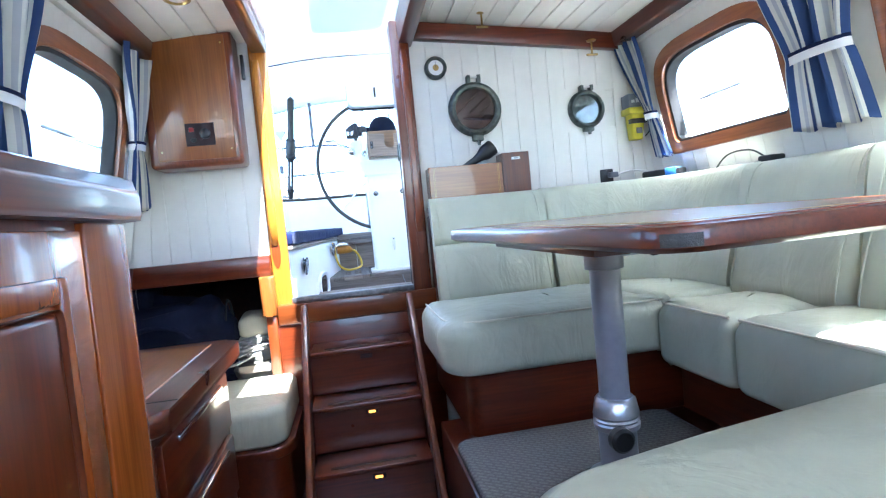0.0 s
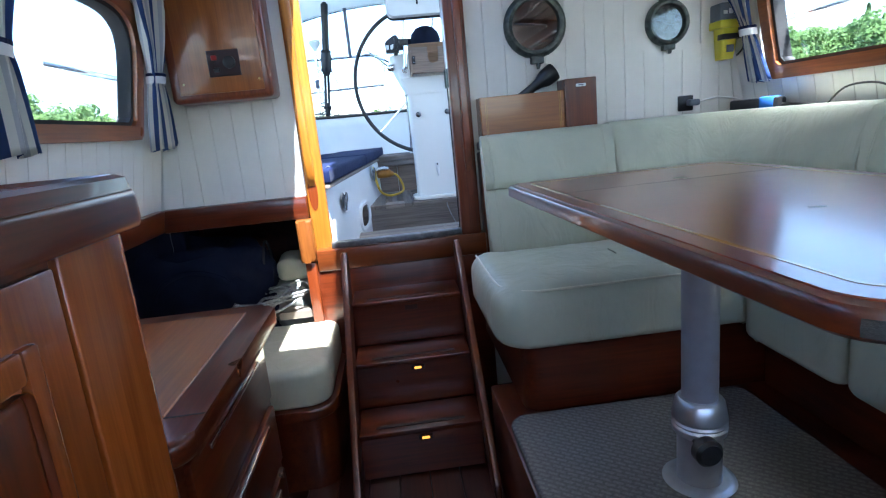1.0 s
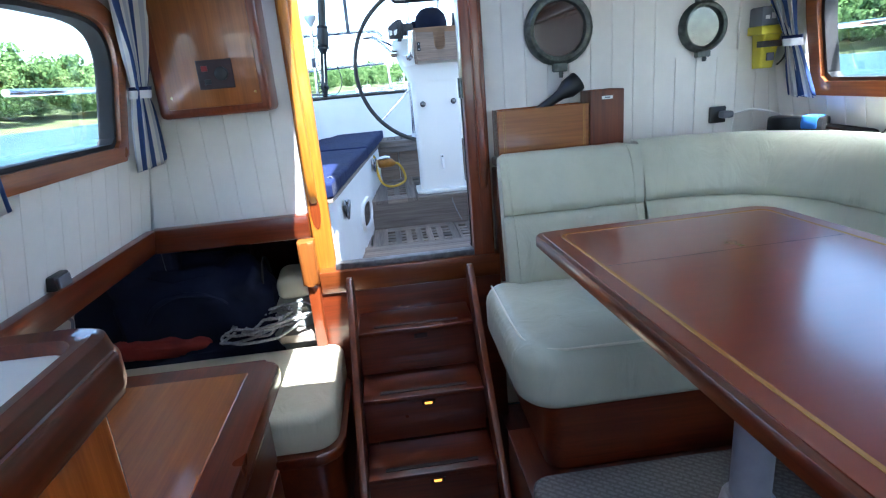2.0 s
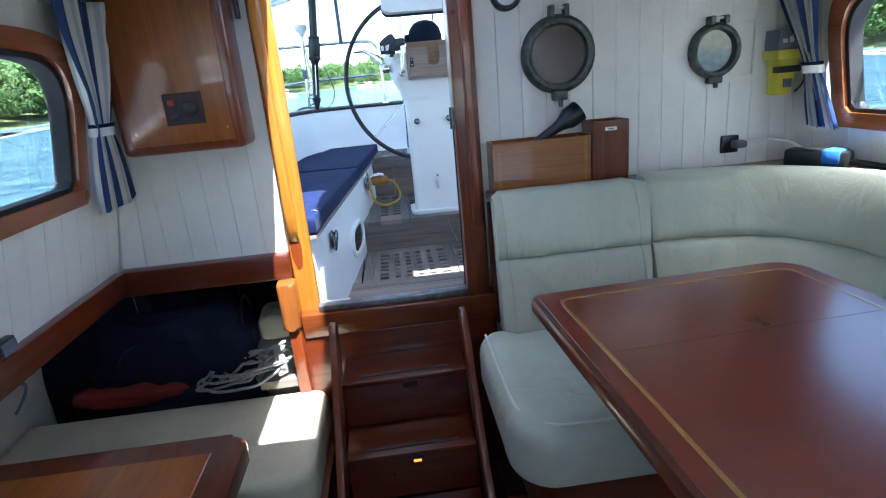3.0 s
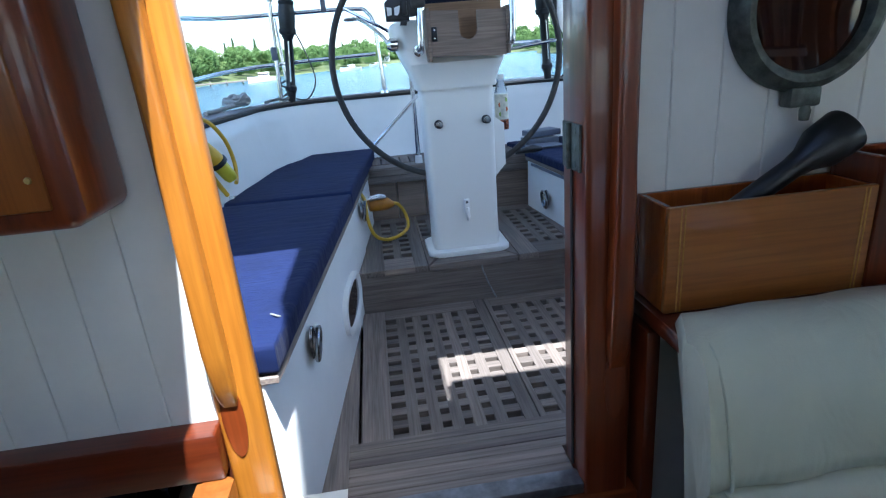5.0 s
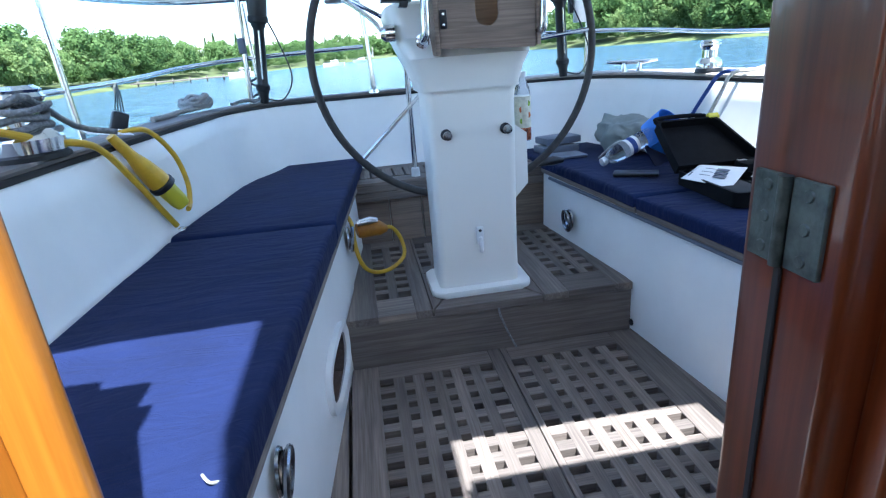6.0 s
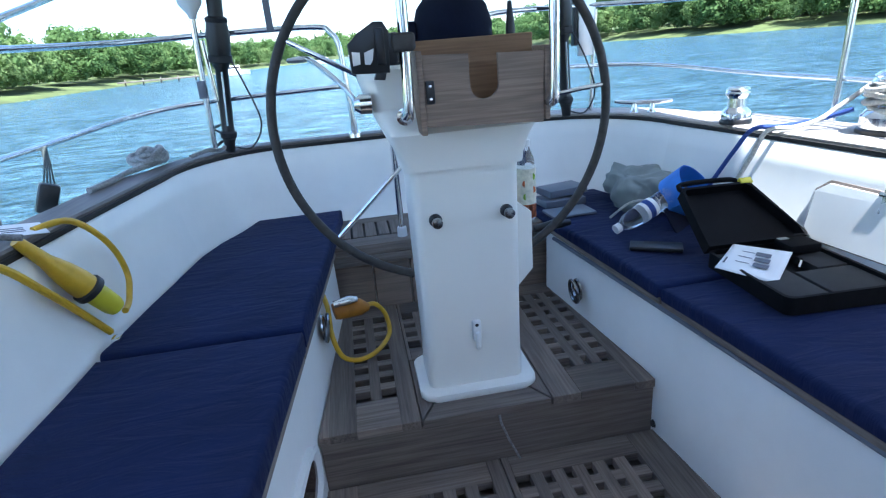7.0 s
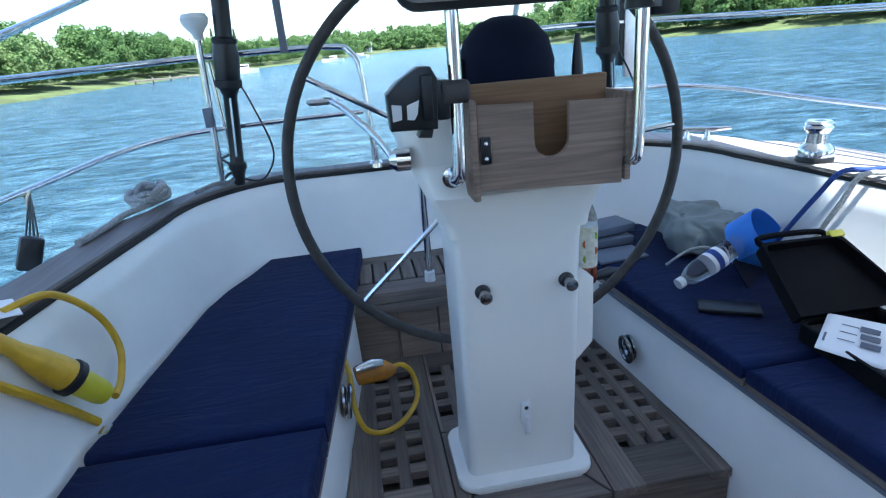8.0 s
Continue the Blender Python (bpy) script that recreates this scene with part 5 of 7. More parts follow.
def grating(name, x0, x1, y0, y1, z, px, py, bar, label, rim):
    """A teak grating: a rim of boards and crossed bars with real openings."""
    g = empty(name, ((x0 + x1) / 2, (y0 + y1) / 2, z), label, "grating", "teak gratings", "structure")
    l, r, f, b = rim
    th = 0.03
    part("rim_board", box(x0, x0 + l, y0, y1, z - th, z, 0.002, 1), TEAK_Y, g)
    part("rim_board", box(x1 - r, x1, y0, y1, z - th, z, 0.002, 1), TEAK_Y, g)
    part("rim_board", box(x0 + l, x1 - r, y0, y0 + f, z - th, z, 0.002, 1), TEAK_X, g)
    part("rim_board", box(x0 + l, x1 - r, y1 - b, y1, z - th, z, 0.002, 1), TEAK_X, g)
    ax, bx, ay, by = x0 + l, x1 - r, y0 + f, y1 - b
    nx, ny = max(1, round((bx - ax) / px)), max(1, round((by - ay) / py))
    px, py = (bx - ax) / nx, (by - ay) / ny
    for i in range(1, nx):
        part("bar", box(ax + i * px - bar * 0.5, ax + i * px + bar * 0.5, ay, by, z - th, z - 0.0008, 0.0015, 1), TEAK_Y, g)
    for j in range(1, ny):
        part("cross_bar", box(ax, bx, ay + j * py - bar * 0.5, ay + j * py + bar * 0.5, z - th, z - 0.0012, 0.0015, 1), TEAK_X, g)
    return g


grating("grating_starboard", -0.195, 0.368, 0.26, 1.485, SOLE_Z, 0.0695, 0.0695, 0.040, "weathered teak grating on the footwell floor", (0.0985, 0.0475, 0.0895, 0.093))
grating("grating_port", 0.372, 0.93, 0.26, 1.485, SOLE_Z, 0.0695, 0.0695, 0.040, "weathered teak grating on the footwell floor", (0.0205, 0.1205, 0.0895, 0.093))
side_fill = prism([(-0.36, 0.15), (-0.206, 0.15), (-0.206, 1.485), (-0.20, 1.485)], SOLE_Z - 0.03, SOLE_Z - 0.001)
side_fill = join(side_fill, prism([(0.931, 0.15), (1.10, 0.15), (0.93, 1.485)], SOLE_Z - 0.03, SOLE_Z - 0.001))
thing("footwell_margin", side_fill, TEAK_Y, "weathered teak margin board along the footwell", "margin board", kind="structure")
bridge = empty("bridge_step", (0.35, 0.15, 0.615), "weathered teak planked step below the companionway sill", "step", kind="structure")
for k in range(7):
    y = 0.052 + 0.0285 * k
    part("plank", box(-0.19, 0.298 if y < 0.125 else 0.95, y, y + 0.028, 0.815, 0.853, 0.002, 1), TEAK_X, bridge)
part("front_board", box(-0.19, 0.95, 0.225, 0.245, SOLE_Z, 0.815, 0.003), TEAK_X, bridge)

# the helmsman's step
helm = empty("helm_step", (0.36, 1.9, SOLE_Z), "weathered teak step round the steering pedestal", "step", kind="structure")
part("riser_board", prism([(C - well(1.49) - 0.0, 1.49), (C + well(1.49), 1.49), (C + well(1.52), 1.52), (C - well(1.52), 1.52)], SOLE_Z - 0.02, 0.79), TEAK_X, helm)
part("plinth_front", prism([(0.135, 1.478), (0.548, 1.478), (0.50, 1.56), (0.18, 1.56)], 0.785, STEP_Z, 0.002, 1), TEAK_X, helm)
part("plinth_side", prism([(0.130, 1.485), (0.176, 1.565), (0.176, 1.84), (0.130, 1.84)], 0.785, STEP_Z, 0.002, 1), TEAK_Y, helm)
part("plinth_side", prism([(0.552, 1.485), (0.552, 1.84), (0.504, 1.84), (0.504, 1.565)], 0.785, STEP_Z, 0.002, 1), TEAK_Y, helm)
part("plinth_core", box(0.178, 0.502, 1.562, 1.84, 0.77, STEP_Z - 0.002), SEAM, helm)
grating("helm_grating_aft", 0.129, 0.553, 1.846, 2.34, STEP_Z, 0.068, 0.075, 0.038, "weathered teak grating behind the pedestal", (0.012, 0.012, 0.08, 0.10))
for s in (-1, 1):
    a, b = (C + s * well(1.485), C + s * well(2.34))
    e = 0.126 if s < 0 else 0.556
    grating("helm_grating_starboard" if s < 0 else "helm_grating_port", min(a, e) + (0.03 if s < 0 else 0), max(a, e) - (0.03 if s > 0 else 0), 1.482, 2.34, STEP_Z, 0.068, 0.079, 0.038, "weathered teak grating beside the pedestal", (0.086, 0.060, 0.15, 0.10) if s < 0 else (0.095, 0.040, 0.15, 0.10))
part("edge_board", prism([(C - well(1.482), 1.482), (C - well(1.482) + 0.032, 1.482), (C - well(1.482) + 0.032, 2.34), (C - well(2.34), 2.34)], 0.788, STEP_Z - 0.001), TEAK_Y, helm)
part("edge_board", prism([(C + well(1.482) - 0.032, 1.482), (C + well(1.482), 1.482), (C + well(2.34), 2.34), (C + well(1.482) - 0.032, 2.34)], 0.788, STEP_Z - 0.001), TEAK_Y, helm)
part("lanyard", sweep([(0.375, 1.478, 0.79), (0.378, 1.470, 0.765), (0.40, 1.462, 0.70), (0.43, 1.45, 0.630)], 0.004, 6), ROPE_GREY, helm)

# teak stern seat
stern = empty("stern_seat", (0.36, 2.5, STEP_Z), "weathered teak stern seat with a slatted top", "seat", kind="structure")
for x0, x1 in ((-0.12, 0.045), (0.049, 0.21), (0.214, 0.56), (0.564, 0.87)):
    part("front_panel", box(x0, x1, 2.345, 2.365, 0.79, 1.04, 0.003, 1), TEAK_Z, stern)
part("seat_board", box(-0.12, 0.87, 2.30, 2.40, 1.042, 1.085, 0.006), TEAK_X, stern)
part("seat_board", box(-0.12, 0.87, 2.62, 2.72, 1.119, 1.135, 0.004), TEAK_X, stern)
part("slat_bed", box(-0.12, 0.87, 2.407, 2.618, 1.1195, 1.1238), SEAM, stern)
for k in range(16):
    part("slat", box(-0.08 + k * 0.058, -0.032 + k * 0.058, 2.41, 2.615, 1.124, 1.138, 0.002, 1), TEAK_Y, stern)
part("seat_board", box(-0.12, 0.87, 2.30, 2.405, 1.087, 1.135, 0.004), TEAK_X, stern)


# cockpit cushions
def bench_cushion(s, y0, y1, z, th, label, back=0.0, cut=False):
    y_pts = [y0 + (y1 - y0) * k / 8 for k in range(9)]
    inner = [(C + s * bench(y), y) for y in y_pts]
    outer = [(C + s * (coam(y) - 0.085 - (0.10 * max(0, (y - 2.3) / 0.4) if cut else 0)), y) for y in y_pts]
    out = inner + outer[::-1] if s > 0 else (outer + inner[::-1])
    if s > 0:
        out = inner + outer[::-1]
        out = out[::-1]
    else:
        out = (outer + inner[::-1])[::-1]
    area = sum(a[0] * b[1] - b[0] * a[1] for a, b in zip(out, out[1:] + out[:1]))
    if area < 0:
        out = out[::-1]
    m = cushion(out, z - th, z, 0.018, 0.0)
    for v in m.verts:
        n = noise.noise(v.co * 5.0)
        if v.co.z > z - 0.02:
            v.co.z += 0.006 * n
    return thing("bench_cushion", m, NAVY, label, "cushion", "cockpit cushions", smooth=60.0)


bench_cushion(-1, 0.16, 1.475, 1.195, 0.072, "navy canvas cockpit cushion on the long bench")
bench_cushion(-1, 1.49, 2.68, 1.20, 0.075, "navy canvas cockpit cushion near the stern", cut=True)
bench_cushion(1, 0.16, 1.46, 1.165, 0.05, "navy canvas cockpit cushion strewn with gear")
bench_cushion(1, 1.475, 2.62, 1.165, 0.05, "navy canvas cockpit cushion near the stern with bottles", cut=True)
for y0, y1 in ((0.16, 1.46), (1.47, 2.3)):
    for s in (-1, 1):
        m = prism([(C + s * (bench(y0) + 0.004), y0), (C + s * (bench(y1) + 0.004), y1), (C + s * (bench(y1) + 0.06), y1), (C + s * (bench(y0) + 0.06), y0)], 1.0955 if s > 0 else 1.1, 1.118, 0.003, 1)
        thing("bench_lath", m, TEAK_Y, "weathered teak lath along the bench edge", "trim", kind="structure")
thing("bench_rubbing_strip", sweep([(C + well(y) - 0.004, y, 1.085) for y in (0.3, 1.0, 1.6, 2.2)], 0.008, 8), GREY_PLASTIC, "grey strip along the bench edge", "trim", kind="structure")


# hatch in the bench side, lift rings and latches
def ring_pull(name, x, y, z, s, label):
    r = empty(name, (x, y, z), label, "ring pull", "deck ring pulls")
    part("cup", lathe([(0.047, 0.0), (0.044, -0.006 * s), (0.034, -0.010 * s), (0.027, -0.004 * s), (0.0, -0.004 * s)], (x, y, z), "x", 24), DARK_CHROME, r)
    loop = [(x - s * (0.016 + 0.006 * math.sin(a)), y + 0.042 * math.cos(a), z - 0.006 + 0.046 * math.sin(a)) for a in (2 * math.pi * k / 24 for k in range(24))]
    part("ring", sweep(loop, 0.0075, 8, closed=True), DARK_CHROME, r)
    return r


ring_pull("ring_pull", C - well(0.54) + 0.001, 0.54, 0.99, -1, "chrome ring pull on the starboard bench side")
ring_pull("ring_pull", C - well(1.80) + 0.002, 1.80, 1.03, -1, "chrome ring pull holding a yellow cable")
ring_pull("ring_pull", C + well(1.98) - 0.010, 1.98, 0.935, 1, "chrome ring pull on the port bench side")
vent = empty("bench_port", (C - well(1.2), 1.2, 0.80), "dark oval port with a white rim in the bench side", "port")
o = [(1.22 + 0.20 * math.copysign(abs(math.cos(a)) ** 0.7, math.cos(a)), 0.80 + 0.095 * math.copysign(abs(math.sin(a)) ** 0.7, math.sin(a))) for a in (2 * math.pi * k / 36 for k in range(36))]
i = [(1.22 + (y - 1.22) * 0.80, 0.80 + (z - 0.80) * 0.70) for y, z in o]
px = lambda y, d: C - well(y) - 0.0 + d
part("rim", loft([[(px(y, -0.01), y, z) for y, z in o], [(px(y, 0.012), y, z) for y, z in o], [(px(y, 0.016), y * 0.6 + 0.4 * q, z * 0.6 + 0.4 * w) for (y, z), (q, w) in zip(o, i)], [(px(y, 0.008), y, z) for y, z in i], [(px(y, -0.01), y, z) for y, z in i]], cap=False), GELCOAT, vent)
part("pane", loft([[(px(y, 0.001), y, z) for y, z in i], [(px(y, 0.006), y, z) for y, z in i]]), DARK_GLASS, vent)
thing("drain", lathe([(0.014, 0.0), (0.012, -0.006), (0.0, -0.006)], (C + well(1.48) - 0.004, 1.47, 0.65), "x", 16), BLACK, "small dark cockpit drain", "drain")

# ---- steering pedestal ----
ped = empty("steering_pedestal", (0.33, 1.65, STEP_Z), "white steering pedestal with compass and wheel guard", "pedestal")
part("base_flange", prism(rounded(0.145, 0.535, 1.555, 1.835, 0.045), STEP_Z, 0.842, 0.010, 3), GELCOAT_PED, ped)


def ring_at(x0, x1, y0, y1, r, z):
    return [(x, y, z) for x, y in rounded(x0, x1, y0, y1, r, 5)]


part("column", loft([ring_at(0.178, 0.496, 1.60, 1.80, 0.03, 0.84), ring_at(0.180, 0.490, 1.585, 1.79, 0.028, 1.0), ring_at(0.176, 0.486, 1.545, 1.78, 0.026, 1.55), ring_at(0.174, 0.488, 1.540, 1.78, 0.026, 1.588)]), GELCOAT_PED, ped)
part("head", loft([ring_at(0.160, 0.500, 1.528, 1.79, 0.03, 1.582), ring_at(0.158, 0.502, 1.525, 1.80, 0.03, 1.605), ring_at(0.140, 0.515, 1.510, 1.82, 0.04, 1.65),
                   ring_at(0.120, 0.535, 1.492, 1.84, 0.05, 1.69), ring_at(0.092, 0.556, 1.546, 1.86, 0.06, 1.755), ring_at(0.070, 0.575, 1.550, 1.88, 0.06, 1.83), ring_at(0.075, 0.570, 1.555, 1.87, 0.06, 1.855), ring_at(0.10, 0.545, 1.57, 1.85, 0.05, 1.866)]), GELCOAT_PED, ped)
part("side_pod", loft([[(0.484, y, z) for y, z in ((1.595, 1.17), (1.595, 1.45), (1.75, 1.45), (1.75, 1.17))], [(0.538, y, z) for y, z in ((1.60, 1.225), (1.60, 1.410), (1.745, 1.410), (1.745, 1.225))]]), GELCOAT_PED, ped)
for x, z in ((0.236, 1.437), (0.446, 1.440)):
    stud = part("stud", lathe([(0.012, 0.0), (0.012, -0.030), (0.015, -0.034), (0.015, -0.046), (0.0, -0.050)], (x, 1.556, z), "y", 18), DARK_CHROME, ped)
    part("stud_collar", lathe([(0.019, 0.0), (0.019, -0.010), (0.013, -0.016)], (x, 1.556, z), "y", 18), BLACK, stud)
part("hook", sweep([(0.340, 1.590, 1.055), (0.341, 1.568, 1.042), (0.342, 1.564, 1.0), (0.343, 1.575, 0.988)], 0.009, 8), WHITE_PLASTIC, ped)
part("hook_plate", box(0.327, 0.353, 1.566, 1.592, 1.015, 1.085, 0.004), WHITE_PLASTIC, ped)
part("hook_screw", lathe([(0.006, 0.0), (0.0, -0.004)], (0.340, 1.566, 1.072), "y", 10), BLACK, ped)
comp = part("compass_cover", lathe([(0.108, 1.862), (0.112, 1.90), (0.108, 1.935), (0.110, 1.95), (0.096, 2.0), (0.065, 2.035), (0.03, 2.048), (0.0, 2.05)], (0.345, 1.66, 0), "z", 32), NAVY_DARK, ped, "dark navy canvas compass cover")
part("cover_ear", box(0.215, 0.240, 1.62, 1.70, 1.92, 1.97, 0.006), NAVY_DARK, comp)
# teak tray on the head
tray = empty("binnacle_tray", (0.37, 1.45, 1.70), "weathered teak tray with a thumb notch on the pedestal", "tray")
m = bmesh.new()
notch = [(0.408 - 0.0365 + 0.0365 * math.cos(a), 1.805 - 0.034 * math.sin(a) * 1.0) for a in (math.pi * k / 10 for k in range(11))]
outl = [(0.222, 1.715), (0.522, 1.700), (0.526, 1.872), (0.408, 1.876)] + [(x, z) for x, z in notch] + [(0.335, 1.880), (0.222, 1.885)]
f = [m.verts.new((x, 1.432, z)) for x, z in outl]
g = [m.verts.new((x, 1.444, z)) for x, z in outl]
m.faces.new(f)
m.faces.new(g[::-1])
for k in range(len(outl)):
    m.faces.new((f[k], g[k], g[(k + 1) % len(outl)], f[(k + 1) % len(outl)]))
part("front_board", m, TEAK_Z, tray, smooth=30.0)
part("back_board", box(0.215, 0.530, 1.530, 1.542, 1.74, 1.918, 0.002, 1), TRAY_INNER, tray)
part("end_board", box(0.206, 0.221, 1.428, 1.545, 1.695, 1.895, 0.003), TEAK_Z, tray)
part("end_board", box(0.527, 0.540, 1.428, 1.545, 1.705, 1.885, 0.003), TEAK_Z, tray)
part("bottom_board", box(0.222, 0.527, 1.444, 1.53, 1.715, 1.728), TEAK_Z, tray)
tog = part("toggle_plate", box(0.224, 0.246, 1.424, 1.433, 1.770, 1.825, 0.004), BLACK, tray)
for z in (1.782, 1.812):
    part("screw", lathe([(0.004, 0.0), (0.0, -0.003)], (0.235, 1.424, z), "y", 10), STEEL, tog)
# guard tubes and instrument pod
guard = empty("wheel_guard", (0.36, 1.42, 1.76), "polished stainless pedestal guard with an instrument pod", "guard")
for x in (0.178, 0.545):
    part("tube", sweep([(x - 0.006, 1.475, 1.742), (x - 0.006, 1.43, 1.748), (x, 1.415, 1.78), (x + 0.006, 1.425, 2.0), (x + 0.008, 1.43, 2.32)], 0.0135, 14, smooth_steps=5), STEEL, guard)
    part("eye", lathe([(0.022, 0.0), (0.022, -0.008), (0.012, -0.010)], (x - 0.006, 1.478, 1.742), "y", 18), STEEL, guard)
part("clamp", box(0.150, 0.206, 1.392, 1.448, 1.896, 1.938, 0.010, 3), LEATHER, guard)
pod = part("instrument_pod", moved(prism(rounded(0.085, 0.63, -0.11, 0.11, 0.04), 0, 0.10, 0.012, 3), Matrix.Translation((0, 1.47, 2.172)) @ pose(0, 0, 0, 82, 0, 0)), WHITE_PLASTIC, guard, "white instrument pod")
part("pod_gasket", moved(prism(rounded(0.083, 0.632, -0.112, 0.112, 0.042), 0, 0.012), Matrix.Translation((0, 1.43, 2.167)) @ pose(0, 0, 0, 82, 0, 0)), RUBBER, guard)
part("pod_slot", box(0.285, 0.297, 1.352, 1.366, 2.14, 2.21, 0.002, 1), RUBBER, guard)
# drink holder and handheld mount
cup = empty("winch_handle_holder", (0.1, 1.43, 1.84), "black plastic holder strapped to the guard tube", "holder")


def upright(outline, y0, y1, bevel=0.0):
    """A plate over an outline of (x, z), between two depths."""
    m = prism([(x, -z) for x, z in outline], -y1, -y0, bevel, 2)
    return moved(m, Matrix(((1, 0, 0, 0), (0, 0, -1, 0), (0, -1, 0, 0), (0, 0, 0, 1))))


part("shell", upright([(0.051, 1.922), (0.076, 1.944), (0.114, 1.966), (0.135, 1.965), (0.147, 1.943), (0.141, 1.853), (0.053, 1.856)], 1.40, 1.468, 0.005), BLACK, cup)
part("foot_clip", upright([(0.103, 1.840), (0.128, 1.837), (0.133, 1.853), (0.111, 1.857)], 1.405, 1.45, 0.002), BLACK, cup)
part("slot", upright([(0.058, 1.905), (0.076, 1.902), (0.075, 1.877), (0.058, 1.874)], 1.396, 1.402), WHITE_PLASTIC, cup)
part("slot", upright([(0.086, 1.901), (0.109, 1.909), (0.104, 1.884), (0.097, 1.874), (0.085, 1.876)], 1.396, 1.402), WHITE_PLASTIC, cup)
part("rib", box(0.114, 0.134, 1.390, 1.402, 1.872, 1.952, 0.004), BLACK, cup)
part("strap", box(0.140, 0.168, 1.402, 1.456, 1.868, 1.940, 0.006), BLACK, cup)
mount = empty("plotter_mount", (0.56, 1.42, 2.06), "black plotter bracket on the guard tube", "bracket")
part("clamp", lathe([(0.034, 2.035), (0.034, 2.09)], (0.553, 1.43, 0), "z", 20), BLACK, mount)
part("arm", box(0.57, 0.625, 1.42, 1.47, 2.02, 2.12, 0.008), BLACK, mount)
part("aerial", lathe([(0.012, 1.87), (0.013, 1.93), (0.008, 1.98), (0.006, 2.0)], (0.492, 1.60, 0), "z", 14), BLACK, mount)
lever = empty("throttle_lever", (0.075, 1.55, 1.78), "chrome throttle lever on the pedestal side", "lever")
part("boss", lathe([(0.026, 0.0), (0.026, -0.03), (0.014, -0.045)], (0.095, 1.56, 1.775), "x", 20), STEEL, lever)
part("stalk", sweep([(0.06, 1.56, 1.775), (0.03, 1.60, 1.82), (-0.04, 1.70, 1.885), (-0.075, 1.74, 1.90)], 0.0075, 10, smooth_steps=4), STEEL, lever)
part("knob", lathe([(0.0, 1.888), (0.03, 1.890), (0.036, 1.897), (0.03, 1.904), (0.0, 1.906)], (-0.085, 1.75, 0), "z", 18), SATIN, lever)

# the wheel
WC, WR = Vector((0.335, 1.80, 1.69)), 0.532
wheel = part("steering_wheel", sweep([WC + Vector((math.cos(a), 0, math.sin(a))) * WR for a in (2 * math.pi * k / 96 for k in range(96))], 0.0145, 12, closed=True), LEATHER, ped, "leather-bound wheel rim")
part("hub", lathe([(0.035, 0.05), (0.050, 0.02), (0.050, -0.03), (0.030, -0.05), (0.0, -0.05)], WC, "y", 24), STEEL, wheel)
part("shaft", lathe([(0.018, -0.12), (0.018, 0.0)], WC, "y", 16), STEEL, wheel)
for k in range(5):
    a = radians(6 + 72 * k)
    d = Vector((math.cos(a), 0, math.sin(a)))
    part("spoke", sweep([WC + d * 0.04 + Vector((0, 0.02, 0)), WC + d * (WR - 0.01)], 0.0075, 10), STEEL, wheel)
prop = empty("stern_prop", (0.195, 2.256, 1.135), "stainless prop standing on the stern seat", "prop")
part("tube", sweep([(0.195, 2.36, 1.14), (0.195, 2.33, 1.75)], 0.013, 12), STEEL, prop)
part("foot", lathe([(0.022, 1.134), (0.020, 1.175), (0.014, 1.18)], (0.195, 2.36, 0), "z", 16), WHITE_PLASTIC, prop)

# juice bottle in the holder on the pedestal side
juice = empty("juice_bottle", (0.546, 1.67, 1.37), "clear juice bottle with a fruit label in the pedestal side holder", "bottle")
JX, JY = 0.0, 0.0
JM = Matrix.Translation((0.546, 1.67, 1.37)) @ Matrix.Diagonal((0.74, 0.74, 0.83, 1)) @ Matrix.Translation((0, 0, -1.135))
part("bottle", moved(lathe([(0.0, 1.135), (0.038, 1.136), (0.041, 1.15), (0.041, 1.22), (0.038, 1.235), (0.041, 1.25), (0.041, 1.33), (0.034, 1.365), (0.017, 1.405), (0.017, 1.425)], (JX, JY, 0), "z", 28), JM), BOTTLE, juice)
part("juice", moved(lathe([(0.0, 1.139), (0.036, 1.140), (0.0385, 1.15), (0.0385, 1.20), (0.0, 1.201)], (JX, JY, 0), "z", 24), JM), JUICE, juice)
fl = part("fruit_label", moved(lathe([(0.0416, 1.195), (0.0416, 1.33)], (JX, JY, 0), "z", 28), JM), LABEL, juice, "fruit-printed bottle label")
for dx, z, mt in ((-0.012, 1.225, KIWI), (0.016, 1.25, JUICE), (-0.014, 1.275, JUICE), (0.014, 1.30, KIWI)):
    part("fruit", moved(lathe([(0.014, 0.0), (0.013, -0.0014), (0.0, -0.0016)], (JX + dx, JY - math.sqrt(0.0416 ** 2 - dx * dx) + 0.003, z), "y", 18), JM), mt, fl)
part("cap", moved(lathe([(0.019, 1.408), (0.020, 1.432), (0.0, 1.434)], (JX, JY, 0), "z", 18), JM), WHITE_PLASTIC, juice)


# ---- rails and rigging aft ----
def tube(parent, pts, r=0.0125, steps=6):
    return part("tube", sweep(pts, r, 12, smooth_steps=steps), STEEL, parent)


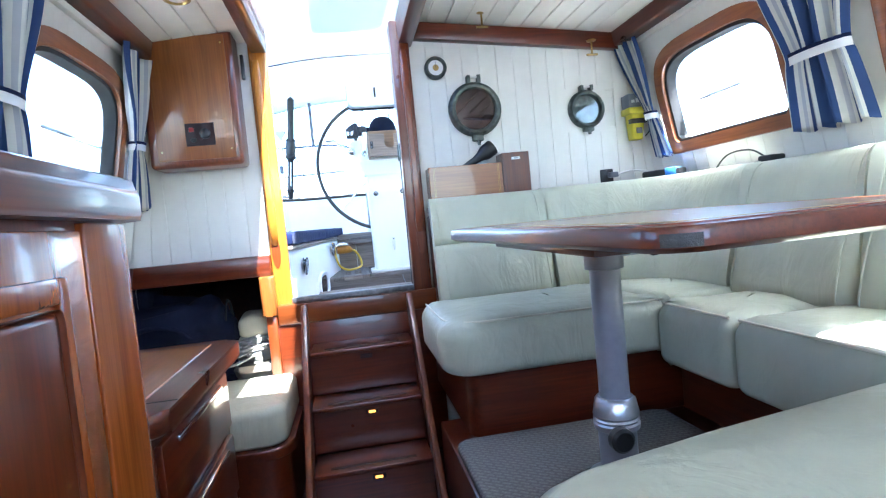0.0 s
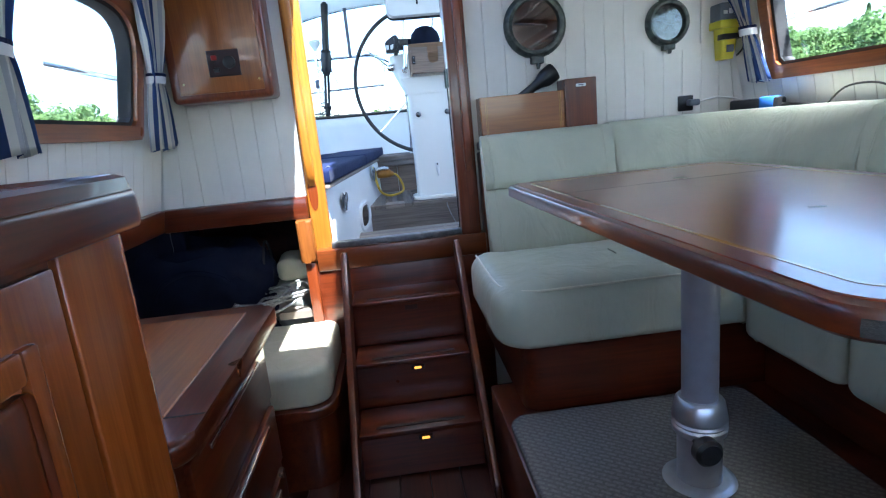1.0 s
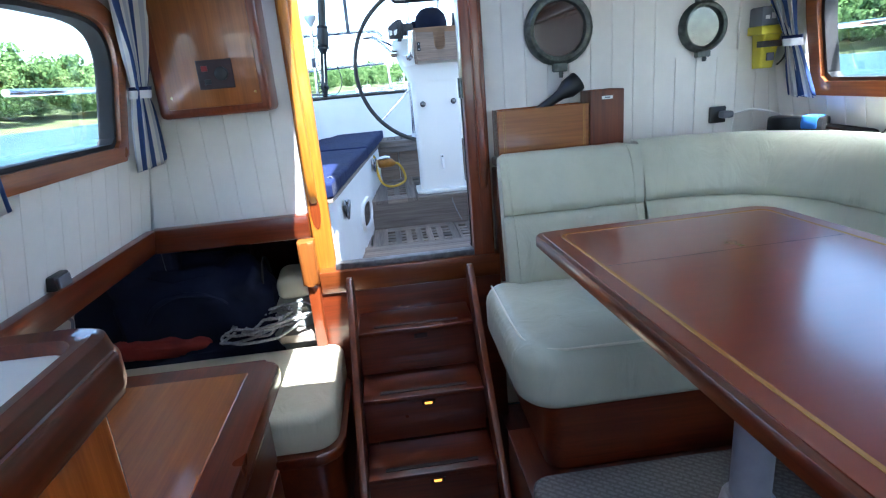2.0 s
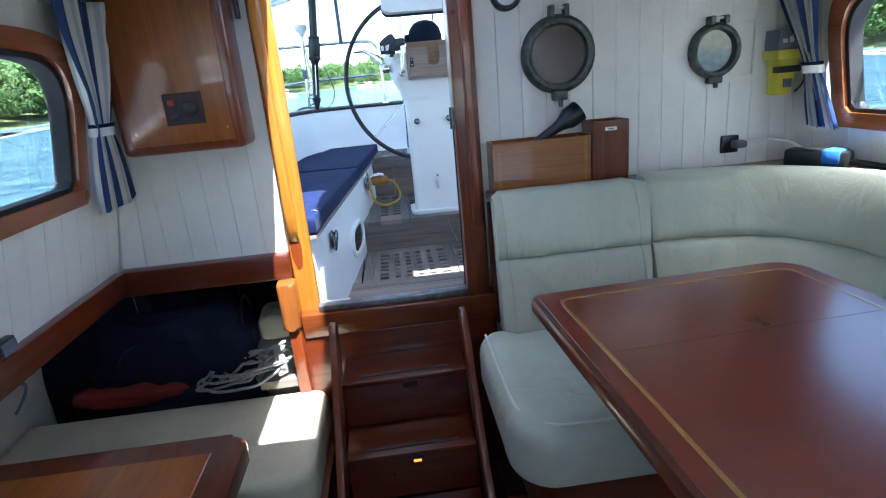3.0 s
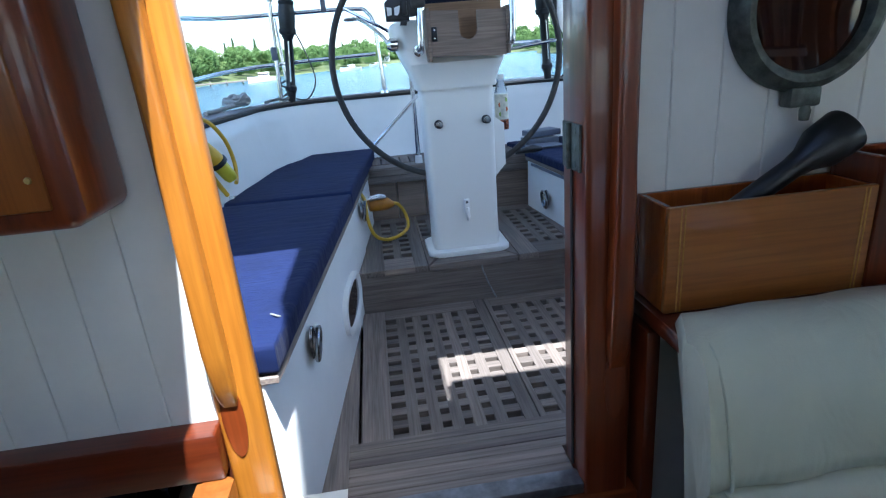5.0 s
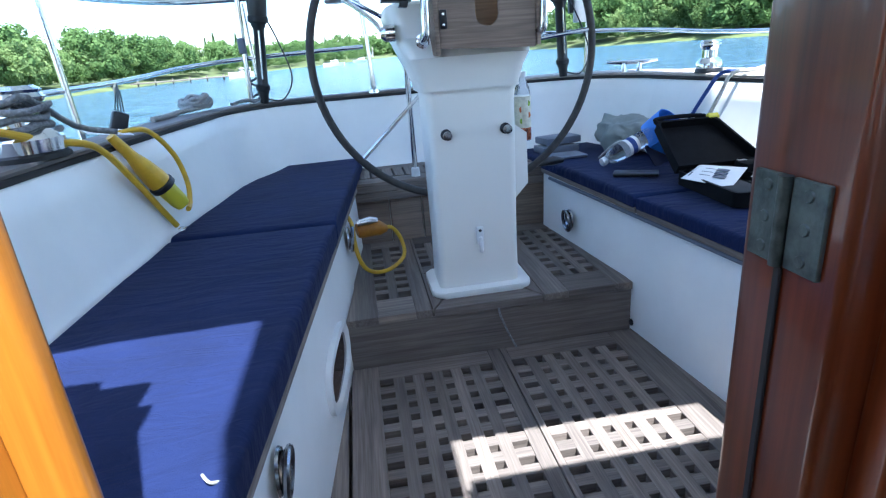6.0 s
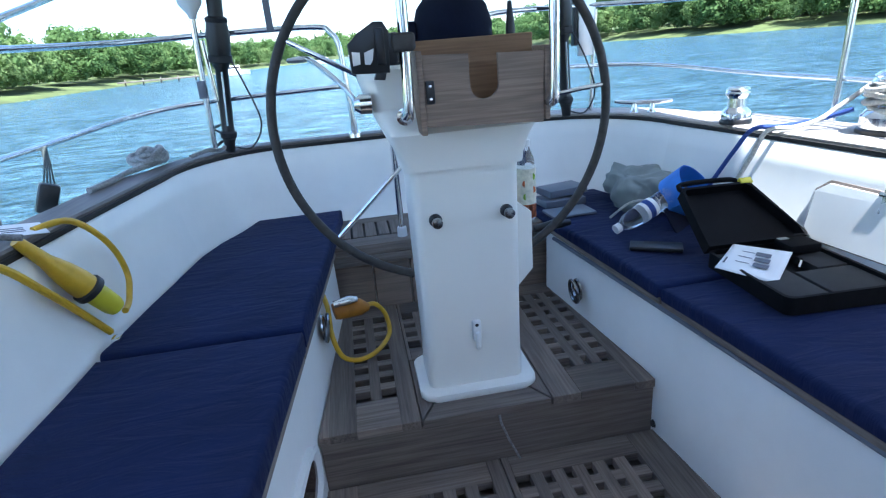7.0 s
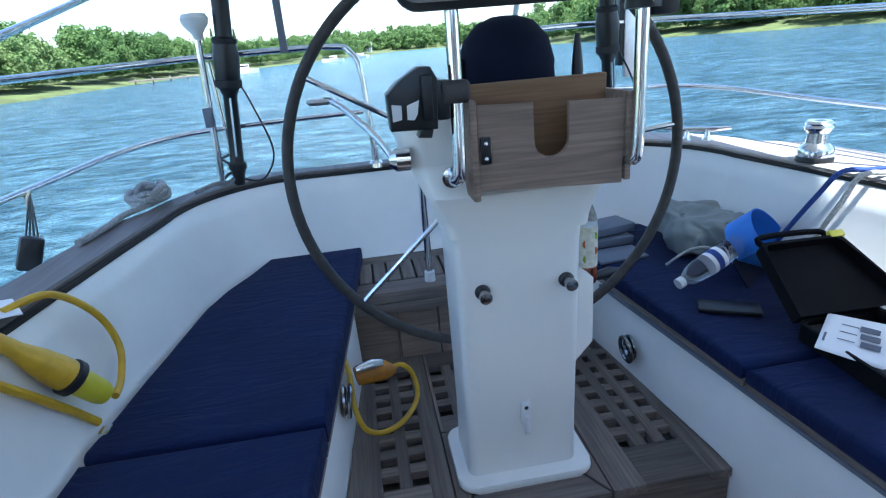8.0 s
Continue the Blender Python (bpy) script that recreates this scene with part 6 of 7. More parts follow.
for s, n in ((-1, "starboard"), (1, "port")):
    rail = empty("pushpit_" + n, (C + s * 1.2, 2.7, DECK + 0.024), "polished stainless stern rail", "stern rail", "stern rails")
    X = lambda h: C + s * h
    tube(rail, [(X(1.42), -0.6, 1.96), (X(1.44), 0.4, 1.97), (X(1.43), 1.4, 1.985), (X(1.37), 2.2, 2.005), (X(1.20), 2.66, 2.02), (X(0.90), 2.80, 2.03), (X(0.45), 2.81, 2.03), (X(0.36), 2.80, 2.0), (X(0.325), 2.79, 1.90), (X(0.31), 2.78, 1.535)])
    tube(rail, [(X(1.42), -0.6, 1.655), (X(1.44), 0.4, 1.66), (X(1.43), 1.4, 1.672), (X(1.37), 2.2, 1.69), (X(1.20), 2.66, 1.73), (X(0.90), 2.80, 1.75), (X(0.34), 2.795, 1.762)], 0.011)
    for h, y in ((1.41, 1.82), (0.92, 2.80), (1.43, 0.55)):
        part("stanchion", sweep([(X(h - 0.02), y, DECK - 0.02), (X(h), y, 2.01 if y > 1 else 1.97)], 0.0125, 12), STEEL, rail)
    part("foot_plate", lathe([(0.032, 0.0), (0.030, 0.018), (0.016, 0.03), (0.016, 0.09)], (X(0.31), 2.78, DECK + 0.02), "z", 18), STEEL, rail)
    # backstay leg with its black tensioner
    foot, top = Vector((X(0.885 if s < 0 else 0.745), 2.735, DECK + 0.02)), Vector((X(0.66 if s < 0 else 0.60), 2.62, 3.6))
    d = (top - foot).normalized()
    stay = empty("backstay_" + n, foot, "black backstay tensioner on a wire", "backstay", "backstay legs")
    P = lambda t: foot + d * t
    part("toggle", sweep([P(0.0), P(0.06)], [0.022, 0.026], 12), BLACK, stay)
    part("tensioner", sweep([P(0.05), P(0.09), P(0.10), P(0.36), P(0.37), P(0.42), P(0.50), P(0.56), P(0.57), P(0.95), P(0.97)], [0.030, 0.030, 0.027, 0.027, 0.034, 0.046, 0.050, 0.042, 0.032, 0.032, 0.014], 14), BLACK, stay)
    for t0, t1, rr in ((0.385, 0.425, 0.050), (0.545, 0.575, 0.046), (0.06, 0.095, 0.036)):
        part("collar", sweep([P(t0), P(t0 + 0.008), P(t1 - 0.008), P(t1)], [rr * 0.8, rr, rr, rr * 0.8], 14), RUBBER, stay)
    part("chrome_rod", sweep([P(0.12) + Vector((0.004, -0.027, 0)), P(0.35) + Vector((0.004, -0.027, 0))], 0.005, 8), STEEL, stay)
    part("wire", sweep([P(0.97), P(2.1)], 0.006, 8), STEEL, stay)
    lead = [P(0.42) + Vector((0.03, 0, 0)), P(0.30) + Vector((0.09, -0.02, 0)), P(0.12) + Vector((0.15, -0.01, 0)), P(0.0) + Vector((0.10, 0.0, 0.01)), P(0.0) + Vector((0.02, 0.0, 0.02))]
    part("lead", sweep(lead, 0.004, 7, smooth_steps=6), BLACK, stay)
    if s < 0:
        part("lashing", sweep([foot + Vector((-0.02 - 0.035 * math.cos(k), 0.0 + 0.03 * math.sin(k * 1.3), 0.03 + 0.012 * k)) for k in range(9)], 0.006, 7, smooth_steps=4), BLACK, stay)
mush = empty("gps_mushroom", (-0.585, 2.70, DECK + 0.02), "white GPS mushroom on a stainless pole", "antenna")
part("pole", sweep([(-0.585, 2.70, DECK), (-0.555, 2.69, 2.11)], 0.013, 12), STEEL, mush)
part("dome", lathe([(0.014, 2.09), (0.020, 2.11), (0.046, 2.145), (0.050, 2.165), (0.042, 2.18), (0.0, 2.185)], (-0.553, 2.69, 0), "z", 24), WHITE_PLASTIC, mush)
part("box", box(-0.592, -0.556, 2.665, 2.69, 1.77, 1.845, 0.006), GREY_PLASTIC, mush)
strap = thing("rail_strap", box(-0.275, -0.245, 2.79, 2.80, 2.02, 2.45, 0.001, 1), GREY_PLASTIC, "grey webbing strap up to the bimini", "strap")
board = empty("outboard_bracket", (1.2, 2.80, 1.9), "grey plate bracket on the stern rail", "bracket")
part("plate", box(1.19, 1.28, 2.79, 2.815, 1.80, 2.14, 0.006), SATIN, board)
part("back", box(1.17, 1.21, 2.80, 2.84, 1.85, 2.16, 0.004), BLACK, board)

# ---- deck hardware ----
def winch(name, x, y, z, r, h, label):
    w = empty(name, (x, y, z), label, "winch", "cockpit winches")
    part("base", lathe([(r * 1.15, 0.0), (r * 1.15, 0.012), (r * 1.05, 0.02)], (x, y, z), "z", 32), BLACK, w)
    part("drum", lathe([(r * 1.08, 0.018), (r * 1.10, h * 0.28), (r * 0.98, h * 0.36), (r * 0.70, h * 0.46), (r * 0.66, h * 0.70), (r * 0.80, h * 0.78)], (x, y, z), "z", 36), STEEL, w)
    part("crown", lathe([(r * 0.84, h * 0.78), (r * 0.90, h * 0.84), (r * 0.82, h * 0.90), (r * 0.86, h * 0.94), (r * 0.70, h), (0.016, h), (0.016, h * 0.9), (0.0, h * 0.9)], (x, y, z), "z", 36), STEEL, w)
    part("self_tailing_arm", box(x - r * 0.9, x - r * 0.2, y - 0.012, y + 0.012, z + h * 0.86, z + h * 0.92, 0.004), STEEL, w)
    return w


TOP = DECK + 0.024
winch("winch", 1.512, 2.02, TOP, 0.050, 0.135, "small polished chrome winch on the coaming")
winch("winch", 1.74, 1.56, TOP, 0.095, 0.19, "large polished chrome sheet winch wrapped with rope")
winch("winch", -0.915, 1.24, TOP, 0.090, 0.18, "large polished chrome sheet winch wrapped with rope")


def turns(x, y, z, r, n, pitch, mat, label, tail):
    pts = [(x + (r + 0.014 * math.sin(k * 0.9)) * math.cos(k * 0.5), y + (r + 0.010 * math.cos(k * 0.7)) * math.sin(k * 0.5), z + pitch * k * 0.5 / 6.283 + 0.005 * math.sin(k * 1.7)) for k in range(int(n * 12.6))]
    thing("sheet_rope", sweep(pts + tail, 0.0085, 8, smooth_steps=3), mat, label, "rope", "cockpit ropes", smooth=80.0)


turns(1.74, 1.56, TOP + 0.065, 0.090, 4.3, 0.022, ROPE_WHITE, "white rope wound on the port sheet winch", [(1.66, 1.70, TOP + 0.08), (1.60, 1.72, TOP + 0.035), (1.53, 1.745, TOP + 0.014), (1.455, 1.775, TOP + 0.006), (1.42, 1.79, 1.455), (1.385, 1.83, 1.33), (1.36, 1.87, 1.20)])
turns(-0.915, 1.24, TOP + 0.060, 0.082, 4.0, 0.022, ROPE_GREY, "grey rope wound on the starboard sheet winch", [(-0.85, 1.40, TOP + 0.06), (-0.76, 1.44, TOP + 0.03)])
thing("blue_sheet", sweep([(1.67, 1.66, TOP + 0.07), (1.60, 1.74, TOP + 0.03), (1.52, 1.80, TOP + 0.012), (1.45, 1.84, TOP + 0.004), (1.41, 1.87, 1.46), (1.37, 1.93, 1.33), (1.335, 1.98, 1.21)], 0.008, 8, smooth_steps=5), ROPE_BLUE, "blue flecked sheet hanging over the coaming", "rope", "cockpit ropes")
cl = empty("cleat", (1.42, 2.56, TOP), "polished horn cleat on the quarter", "cleat")
part("horns", moved(sweep([(-0.13, 0, 0.052), (-0.06, 0, 0.046), (0.06, 0, 0.046), (0.13, 0, 0.052)], [0.007, 0.011, 0.011, 0.007], 10), Matrix.Translation((1.42, 2.56, TOP)) @ pose(0, 0, 0, 0, 0, -35)), STEEL, cl)
for q in (-0.04, 0.04):
    part("leg", moved(lathe([(0.020, 0.0), (0.013, 0.012), (0.012, 0.046)], (q, 0, 0), "z", 14), Matrix.Translation((1.42, 2.56, TOP)) @ pose(0, 0, 0, 0, 0, -35)), STEEL, cl)
random.seed(9)
knot = [(-0.80 + 0.06 * math.cos(k * 0.8) + random.uniform(-0.012, 0.012), 2.50 + 0.075 * math.sin(k * 0.8) + random.uniform(-0.012, 0.012), TOP + 0.025 + 0.0045 * (k % 9) + 0.012 * math.sin(k * 1.9)) for k in range(42)]
thing("mooring_rope", sweep([(-0.86, 2.05, TOP + 0.012), (-0.84, 2.2, TOP + 0.012), (-0.83, 2.35, TOP + 0.014)] + knot, 0.011, 8, smooth_steps=4), ROPE_OLD, "hitched white mooring rope on the cap rail", "rope", "cockpit ropes", smooth=80.0)
thing("quarter_chain", sweep([(-0.66, 2.58, TOP + 0.012), (-0.60, 2.66, TOP + 0.022), (-0.56, 2.70, TOP + 0.012), (-0.53, 2.73, TOP + 0.03)], 0.009, 8, smooth_steps=4), ROPE_GREY, "grey lashing by the backstay foot", "rope", "cockpit ropes")
blk = empty("rail_block", (-1.0, 2.05, 1.6), "black block lashed to the stern rail", "block")
part("cheek", moved(box(-0.030, 0.030, -0.020, 0.020, -0.055, 0.045, 0.010, 2), Matrix.Translation((-0.975, 2.02, 1.54)) @ pose(0, 0, 0, 0, 22, 30)), BLACK, blk)
for k in range(4):
    part("lashing", sweep([(-1.02 + 0.006 * k, 2.16, 1.69), (-1.0 + 0.01 * k, 2.12 - 0.01 * k, 1.645), (-0.99 + 0.012 * k, 2.04, 1.57)], 0.0028, 6, smooth_steps=3), DARK_CORD, blk)

# shore power leads
lead = empty("shore_power_lead", (-0.77, 1.45, 1.4), "yellow shore power cable with a plug over the coaming", "cable", "yellow power cables")
part("cable", sweep([(-1.02, 0.86, 1.66), (-0.93, 1.02, 1.64), (-0.84, 1.22, 1.57), (-0.785, 1.34, 1.53), (-0.755, 1.45, 1.41), (-0.735, 1.55, 1.29), (-0.715, 1.60, 1.215)], 0.010, 10, smooth_steps=6), YELLOW, lead)
part("loop", sweep([(-0.80, 1.56, 1.545), (-0.755, 1.66, 1.535), (-0.715, 1.74, 1.44), (-0.70, 1.77, 1.33), (-0.69, 1.71, 1.265), (-0.675, 1.63, 1.262)], 0.009, 10, smooth_steps=6), YELLOW, lead)
A, B = Vector((-0.795, 1.47, 1.545)), Vector((-0.675, 1.61, 1.272))
part("plug_body", sweep([A.lerp(B, t) for t in (0.0, 0.12, 0.25, 0.40, 0.55, 0.62)], [0.014, 0.017, 0.019, 0.030, 0.036, 0.036], 18), YELLOW, lead)
part("lock_ring", sweep([A.lerp(B, t) for t in (0.62, 0.63, 0.68, 0.69)], [0.034, 0.042, 0.042, 0.034], 18), BLACK, lead)
part("socket_end", sweep([A.lerp(B, t) for t in (0.69, 0.72, 0.90, 0.95)], [0.030, 0.031, 0.029, 0.024], 18), YELLOW_SOFT, lead)
tagp = part("cable_tag", moved(box(-0.065, 0.065, -0.042, 0.042, -0.001, 0.001), Matrix.Translation((-0.835, 1.55, 1.553)) @ pose(0, 0, 0, 10, 10, 40)), PAPER, lead, "white paper tag")
for k in range(3):
    part("bar", moved(box(-0.03, 0.02, -0.018 + 0.013 * k, -0.013 + 0.013 * k, 0.001, 0.0016), Matrix.Translation((-0.835, 1.55, 1.553)) @ pose(0, 0, 0, 10, 10, 40)), INK, tagp)
thing("cushion_snap", box(-0.70, -0.675, 1.55, 1.585, 1.19, 1.215, 0.004), STEEL, "chrome snap at the cushion edge", "snap")
lead2 = empty("yellow_adapter", (-0.1, 1.9, 1.0), "yellow power adapter hanging on its short cable", "cable", "yellow power cables")
part("cable", sweep([(-0.150, 1.97, 1.07), (-0.135, 1.90, 1.05), (-0.130, 1.84, 0.97), (-0.105, 1.835, 0.885), (-0.05, 1.86, 0.845), (0.02, 1.91, 0.842), (0.075, 2.0, 0.86), (0.07, 2.05, 0.92), (0.035, 2.02, 0.985), (-0.005, 1.98, 1.003)], 0.009, 10, smooth_steps=6), YELLOW, lead2)
part("adapter_body", sweep([(-0.12, 1.95, 1.01), (-0.10, 1.955, 1.012), (-0.02, 1.965, 1.008), (0.01, 1.97, 1.0)], [0.030, 0.036, 0.032, 0.014], 18), AMBER_RUBBER, lead2)
part("latch", sweep([(-0.115, 1.925, 1.05), (-0.06, 1.935, 1.055), (-0.03, 1.945, 1.05)], [0.014, 0.018, 0.012], 12), STEEL, lead2)
thing("cushion_tie", sweep([(-0.325, 0.31, 1.193), (-0.308, 0.285, 1.199), (-0.296, 0.30, 1.182), (-0.292, 0.29, 1.155)], 0.0024, 7, smooth_steps=5), GREY_CANVAS, "frayed canvas tie on the cushion corner", "tie")

# ---- gear on the port bench ----
BZ = 1.168
case = empty("equipment_case", (1.25, 1.45, BZ), "open black equipment case with a yellow catch", "case")
km = Matrix.Translation((1.262, 1.36, BZ)) @ pose(0, 0, 0, 0, 0, -3)


def dish(outer, inset, z0, z1, floor):
    """A shallow moulded shell with a rim."""
    cx, cy = sum(p[0] for p in outer) / len(outer), sum(p[1] for p in outer) / len(outer)
    inner = [(x - math.copysign(inset, x - cx), y - math.copysign(inset, y - cy)) for x, y in outer]
    return loft([[(x, y, z0) for x, y in outer], [(x, y, z1) for x, y in outer], [(x, y, z1) for x, y in inner], [(x, y, floor) for x, y in inner]])


part("tray", moved(dish(rounded(-0.168, 0.168, -0.19, 0.185, 0.025), 0.010, 0.0, 0.050, 0.012), km), CASE, case)
for q in ((-0.157, -0.03, -0.178, 0.17), (-0.02, 0.157, -0.178, -0.02), (0.06, 0.157, -0.01, 0.17)):
    part("foam", moved(box(*q, 0.013, 0.040, 0.004), km), RUBBER, case)
part("device", moved(box(0.045, 0.150, 0.085, 0.165, 0.042, 0.072, 0.006), km), CASE, case)
part("device_badge", moved(box(0.052, 0.085, 0.145, 0.162, 0.0725, 0.0735), km), SATIN, case)
part("clip", moved(sweep([(0.0, -0.01, 0.045), (0.03, 0.02, 0.05), (0.05, 0.045, 0.045)], 0.004, 8), km), STEEL, case)
lm = km @ Matrix.Translation((0, 0.188, 0.045)) @ Matrix.Rotation(radians(37), 4, "X")
lid = part("lid", moved(dish([(-0.168, 0.0), (0.168, 0.0), (0.165, 0.03), (0.085, 0.225), (0.07, 0.24), (-0.16, 0.24), (-0.168, 0.23)], 0.009, -0.014, 0.030, -0.006), lm), CASE, case)
part("handle", moved(sweep([(-0.155, 0.236, 0.012), (-0.148, 0.268, 0.012), (0.03, 0.268, 0.012), (0.045, 0.240, 0.012)], 0.009, 8, smooth_steps=4), lm), CASE, lid)
part("catch", moved(box(0.045, 0.092, 0.232, 0.256, -0.012, 0.034, 0.005), lm), YELLOW_SOFT, lid)
sheet = empty("leaflet", (1.17, 1.42, 1.215), "white printed leaflet lying on the open case", "leaflet")
sm = Matrix.Translation((1.165, 1.415, 1.222)) @ pose(0, 0, 0, 6, 3, -50)
m = bmesh.new()
bmesh.ops.create_grid(m, x_segments=10, y_segments=10, size=0.5)
for v in m.verts:
    v.co = Vector((v.co.x * 0.165, v.co.y * 0.195, 0.010 * (2 * v.co.x * v.co.y + v.co.y * v.co.y)))
page = part("page", moved(m, sm), PAPER, sheet, smooth=70.0)
page.modifiers.new("thickness", "SOLIDIFY").thickness = 0.0006
for k in range(3):
    part("picture", moved(box(-0.005 + 0.004 * k, 0.036 + 0.004 * k, 0.036 - 0.036 * k, 0.060 - 0.036 * k, 0.0035, 0.0045), sm), INK, sheet)
    part("picture_line", moved(box(-0.045, -0.008, 0.047 - 0.036 * k, 0.050 - 0.036 * k, 0.0035, 0.0043), sm), INK, sheet)
part("bar", moved(box(-0.074, -0.069, -0.05, -0.01, 0.0035, 0.0042), sm), INK, sheet)
wb = empty("water_bottle", (1.0, 1.86, BZ + 0.04), "clear plastic water bottle lying on the cushion", "bottle")
wm = Matrix.Translation((0.975, 1.895, BZ + 0.040)) @ Vector((-0.92, -0.22, -0.32)).to_track_quat("Z", "Y").to_matrix().to_4x4() @ Matrix.Scale(1.18, 4)
part("bottle", moved(lathe([(0.0, -0.225), (0.028, -0.222), (0.032, -0.195), (0.0305, -0.19), (0.032, -0.175), (0.0305, -0.16), (0.032, -0.145), (0.032, -0.085), (0.0305, -0.075), (0.032, -0.065), (0.026, -0.03), (0.0135, -0.008), (0.0135, 0.0)], sides=24), wm), BOTTLE, wb)
part("label_band", moved(lathe([(0.0326, -0.142), (0.0326, -0.095)], sides=24), wm), PAPER, wb)
part("label_stripe", moved(lathe([(0.0328, -0.128), (0.0328, -0.108)], sides=24), wm), ROPE_BLUE, wb)
part("cap", moved(lathe([(0.0155, -0.004), (0.0155, 0.014), (0.0, 0.015)], sides=18), wm), WHITE_PLASTIC, wb)
vis = empty("sun_visor", (1.15, 1.93, BZ), "bright blue sun visor with a dark peak", "visor")
ring = []
for k in range(21):
    a = radians(-40 + 260 * k / 20)
    ring.append((0.085 * math.cos(a), 0.075 * math.sin(a)))
vm = Matrix.Translation((1.30, 1.985, BZ + 0.10)) @ pose(0, 0, 0, 48, 24, 20) @ Matrix.Scale(1.32, 4)
m = loft([[(x, y, -0.03) for x, y in ring], [(x * 1.06, y * 1.06, 0.045) for x, y in ring], [(x * 1.02, y * 1.02, 0.045) for x, y in ring], [(x * 0.96, y * 0.96, -0.03) for x, y in ring]], cap=False)
part("band", moved(m, vm), BLUE_CLOTH, vis)
part("peak", moved(prism([(0.09 * math.cos(a) * 1.0, -0.04 + 0.13 * math.sin(a)) for a in (math.pi + math.pi * k / 14 for k in range(15))], -0.034, -0.030), vm), NAVY_DARK, vis)
wal = thing("wallet", moved(box(-0.088, 0.088, -0.036, 0.036, 0.0, 0.016, 0.005), Matrix.Translation((1.04, 1.742, BZ)) @ pose(0, 0, 0, 0, 0, -29)), BLACK, "black wallet lying on the cushion", "wallet")
heap("canvas_cover", 1.13, 1.40, 2.06, 2.44, BZ - 0.003, 1.335, COVER_CLOTH, "crumpled grey canvas cover heaped on the bench", "canvas cover", 11, 0.02, 0.045)
thing("loose_cord", sweep([(1.04, 2.10, 1.18), (1.10, 2.05, 1.25), (1.17, 2.03, 1.25), (1.25, 2.02, 1.19)], 0.005, 7, smooth_steps=5), ROPE_WHITE, "pale cord trailing from the canvas cover", "cord")
for x, y, z, a in ((0.95, 2.43, BZ, 5), (0.97, 2.46, BZ + 0.041, 12), (0.93, 2.27, BZ, 3)):
    b = thing("grey_box", moved(box(-0.10, 0.10, -0.065, 0.065, 0.0, 0.034 if y > 2.35 else 0.012, 0.004), Matrix.Translation((x, y, z)) @ pose(0, 0, 0, 0, 0, a)), GREY_PLASTIC, "small grey box on the bench cushion", "box", "grey boxes")
thing("black_fender_handle", sweep([(0.70, 2.06, 1.19), (0.80, 2.06, 1.20), (0.85, 2.07, 1.195)], [0.012, 0.022, 0.012], 12), BLACK, "black grip lying on the cushion", "grip")

# coaming locker with its hinge
lock = empty("coaming_locker", (1.50, 1.25, 1.35), "white locker lid in the coaming with a chrome hinge", "locker")


def on_coaming(y, z, d):
    t = (z - 1.22) / 0.2
    return (C + coam(y) - 0.05 + 0.038 * t - d, y, z)


pts = [(0.55, 1.22), (1.52, 1.22), (1.56, 1.25), (1.56, 1.37), (1.52, 1.40), (0.55, 1.40)]
gap = [(0.54, 1.214), (1.525, 1.214), (1.567, 1.246), (1.567, 1.374), (1.525, 1.409), (0.54, 1.409)]
part("seal", loft([[on_coaming(y, z, -0.004) for y, z in gap], [on_coaming(y, z, 0.002) for y, z in gap]]), TEAK_Y, lock)
part("lid", loft([[on_coaming(y, z, 0.001) for y, z in pts], [on_coaming(y, z, 0.009) for y, z in pts]]), GELCOAT, lock)
for y in (1.33, 0.75):
    part("hinge", loft([[on_coaming(y + q, z, 0.009) for q, z in ((-0.02, 1.345), (0.02, 1.345), (0.02, 1.455), (-0.02, 1.455))], [on_coaming(y + q, z, 0.014) for q, z in ((-0.018, 1.35), (0.018, 1.35), (0.018, 1.45), (-0.018, 1.45))]]), STEEL, lock)
    part("hinge_knuckle", sweep([on_coaming(y - 0.025, 1.405, 0.016), on_coaming(y + 0.025, 1.405, 0.016)], 0.007, 10), STEEL, lock)

# bimini over the cockpit, and an unseen boom with its covered sail
bim = empty("bimini", (C, 1.6, 2.6), "pale canvas bimini on stainless hoops", "bimini")
rows, low = [], []
for k in range(17):
    u = -1 + 2 * k / 16
    z = 2.56 - 0.16 * abs(u) ** 2.6
    rows.append([(C + 1.245 * u, y, z + 0.05 * math.sin(math.pi * (y - 0.33) / 2.9)) for y in (0.27, 0.8, 1.3, 1.8, 2.3, 2.8, 3.2)])
ob = part("canopy", loft(rows, closed=False), BIMINI, bim)
sol = ob.modifiers.new("thickness", "SOLIDIFY")
sol.thickness = 0.004
for y in (0.30, 1.75, 3.15):
    part("hoop", sweep([(C - 1.38, 1.6, 1.96)] + [(C + 1.225 * (-1 + 2 * k / 12), y, 2.535 - 0.16 * abs(-1 + 2 * k / 12) ** 2.6 + 0.045 * math.sin(math.pi * (y - 0.33) / 2.9)) for k in range(13)] + [(C + 1.38, 1.6, 1.96)], 0.012, 10), STEEL, bim)
# sun blocker out of view, its outline fitted to the edges of the sun patches
boom = empty("boom", (0.25, -1.0, 3.2), "unseen boom and sail cover, added to shade the hatch and cockpit", "boom")
part("spar", sweep([(0.18, -4.5, 3.15), (0.18, 1.0, 3.15)], 0.07, 16), SATIN, boom)
part("sail_cover_blocker", loft([[(x + 0.25 * math.cos(a), y, 3.30 + 0.20 * math.sin(a)) for a in (2 * math.pi * k / 20 for k in range(20))] for x, y in ((0.31, -4.4), (0.31, -0.75), (0.24, -0.4), (0.24, 0.6), (0.24, 0.95))]), BIMINI, boom)

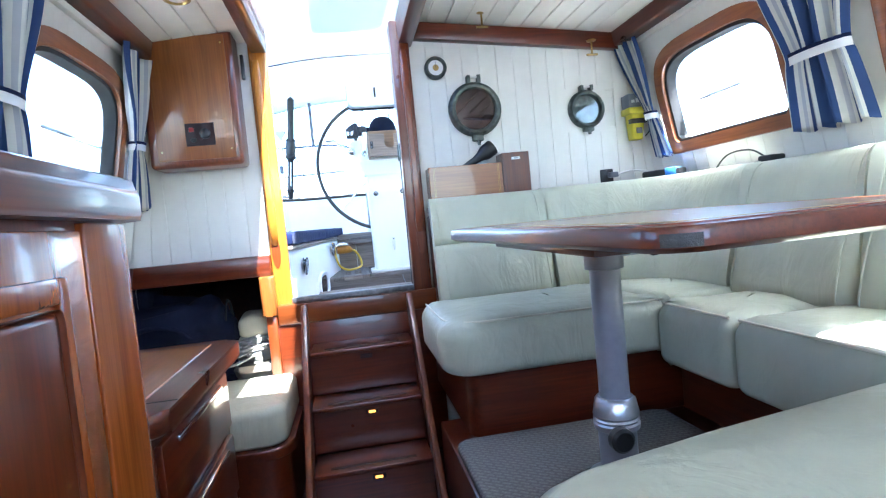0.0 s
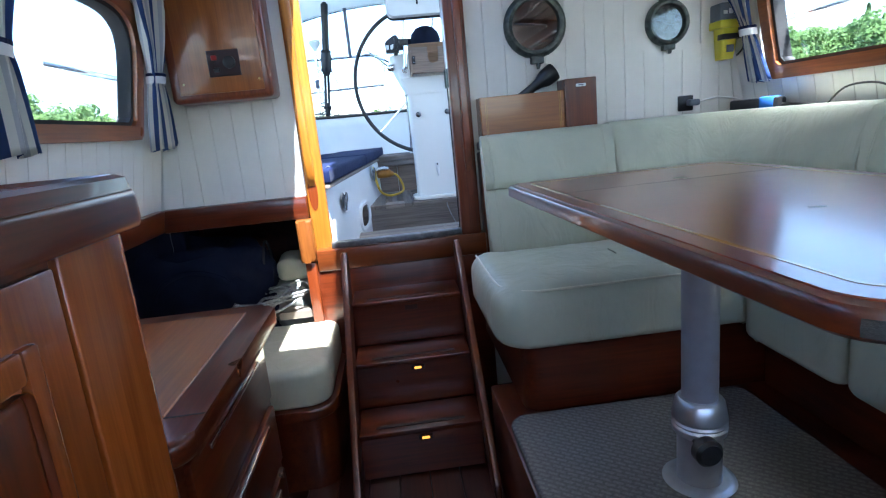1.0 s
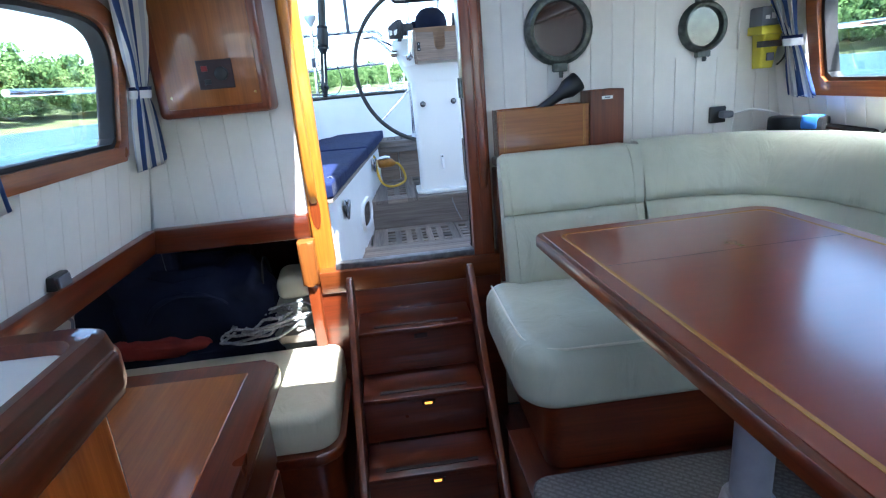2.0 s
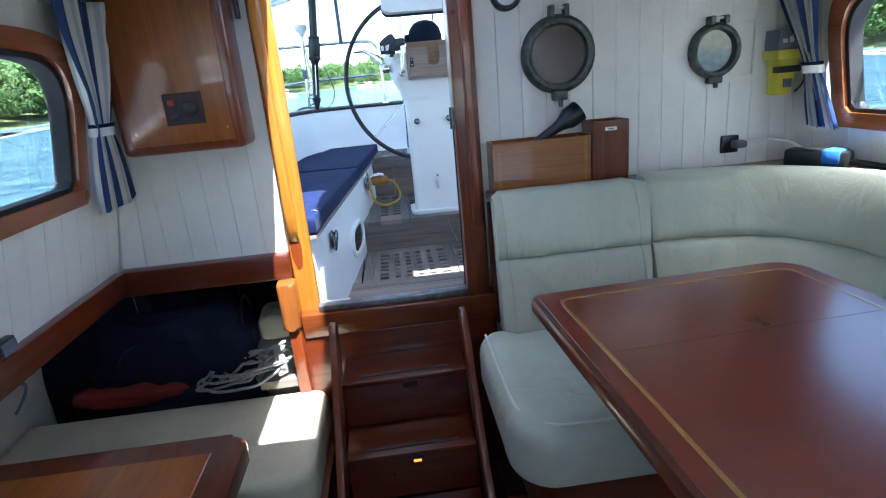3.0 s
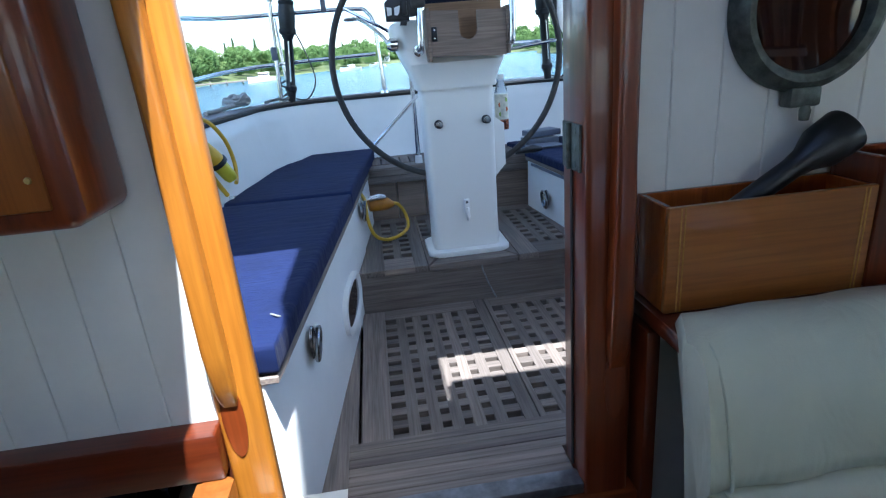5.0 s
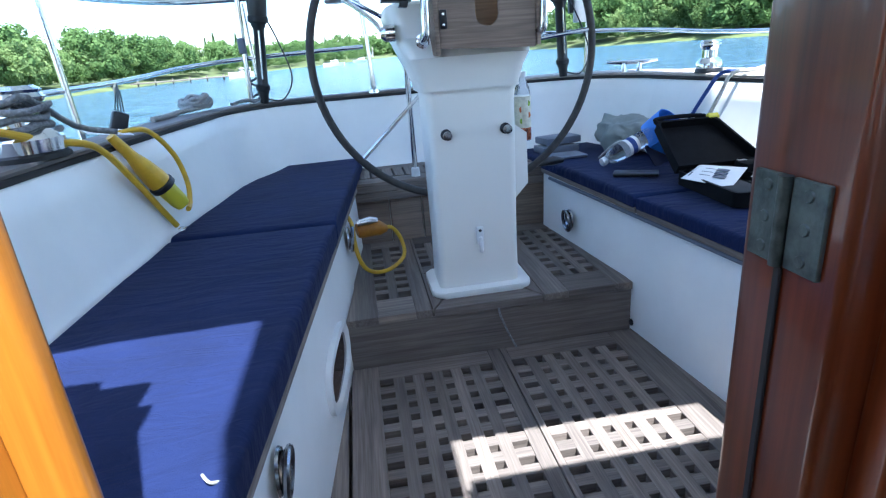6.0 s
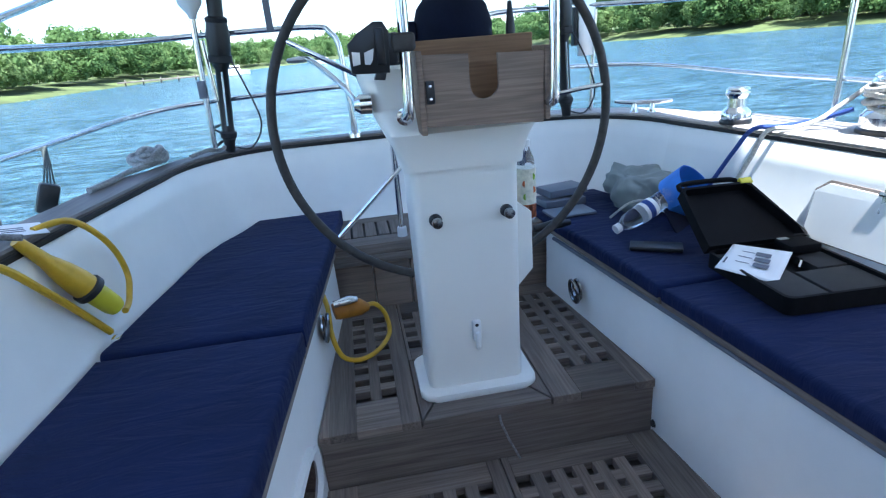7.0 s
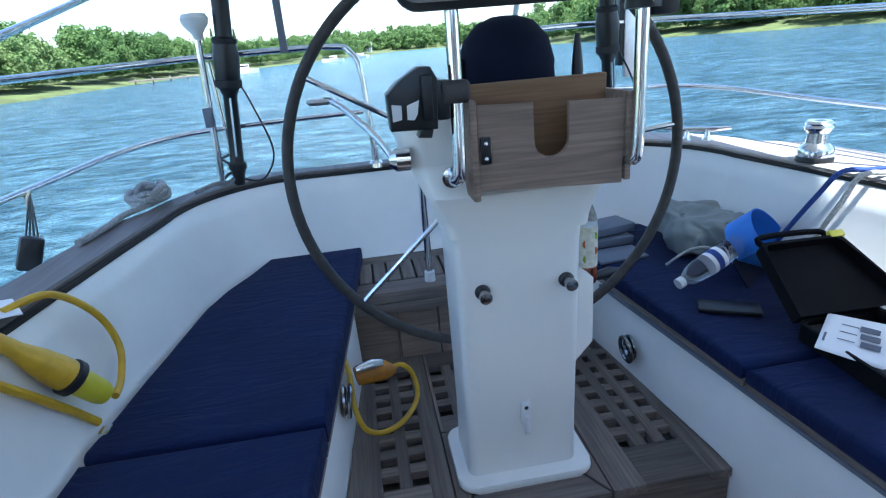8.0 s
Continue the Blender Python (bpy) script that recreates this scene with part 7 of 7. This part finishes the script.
# ---- water and shores ----
WL = -0.30
m = bmesh.new()
bmesh.ops.create_grid(m, x_segments=2, y_segments=2, size=4500)
bmesh.ops.translate(m, vec=(0, 0, WL), verts=m.verts)
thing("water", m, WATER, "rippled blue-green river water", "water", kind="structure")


def bank(line, inland, name, label, rise=1.0):
    """A strip of shore along a line of (x, y): a low pale bank, then rising ground."""
    secs = []
    pts = spline([Vector((*p, 0)) for p in line], 8)
    for i, p in enumerate(pts):
        d = (pts[min(i + 1, len(pts) - 1)] - pts[max(i - 1, 0)]).normalized()
        o = Vector((d.y, -d.x, 0)) * inland
        w = 1.5 * noise.noise(p * 0.07)
        secs.append([p + o * (q + w * (q < 20)) + Vector((0, 0, z)) for q, z in ((-1.0, WL - 0.3), (0.5, WL + 0.25), (4.0, WL + 0.8), (9.0, 1.2), (60, 4.0 * rise), (300, 12.0 * rise), (900, 18.0 * rise))])
    return pts, thing(name, loft(secs, closed=False), MUDBANK, label, "shore", kind="structure")


LEFT = [(-130, -120), (-84, -30), (-54, 30), (-41, 68), (-40, 95), (-39, 135), (-32, 190), (-15, 265), (14, 400), (60, 640)]
RIGHT = [(150, -140), (120, -20), (100, 50), (86, 84), (73, 108), (64, 137), (60, 172), (72, 240), (108, 360), (150, 520), (120, 640)]
lp, _ = bank(LEFT, -1, "shore_west", "grassy river shore below the trees")
rp, _ = bank(RIGHT, 1, "shore_east", "grassy river shore below the trees")
far_line = [(-150, 640), (20, 610), (160, 600), (420, 560)]
fp, _ = bank(far_line, -1, "shore_far", "distant wooded shore", 2.2)


def wood_of_trees(pts, inland, name, label, mat, count, seed, size, deep, start=5.0, cards=420, pine=False, leaf=0.032):
    """Many trees in one mesh: leaf clumps of small cards round a few limbs' ends, uneven in outline."""
    rng = np.random.default_rng(seed)
    verts, faces = [], []
    base = 0
    tv, tf = [], []
    for _ in range(count):
        i = rng.integers(0, len(pts) - 1)
        p = pts[i].lerp(pts[i + 1], rng.random())
        d = (pts[i + 1] - pts[i]).normalized()
        o = Vector((d.y, -d.x, 0)) * inland
        q = start + deep * rng.random() ** 1.5
        ground = 1.0 + q * 0.05
        c = p + o * q
        h = size * rng.uniform(0.65, 1.2) * (1 + 0.25 * q / deep)
        r = h * (rng.uniform(0.17, 0.24) if pine else rng.uniform(0.30, 0.46))
        n = int(cards * rng.uniform(0.8, 1.2))
        if pine:
            t = rng.random(n) ** 0.8
            ang = rng.random(n) * 6.283
            rad = r * (1 - t) * (0.55 + 0.45 * np.sin(t * 40) ** 2) * rng.uniform(0.6, 1.0, n)
            pos = np.stack([rad * np.cos(ang), rad * np.sin(ang), h * (0.12 + 0.88 * t)], 1)
            out = np.stack([np.cos(ang), np.sin(ang), 0.6 + 0 * ang], 1)
        else:
            k = 13
            cl = rng.normal(size=(k, 3))
            cl /= np.linalg.norm(cl, axis=1)[:, None]
            cl = cl * np.array([r * 0.66, r * 0.66, h * 0.36]) + np.array([0, 0, h * 0.50])
            which = rng.integers(0, k, n)
            dirs = rng.normal(size=(n, 3))
            dirs /= np.linalg.norm(dirs, axis=1)[:, None]
            pos = cl[which] + dirs * (r * 0.48) * rng.uniform(0.55, 1.0, n)[:, None] * np.array([1, 1, 0.75])
            pos[:, 2] = np.maximum(pos[:, 2], h * 0.03)
            out = dirs + np.array([0, 0, 0.35])
        pos += np.array([c.x, c.y, ground])
        s = leaf * h * rng.uniform(0.6, 1.3, n)
        out = out + rng.normal(size=(n, 3)) * 0.38
        out /= np.linalg.norm(out, axis=1)[:, None]
        a = np.cross(out, rng.normal(size=(n, 3)))
        a /= np.linalg.norm(a, axis=1)[:, None]
        b = np.cross(out, a)
        quad = np.stack([pos - a * s[:, None], pos + b * s[:, None] * 0.7, pos + a * s[:, None], pos - b * s[:, None] * 0.7], 1).reshape(-1, 3)
        verts.append(quad)
        f = np.arange(n * 4).reshape(-1, 4) + base
        faces.append(f)
        base += n * 4
    v, f = np.concatenate(verts), np.concatenate(faces)
    me = bpy.data.meshes.new(name)
    me.from_pydata(v.tolist(), [], f.tolist())
    me.materials.append(mat)
    return tagged(new(name, me), label, "trees", "", "stuff")


near_l = [p for p in lp if 15 < p.y < 430]
near_r = [p for p in rp if 15 < p.y < 560]
wood_of_trees(near_l, -1, "broadleaf_wood", "dense broadleaf trees along the river shore", LEAF, 240, 1, 7.9, 28, 3.5, 1300)
wood_of_trees(near_l, -1, "willow_trees", "pale rounded willows at the water's edge", LEAF_PALE, 90, 2, 5.2, 8, 3.0, 900)
wood_of_trees(near_l, -1, "pine_trees", "dark pines among the shore trees", LEAF_PINE, 14, 3, 10.0, 26, 22, 900, True)
wood_of_trees(near_l, -1, "shore_bushes", "low green bushes below the shore trees", LEAF, 170, 11, 3.4, 9, 3.5, 420)
wood_of_trees(near_r, 1, "shore_bushes", "low green bushes below the shore trees", LEAF, 190, 12, 4.6, 9, 3.5, 420)
wood_of_trees(near_r, 1, "broadleaf_wood", "dense broadleaf trees along the river shore", LEAF, 250, 5, 11.5, 36, 3.5, 1300)
wood_of_trees(near_r, 1, "willow_trees", "pale rounded willows at the water's edge", LEAF_PALE, 70, 4, 6.5, 8, 3.0, 800)
wood_of_trees(near_r, 1, "pine_trees", "dark pines among the shore trees", LEAF_PINE, 14, 6, 15.0, 34, 20, 800, True)
wood_of_trees(fp, -1, "distant_wood", "distant wooded hill across the river", LEAF, 420, 7, 17.0, 120, 4, 220, leaf=0.07)


def moored_boat(name, x, y, yaw, length, label):
    b = empty(name, (x, y, WL), label, "boat", "moored boats")
    mm = Matrix.Translation((x, y, WL)) @ pose(0, 0, 0, 0, 0, yaw)
    secs = []
    for k in range(9):
        t = k / 8
        w = length * 0.16 * (1 - t ** 2.4) + 0.01
        secs.append([mm @ Vector(p) for p in ((t * length, -w, 0.9 + 0.35 * t), (t * length, -w * 0.7, -0.1), (t * length, w * 0.7, -0.1), (t * length, w, 0.9 + 0.35 * t))])
    part("hull", loft(secs), GELCOAT, b)
    part("cabin", moved(box(length * 0.30, length * 0.62, -0.75, 0.75, 0.9, 1.9, 0.12, 3), mm), GELCOAT, b)
    part("window_band", moved(box(length * 0.32, length * 0.625, -0.76, 0.76, 1.35, 1.65, 0.02), mm), DARK_GLASS, b)
    part("pole", moved(sweep([(length * 0.4, 0, 1.9), (length * 0.4, 0, 3.3)], 0.04, 8), mm), STEEL, b)
    return b


moored_boat("motor_boat", -19.5, 128, 205, 6.5, "white motor boat moored on the river")
moored_boat("motor_boat", -2.0, 190, 170, 7.0, "small white boat moored far off")
moored_boat("motor_boat", 8.0, 260, 150, 8.0, "small white boat moored far off")
jetty = empty("jetty", (-32, 113, 0), "weathered wooden jetty on the far bank", "jetty")
part("deck", moved(box(0, 17, -0.9, 0.9, 0.2, 0.45, 0.02), Matrix.Translation((-40, 112, 0)) @ pose(0, 0, 0, 0, 0, 8)), DOCK, jetty)
for k in range(6):
    part("pile", moved(lathe([(0.14, -0.8), (0.13, 0.8)], (1 + 3 * k, 0.8, 0), "z", 10), Matrix.Translation((-40, 112, 0)) @ pose(0, 0, 0, 0, 0, 8)), DOCK, jetty)


def house(name, x, y, z, w, d, h, label):
    b = empty(name, (x, y, z), label, "house", "shore houses")
    part("wall", box(x - w / 2, x + w / 2, y - d / 2, y + d / 2, z, z + h, 0.05), GREY_PLASTIC if w > 8 else WHITE_PLASTIC, b)
    m = bmesh.new()
    q = [(x - w / 2 - 0.4, y - d / 2 - 0.4, z + h), (x + w / 2 + 0.4, y - d / 2 - 0.4, z + h), (x + w / 2 + 0.4, y + d / 2 + 0.4, z + h), (x - w / 2 - 0.4, y + d / 2 + 0.4, z + h)]
    v = [m.verts.new(p) for p in q] + [m.verts.new((x - w / 2 - 0.4, y, z + h + d * 0.4)), m.verts.new((x + w / 2 + 0.4, y, z + h + d * 0.4))]
    for f in ((0, 1, 5, 4), (2, 3, 4, 5), (0, 4, 3), (1, 2, 5), (3, 2, 1, 0)):
        m.faces.new([v[i] for i in f])
    part("roof", m, DOCK, b)
    for k in range(4):
        part("window", box(x - w / 2 + w * (k + 0.3) / 4, x - w / 2 + w * (k + 0.7) / 4, y - d / 2 - 0.05, y - d / 2 + 0.05, z + h * 0.4, z + h * 0.75, 0.02), DARK_GLASS, b)
    return b


house("shore_house", 96, 128, 3.6, 10, 7, 4.5, "grey house among the trees on the shore")
house("shore_house", 3, 392, 1.5, 7, 6, 4, "small white house on the distant shore")
house("shore_house", 13, 420, 1.5, 7, 6, 4, "small white house on the distant shore")
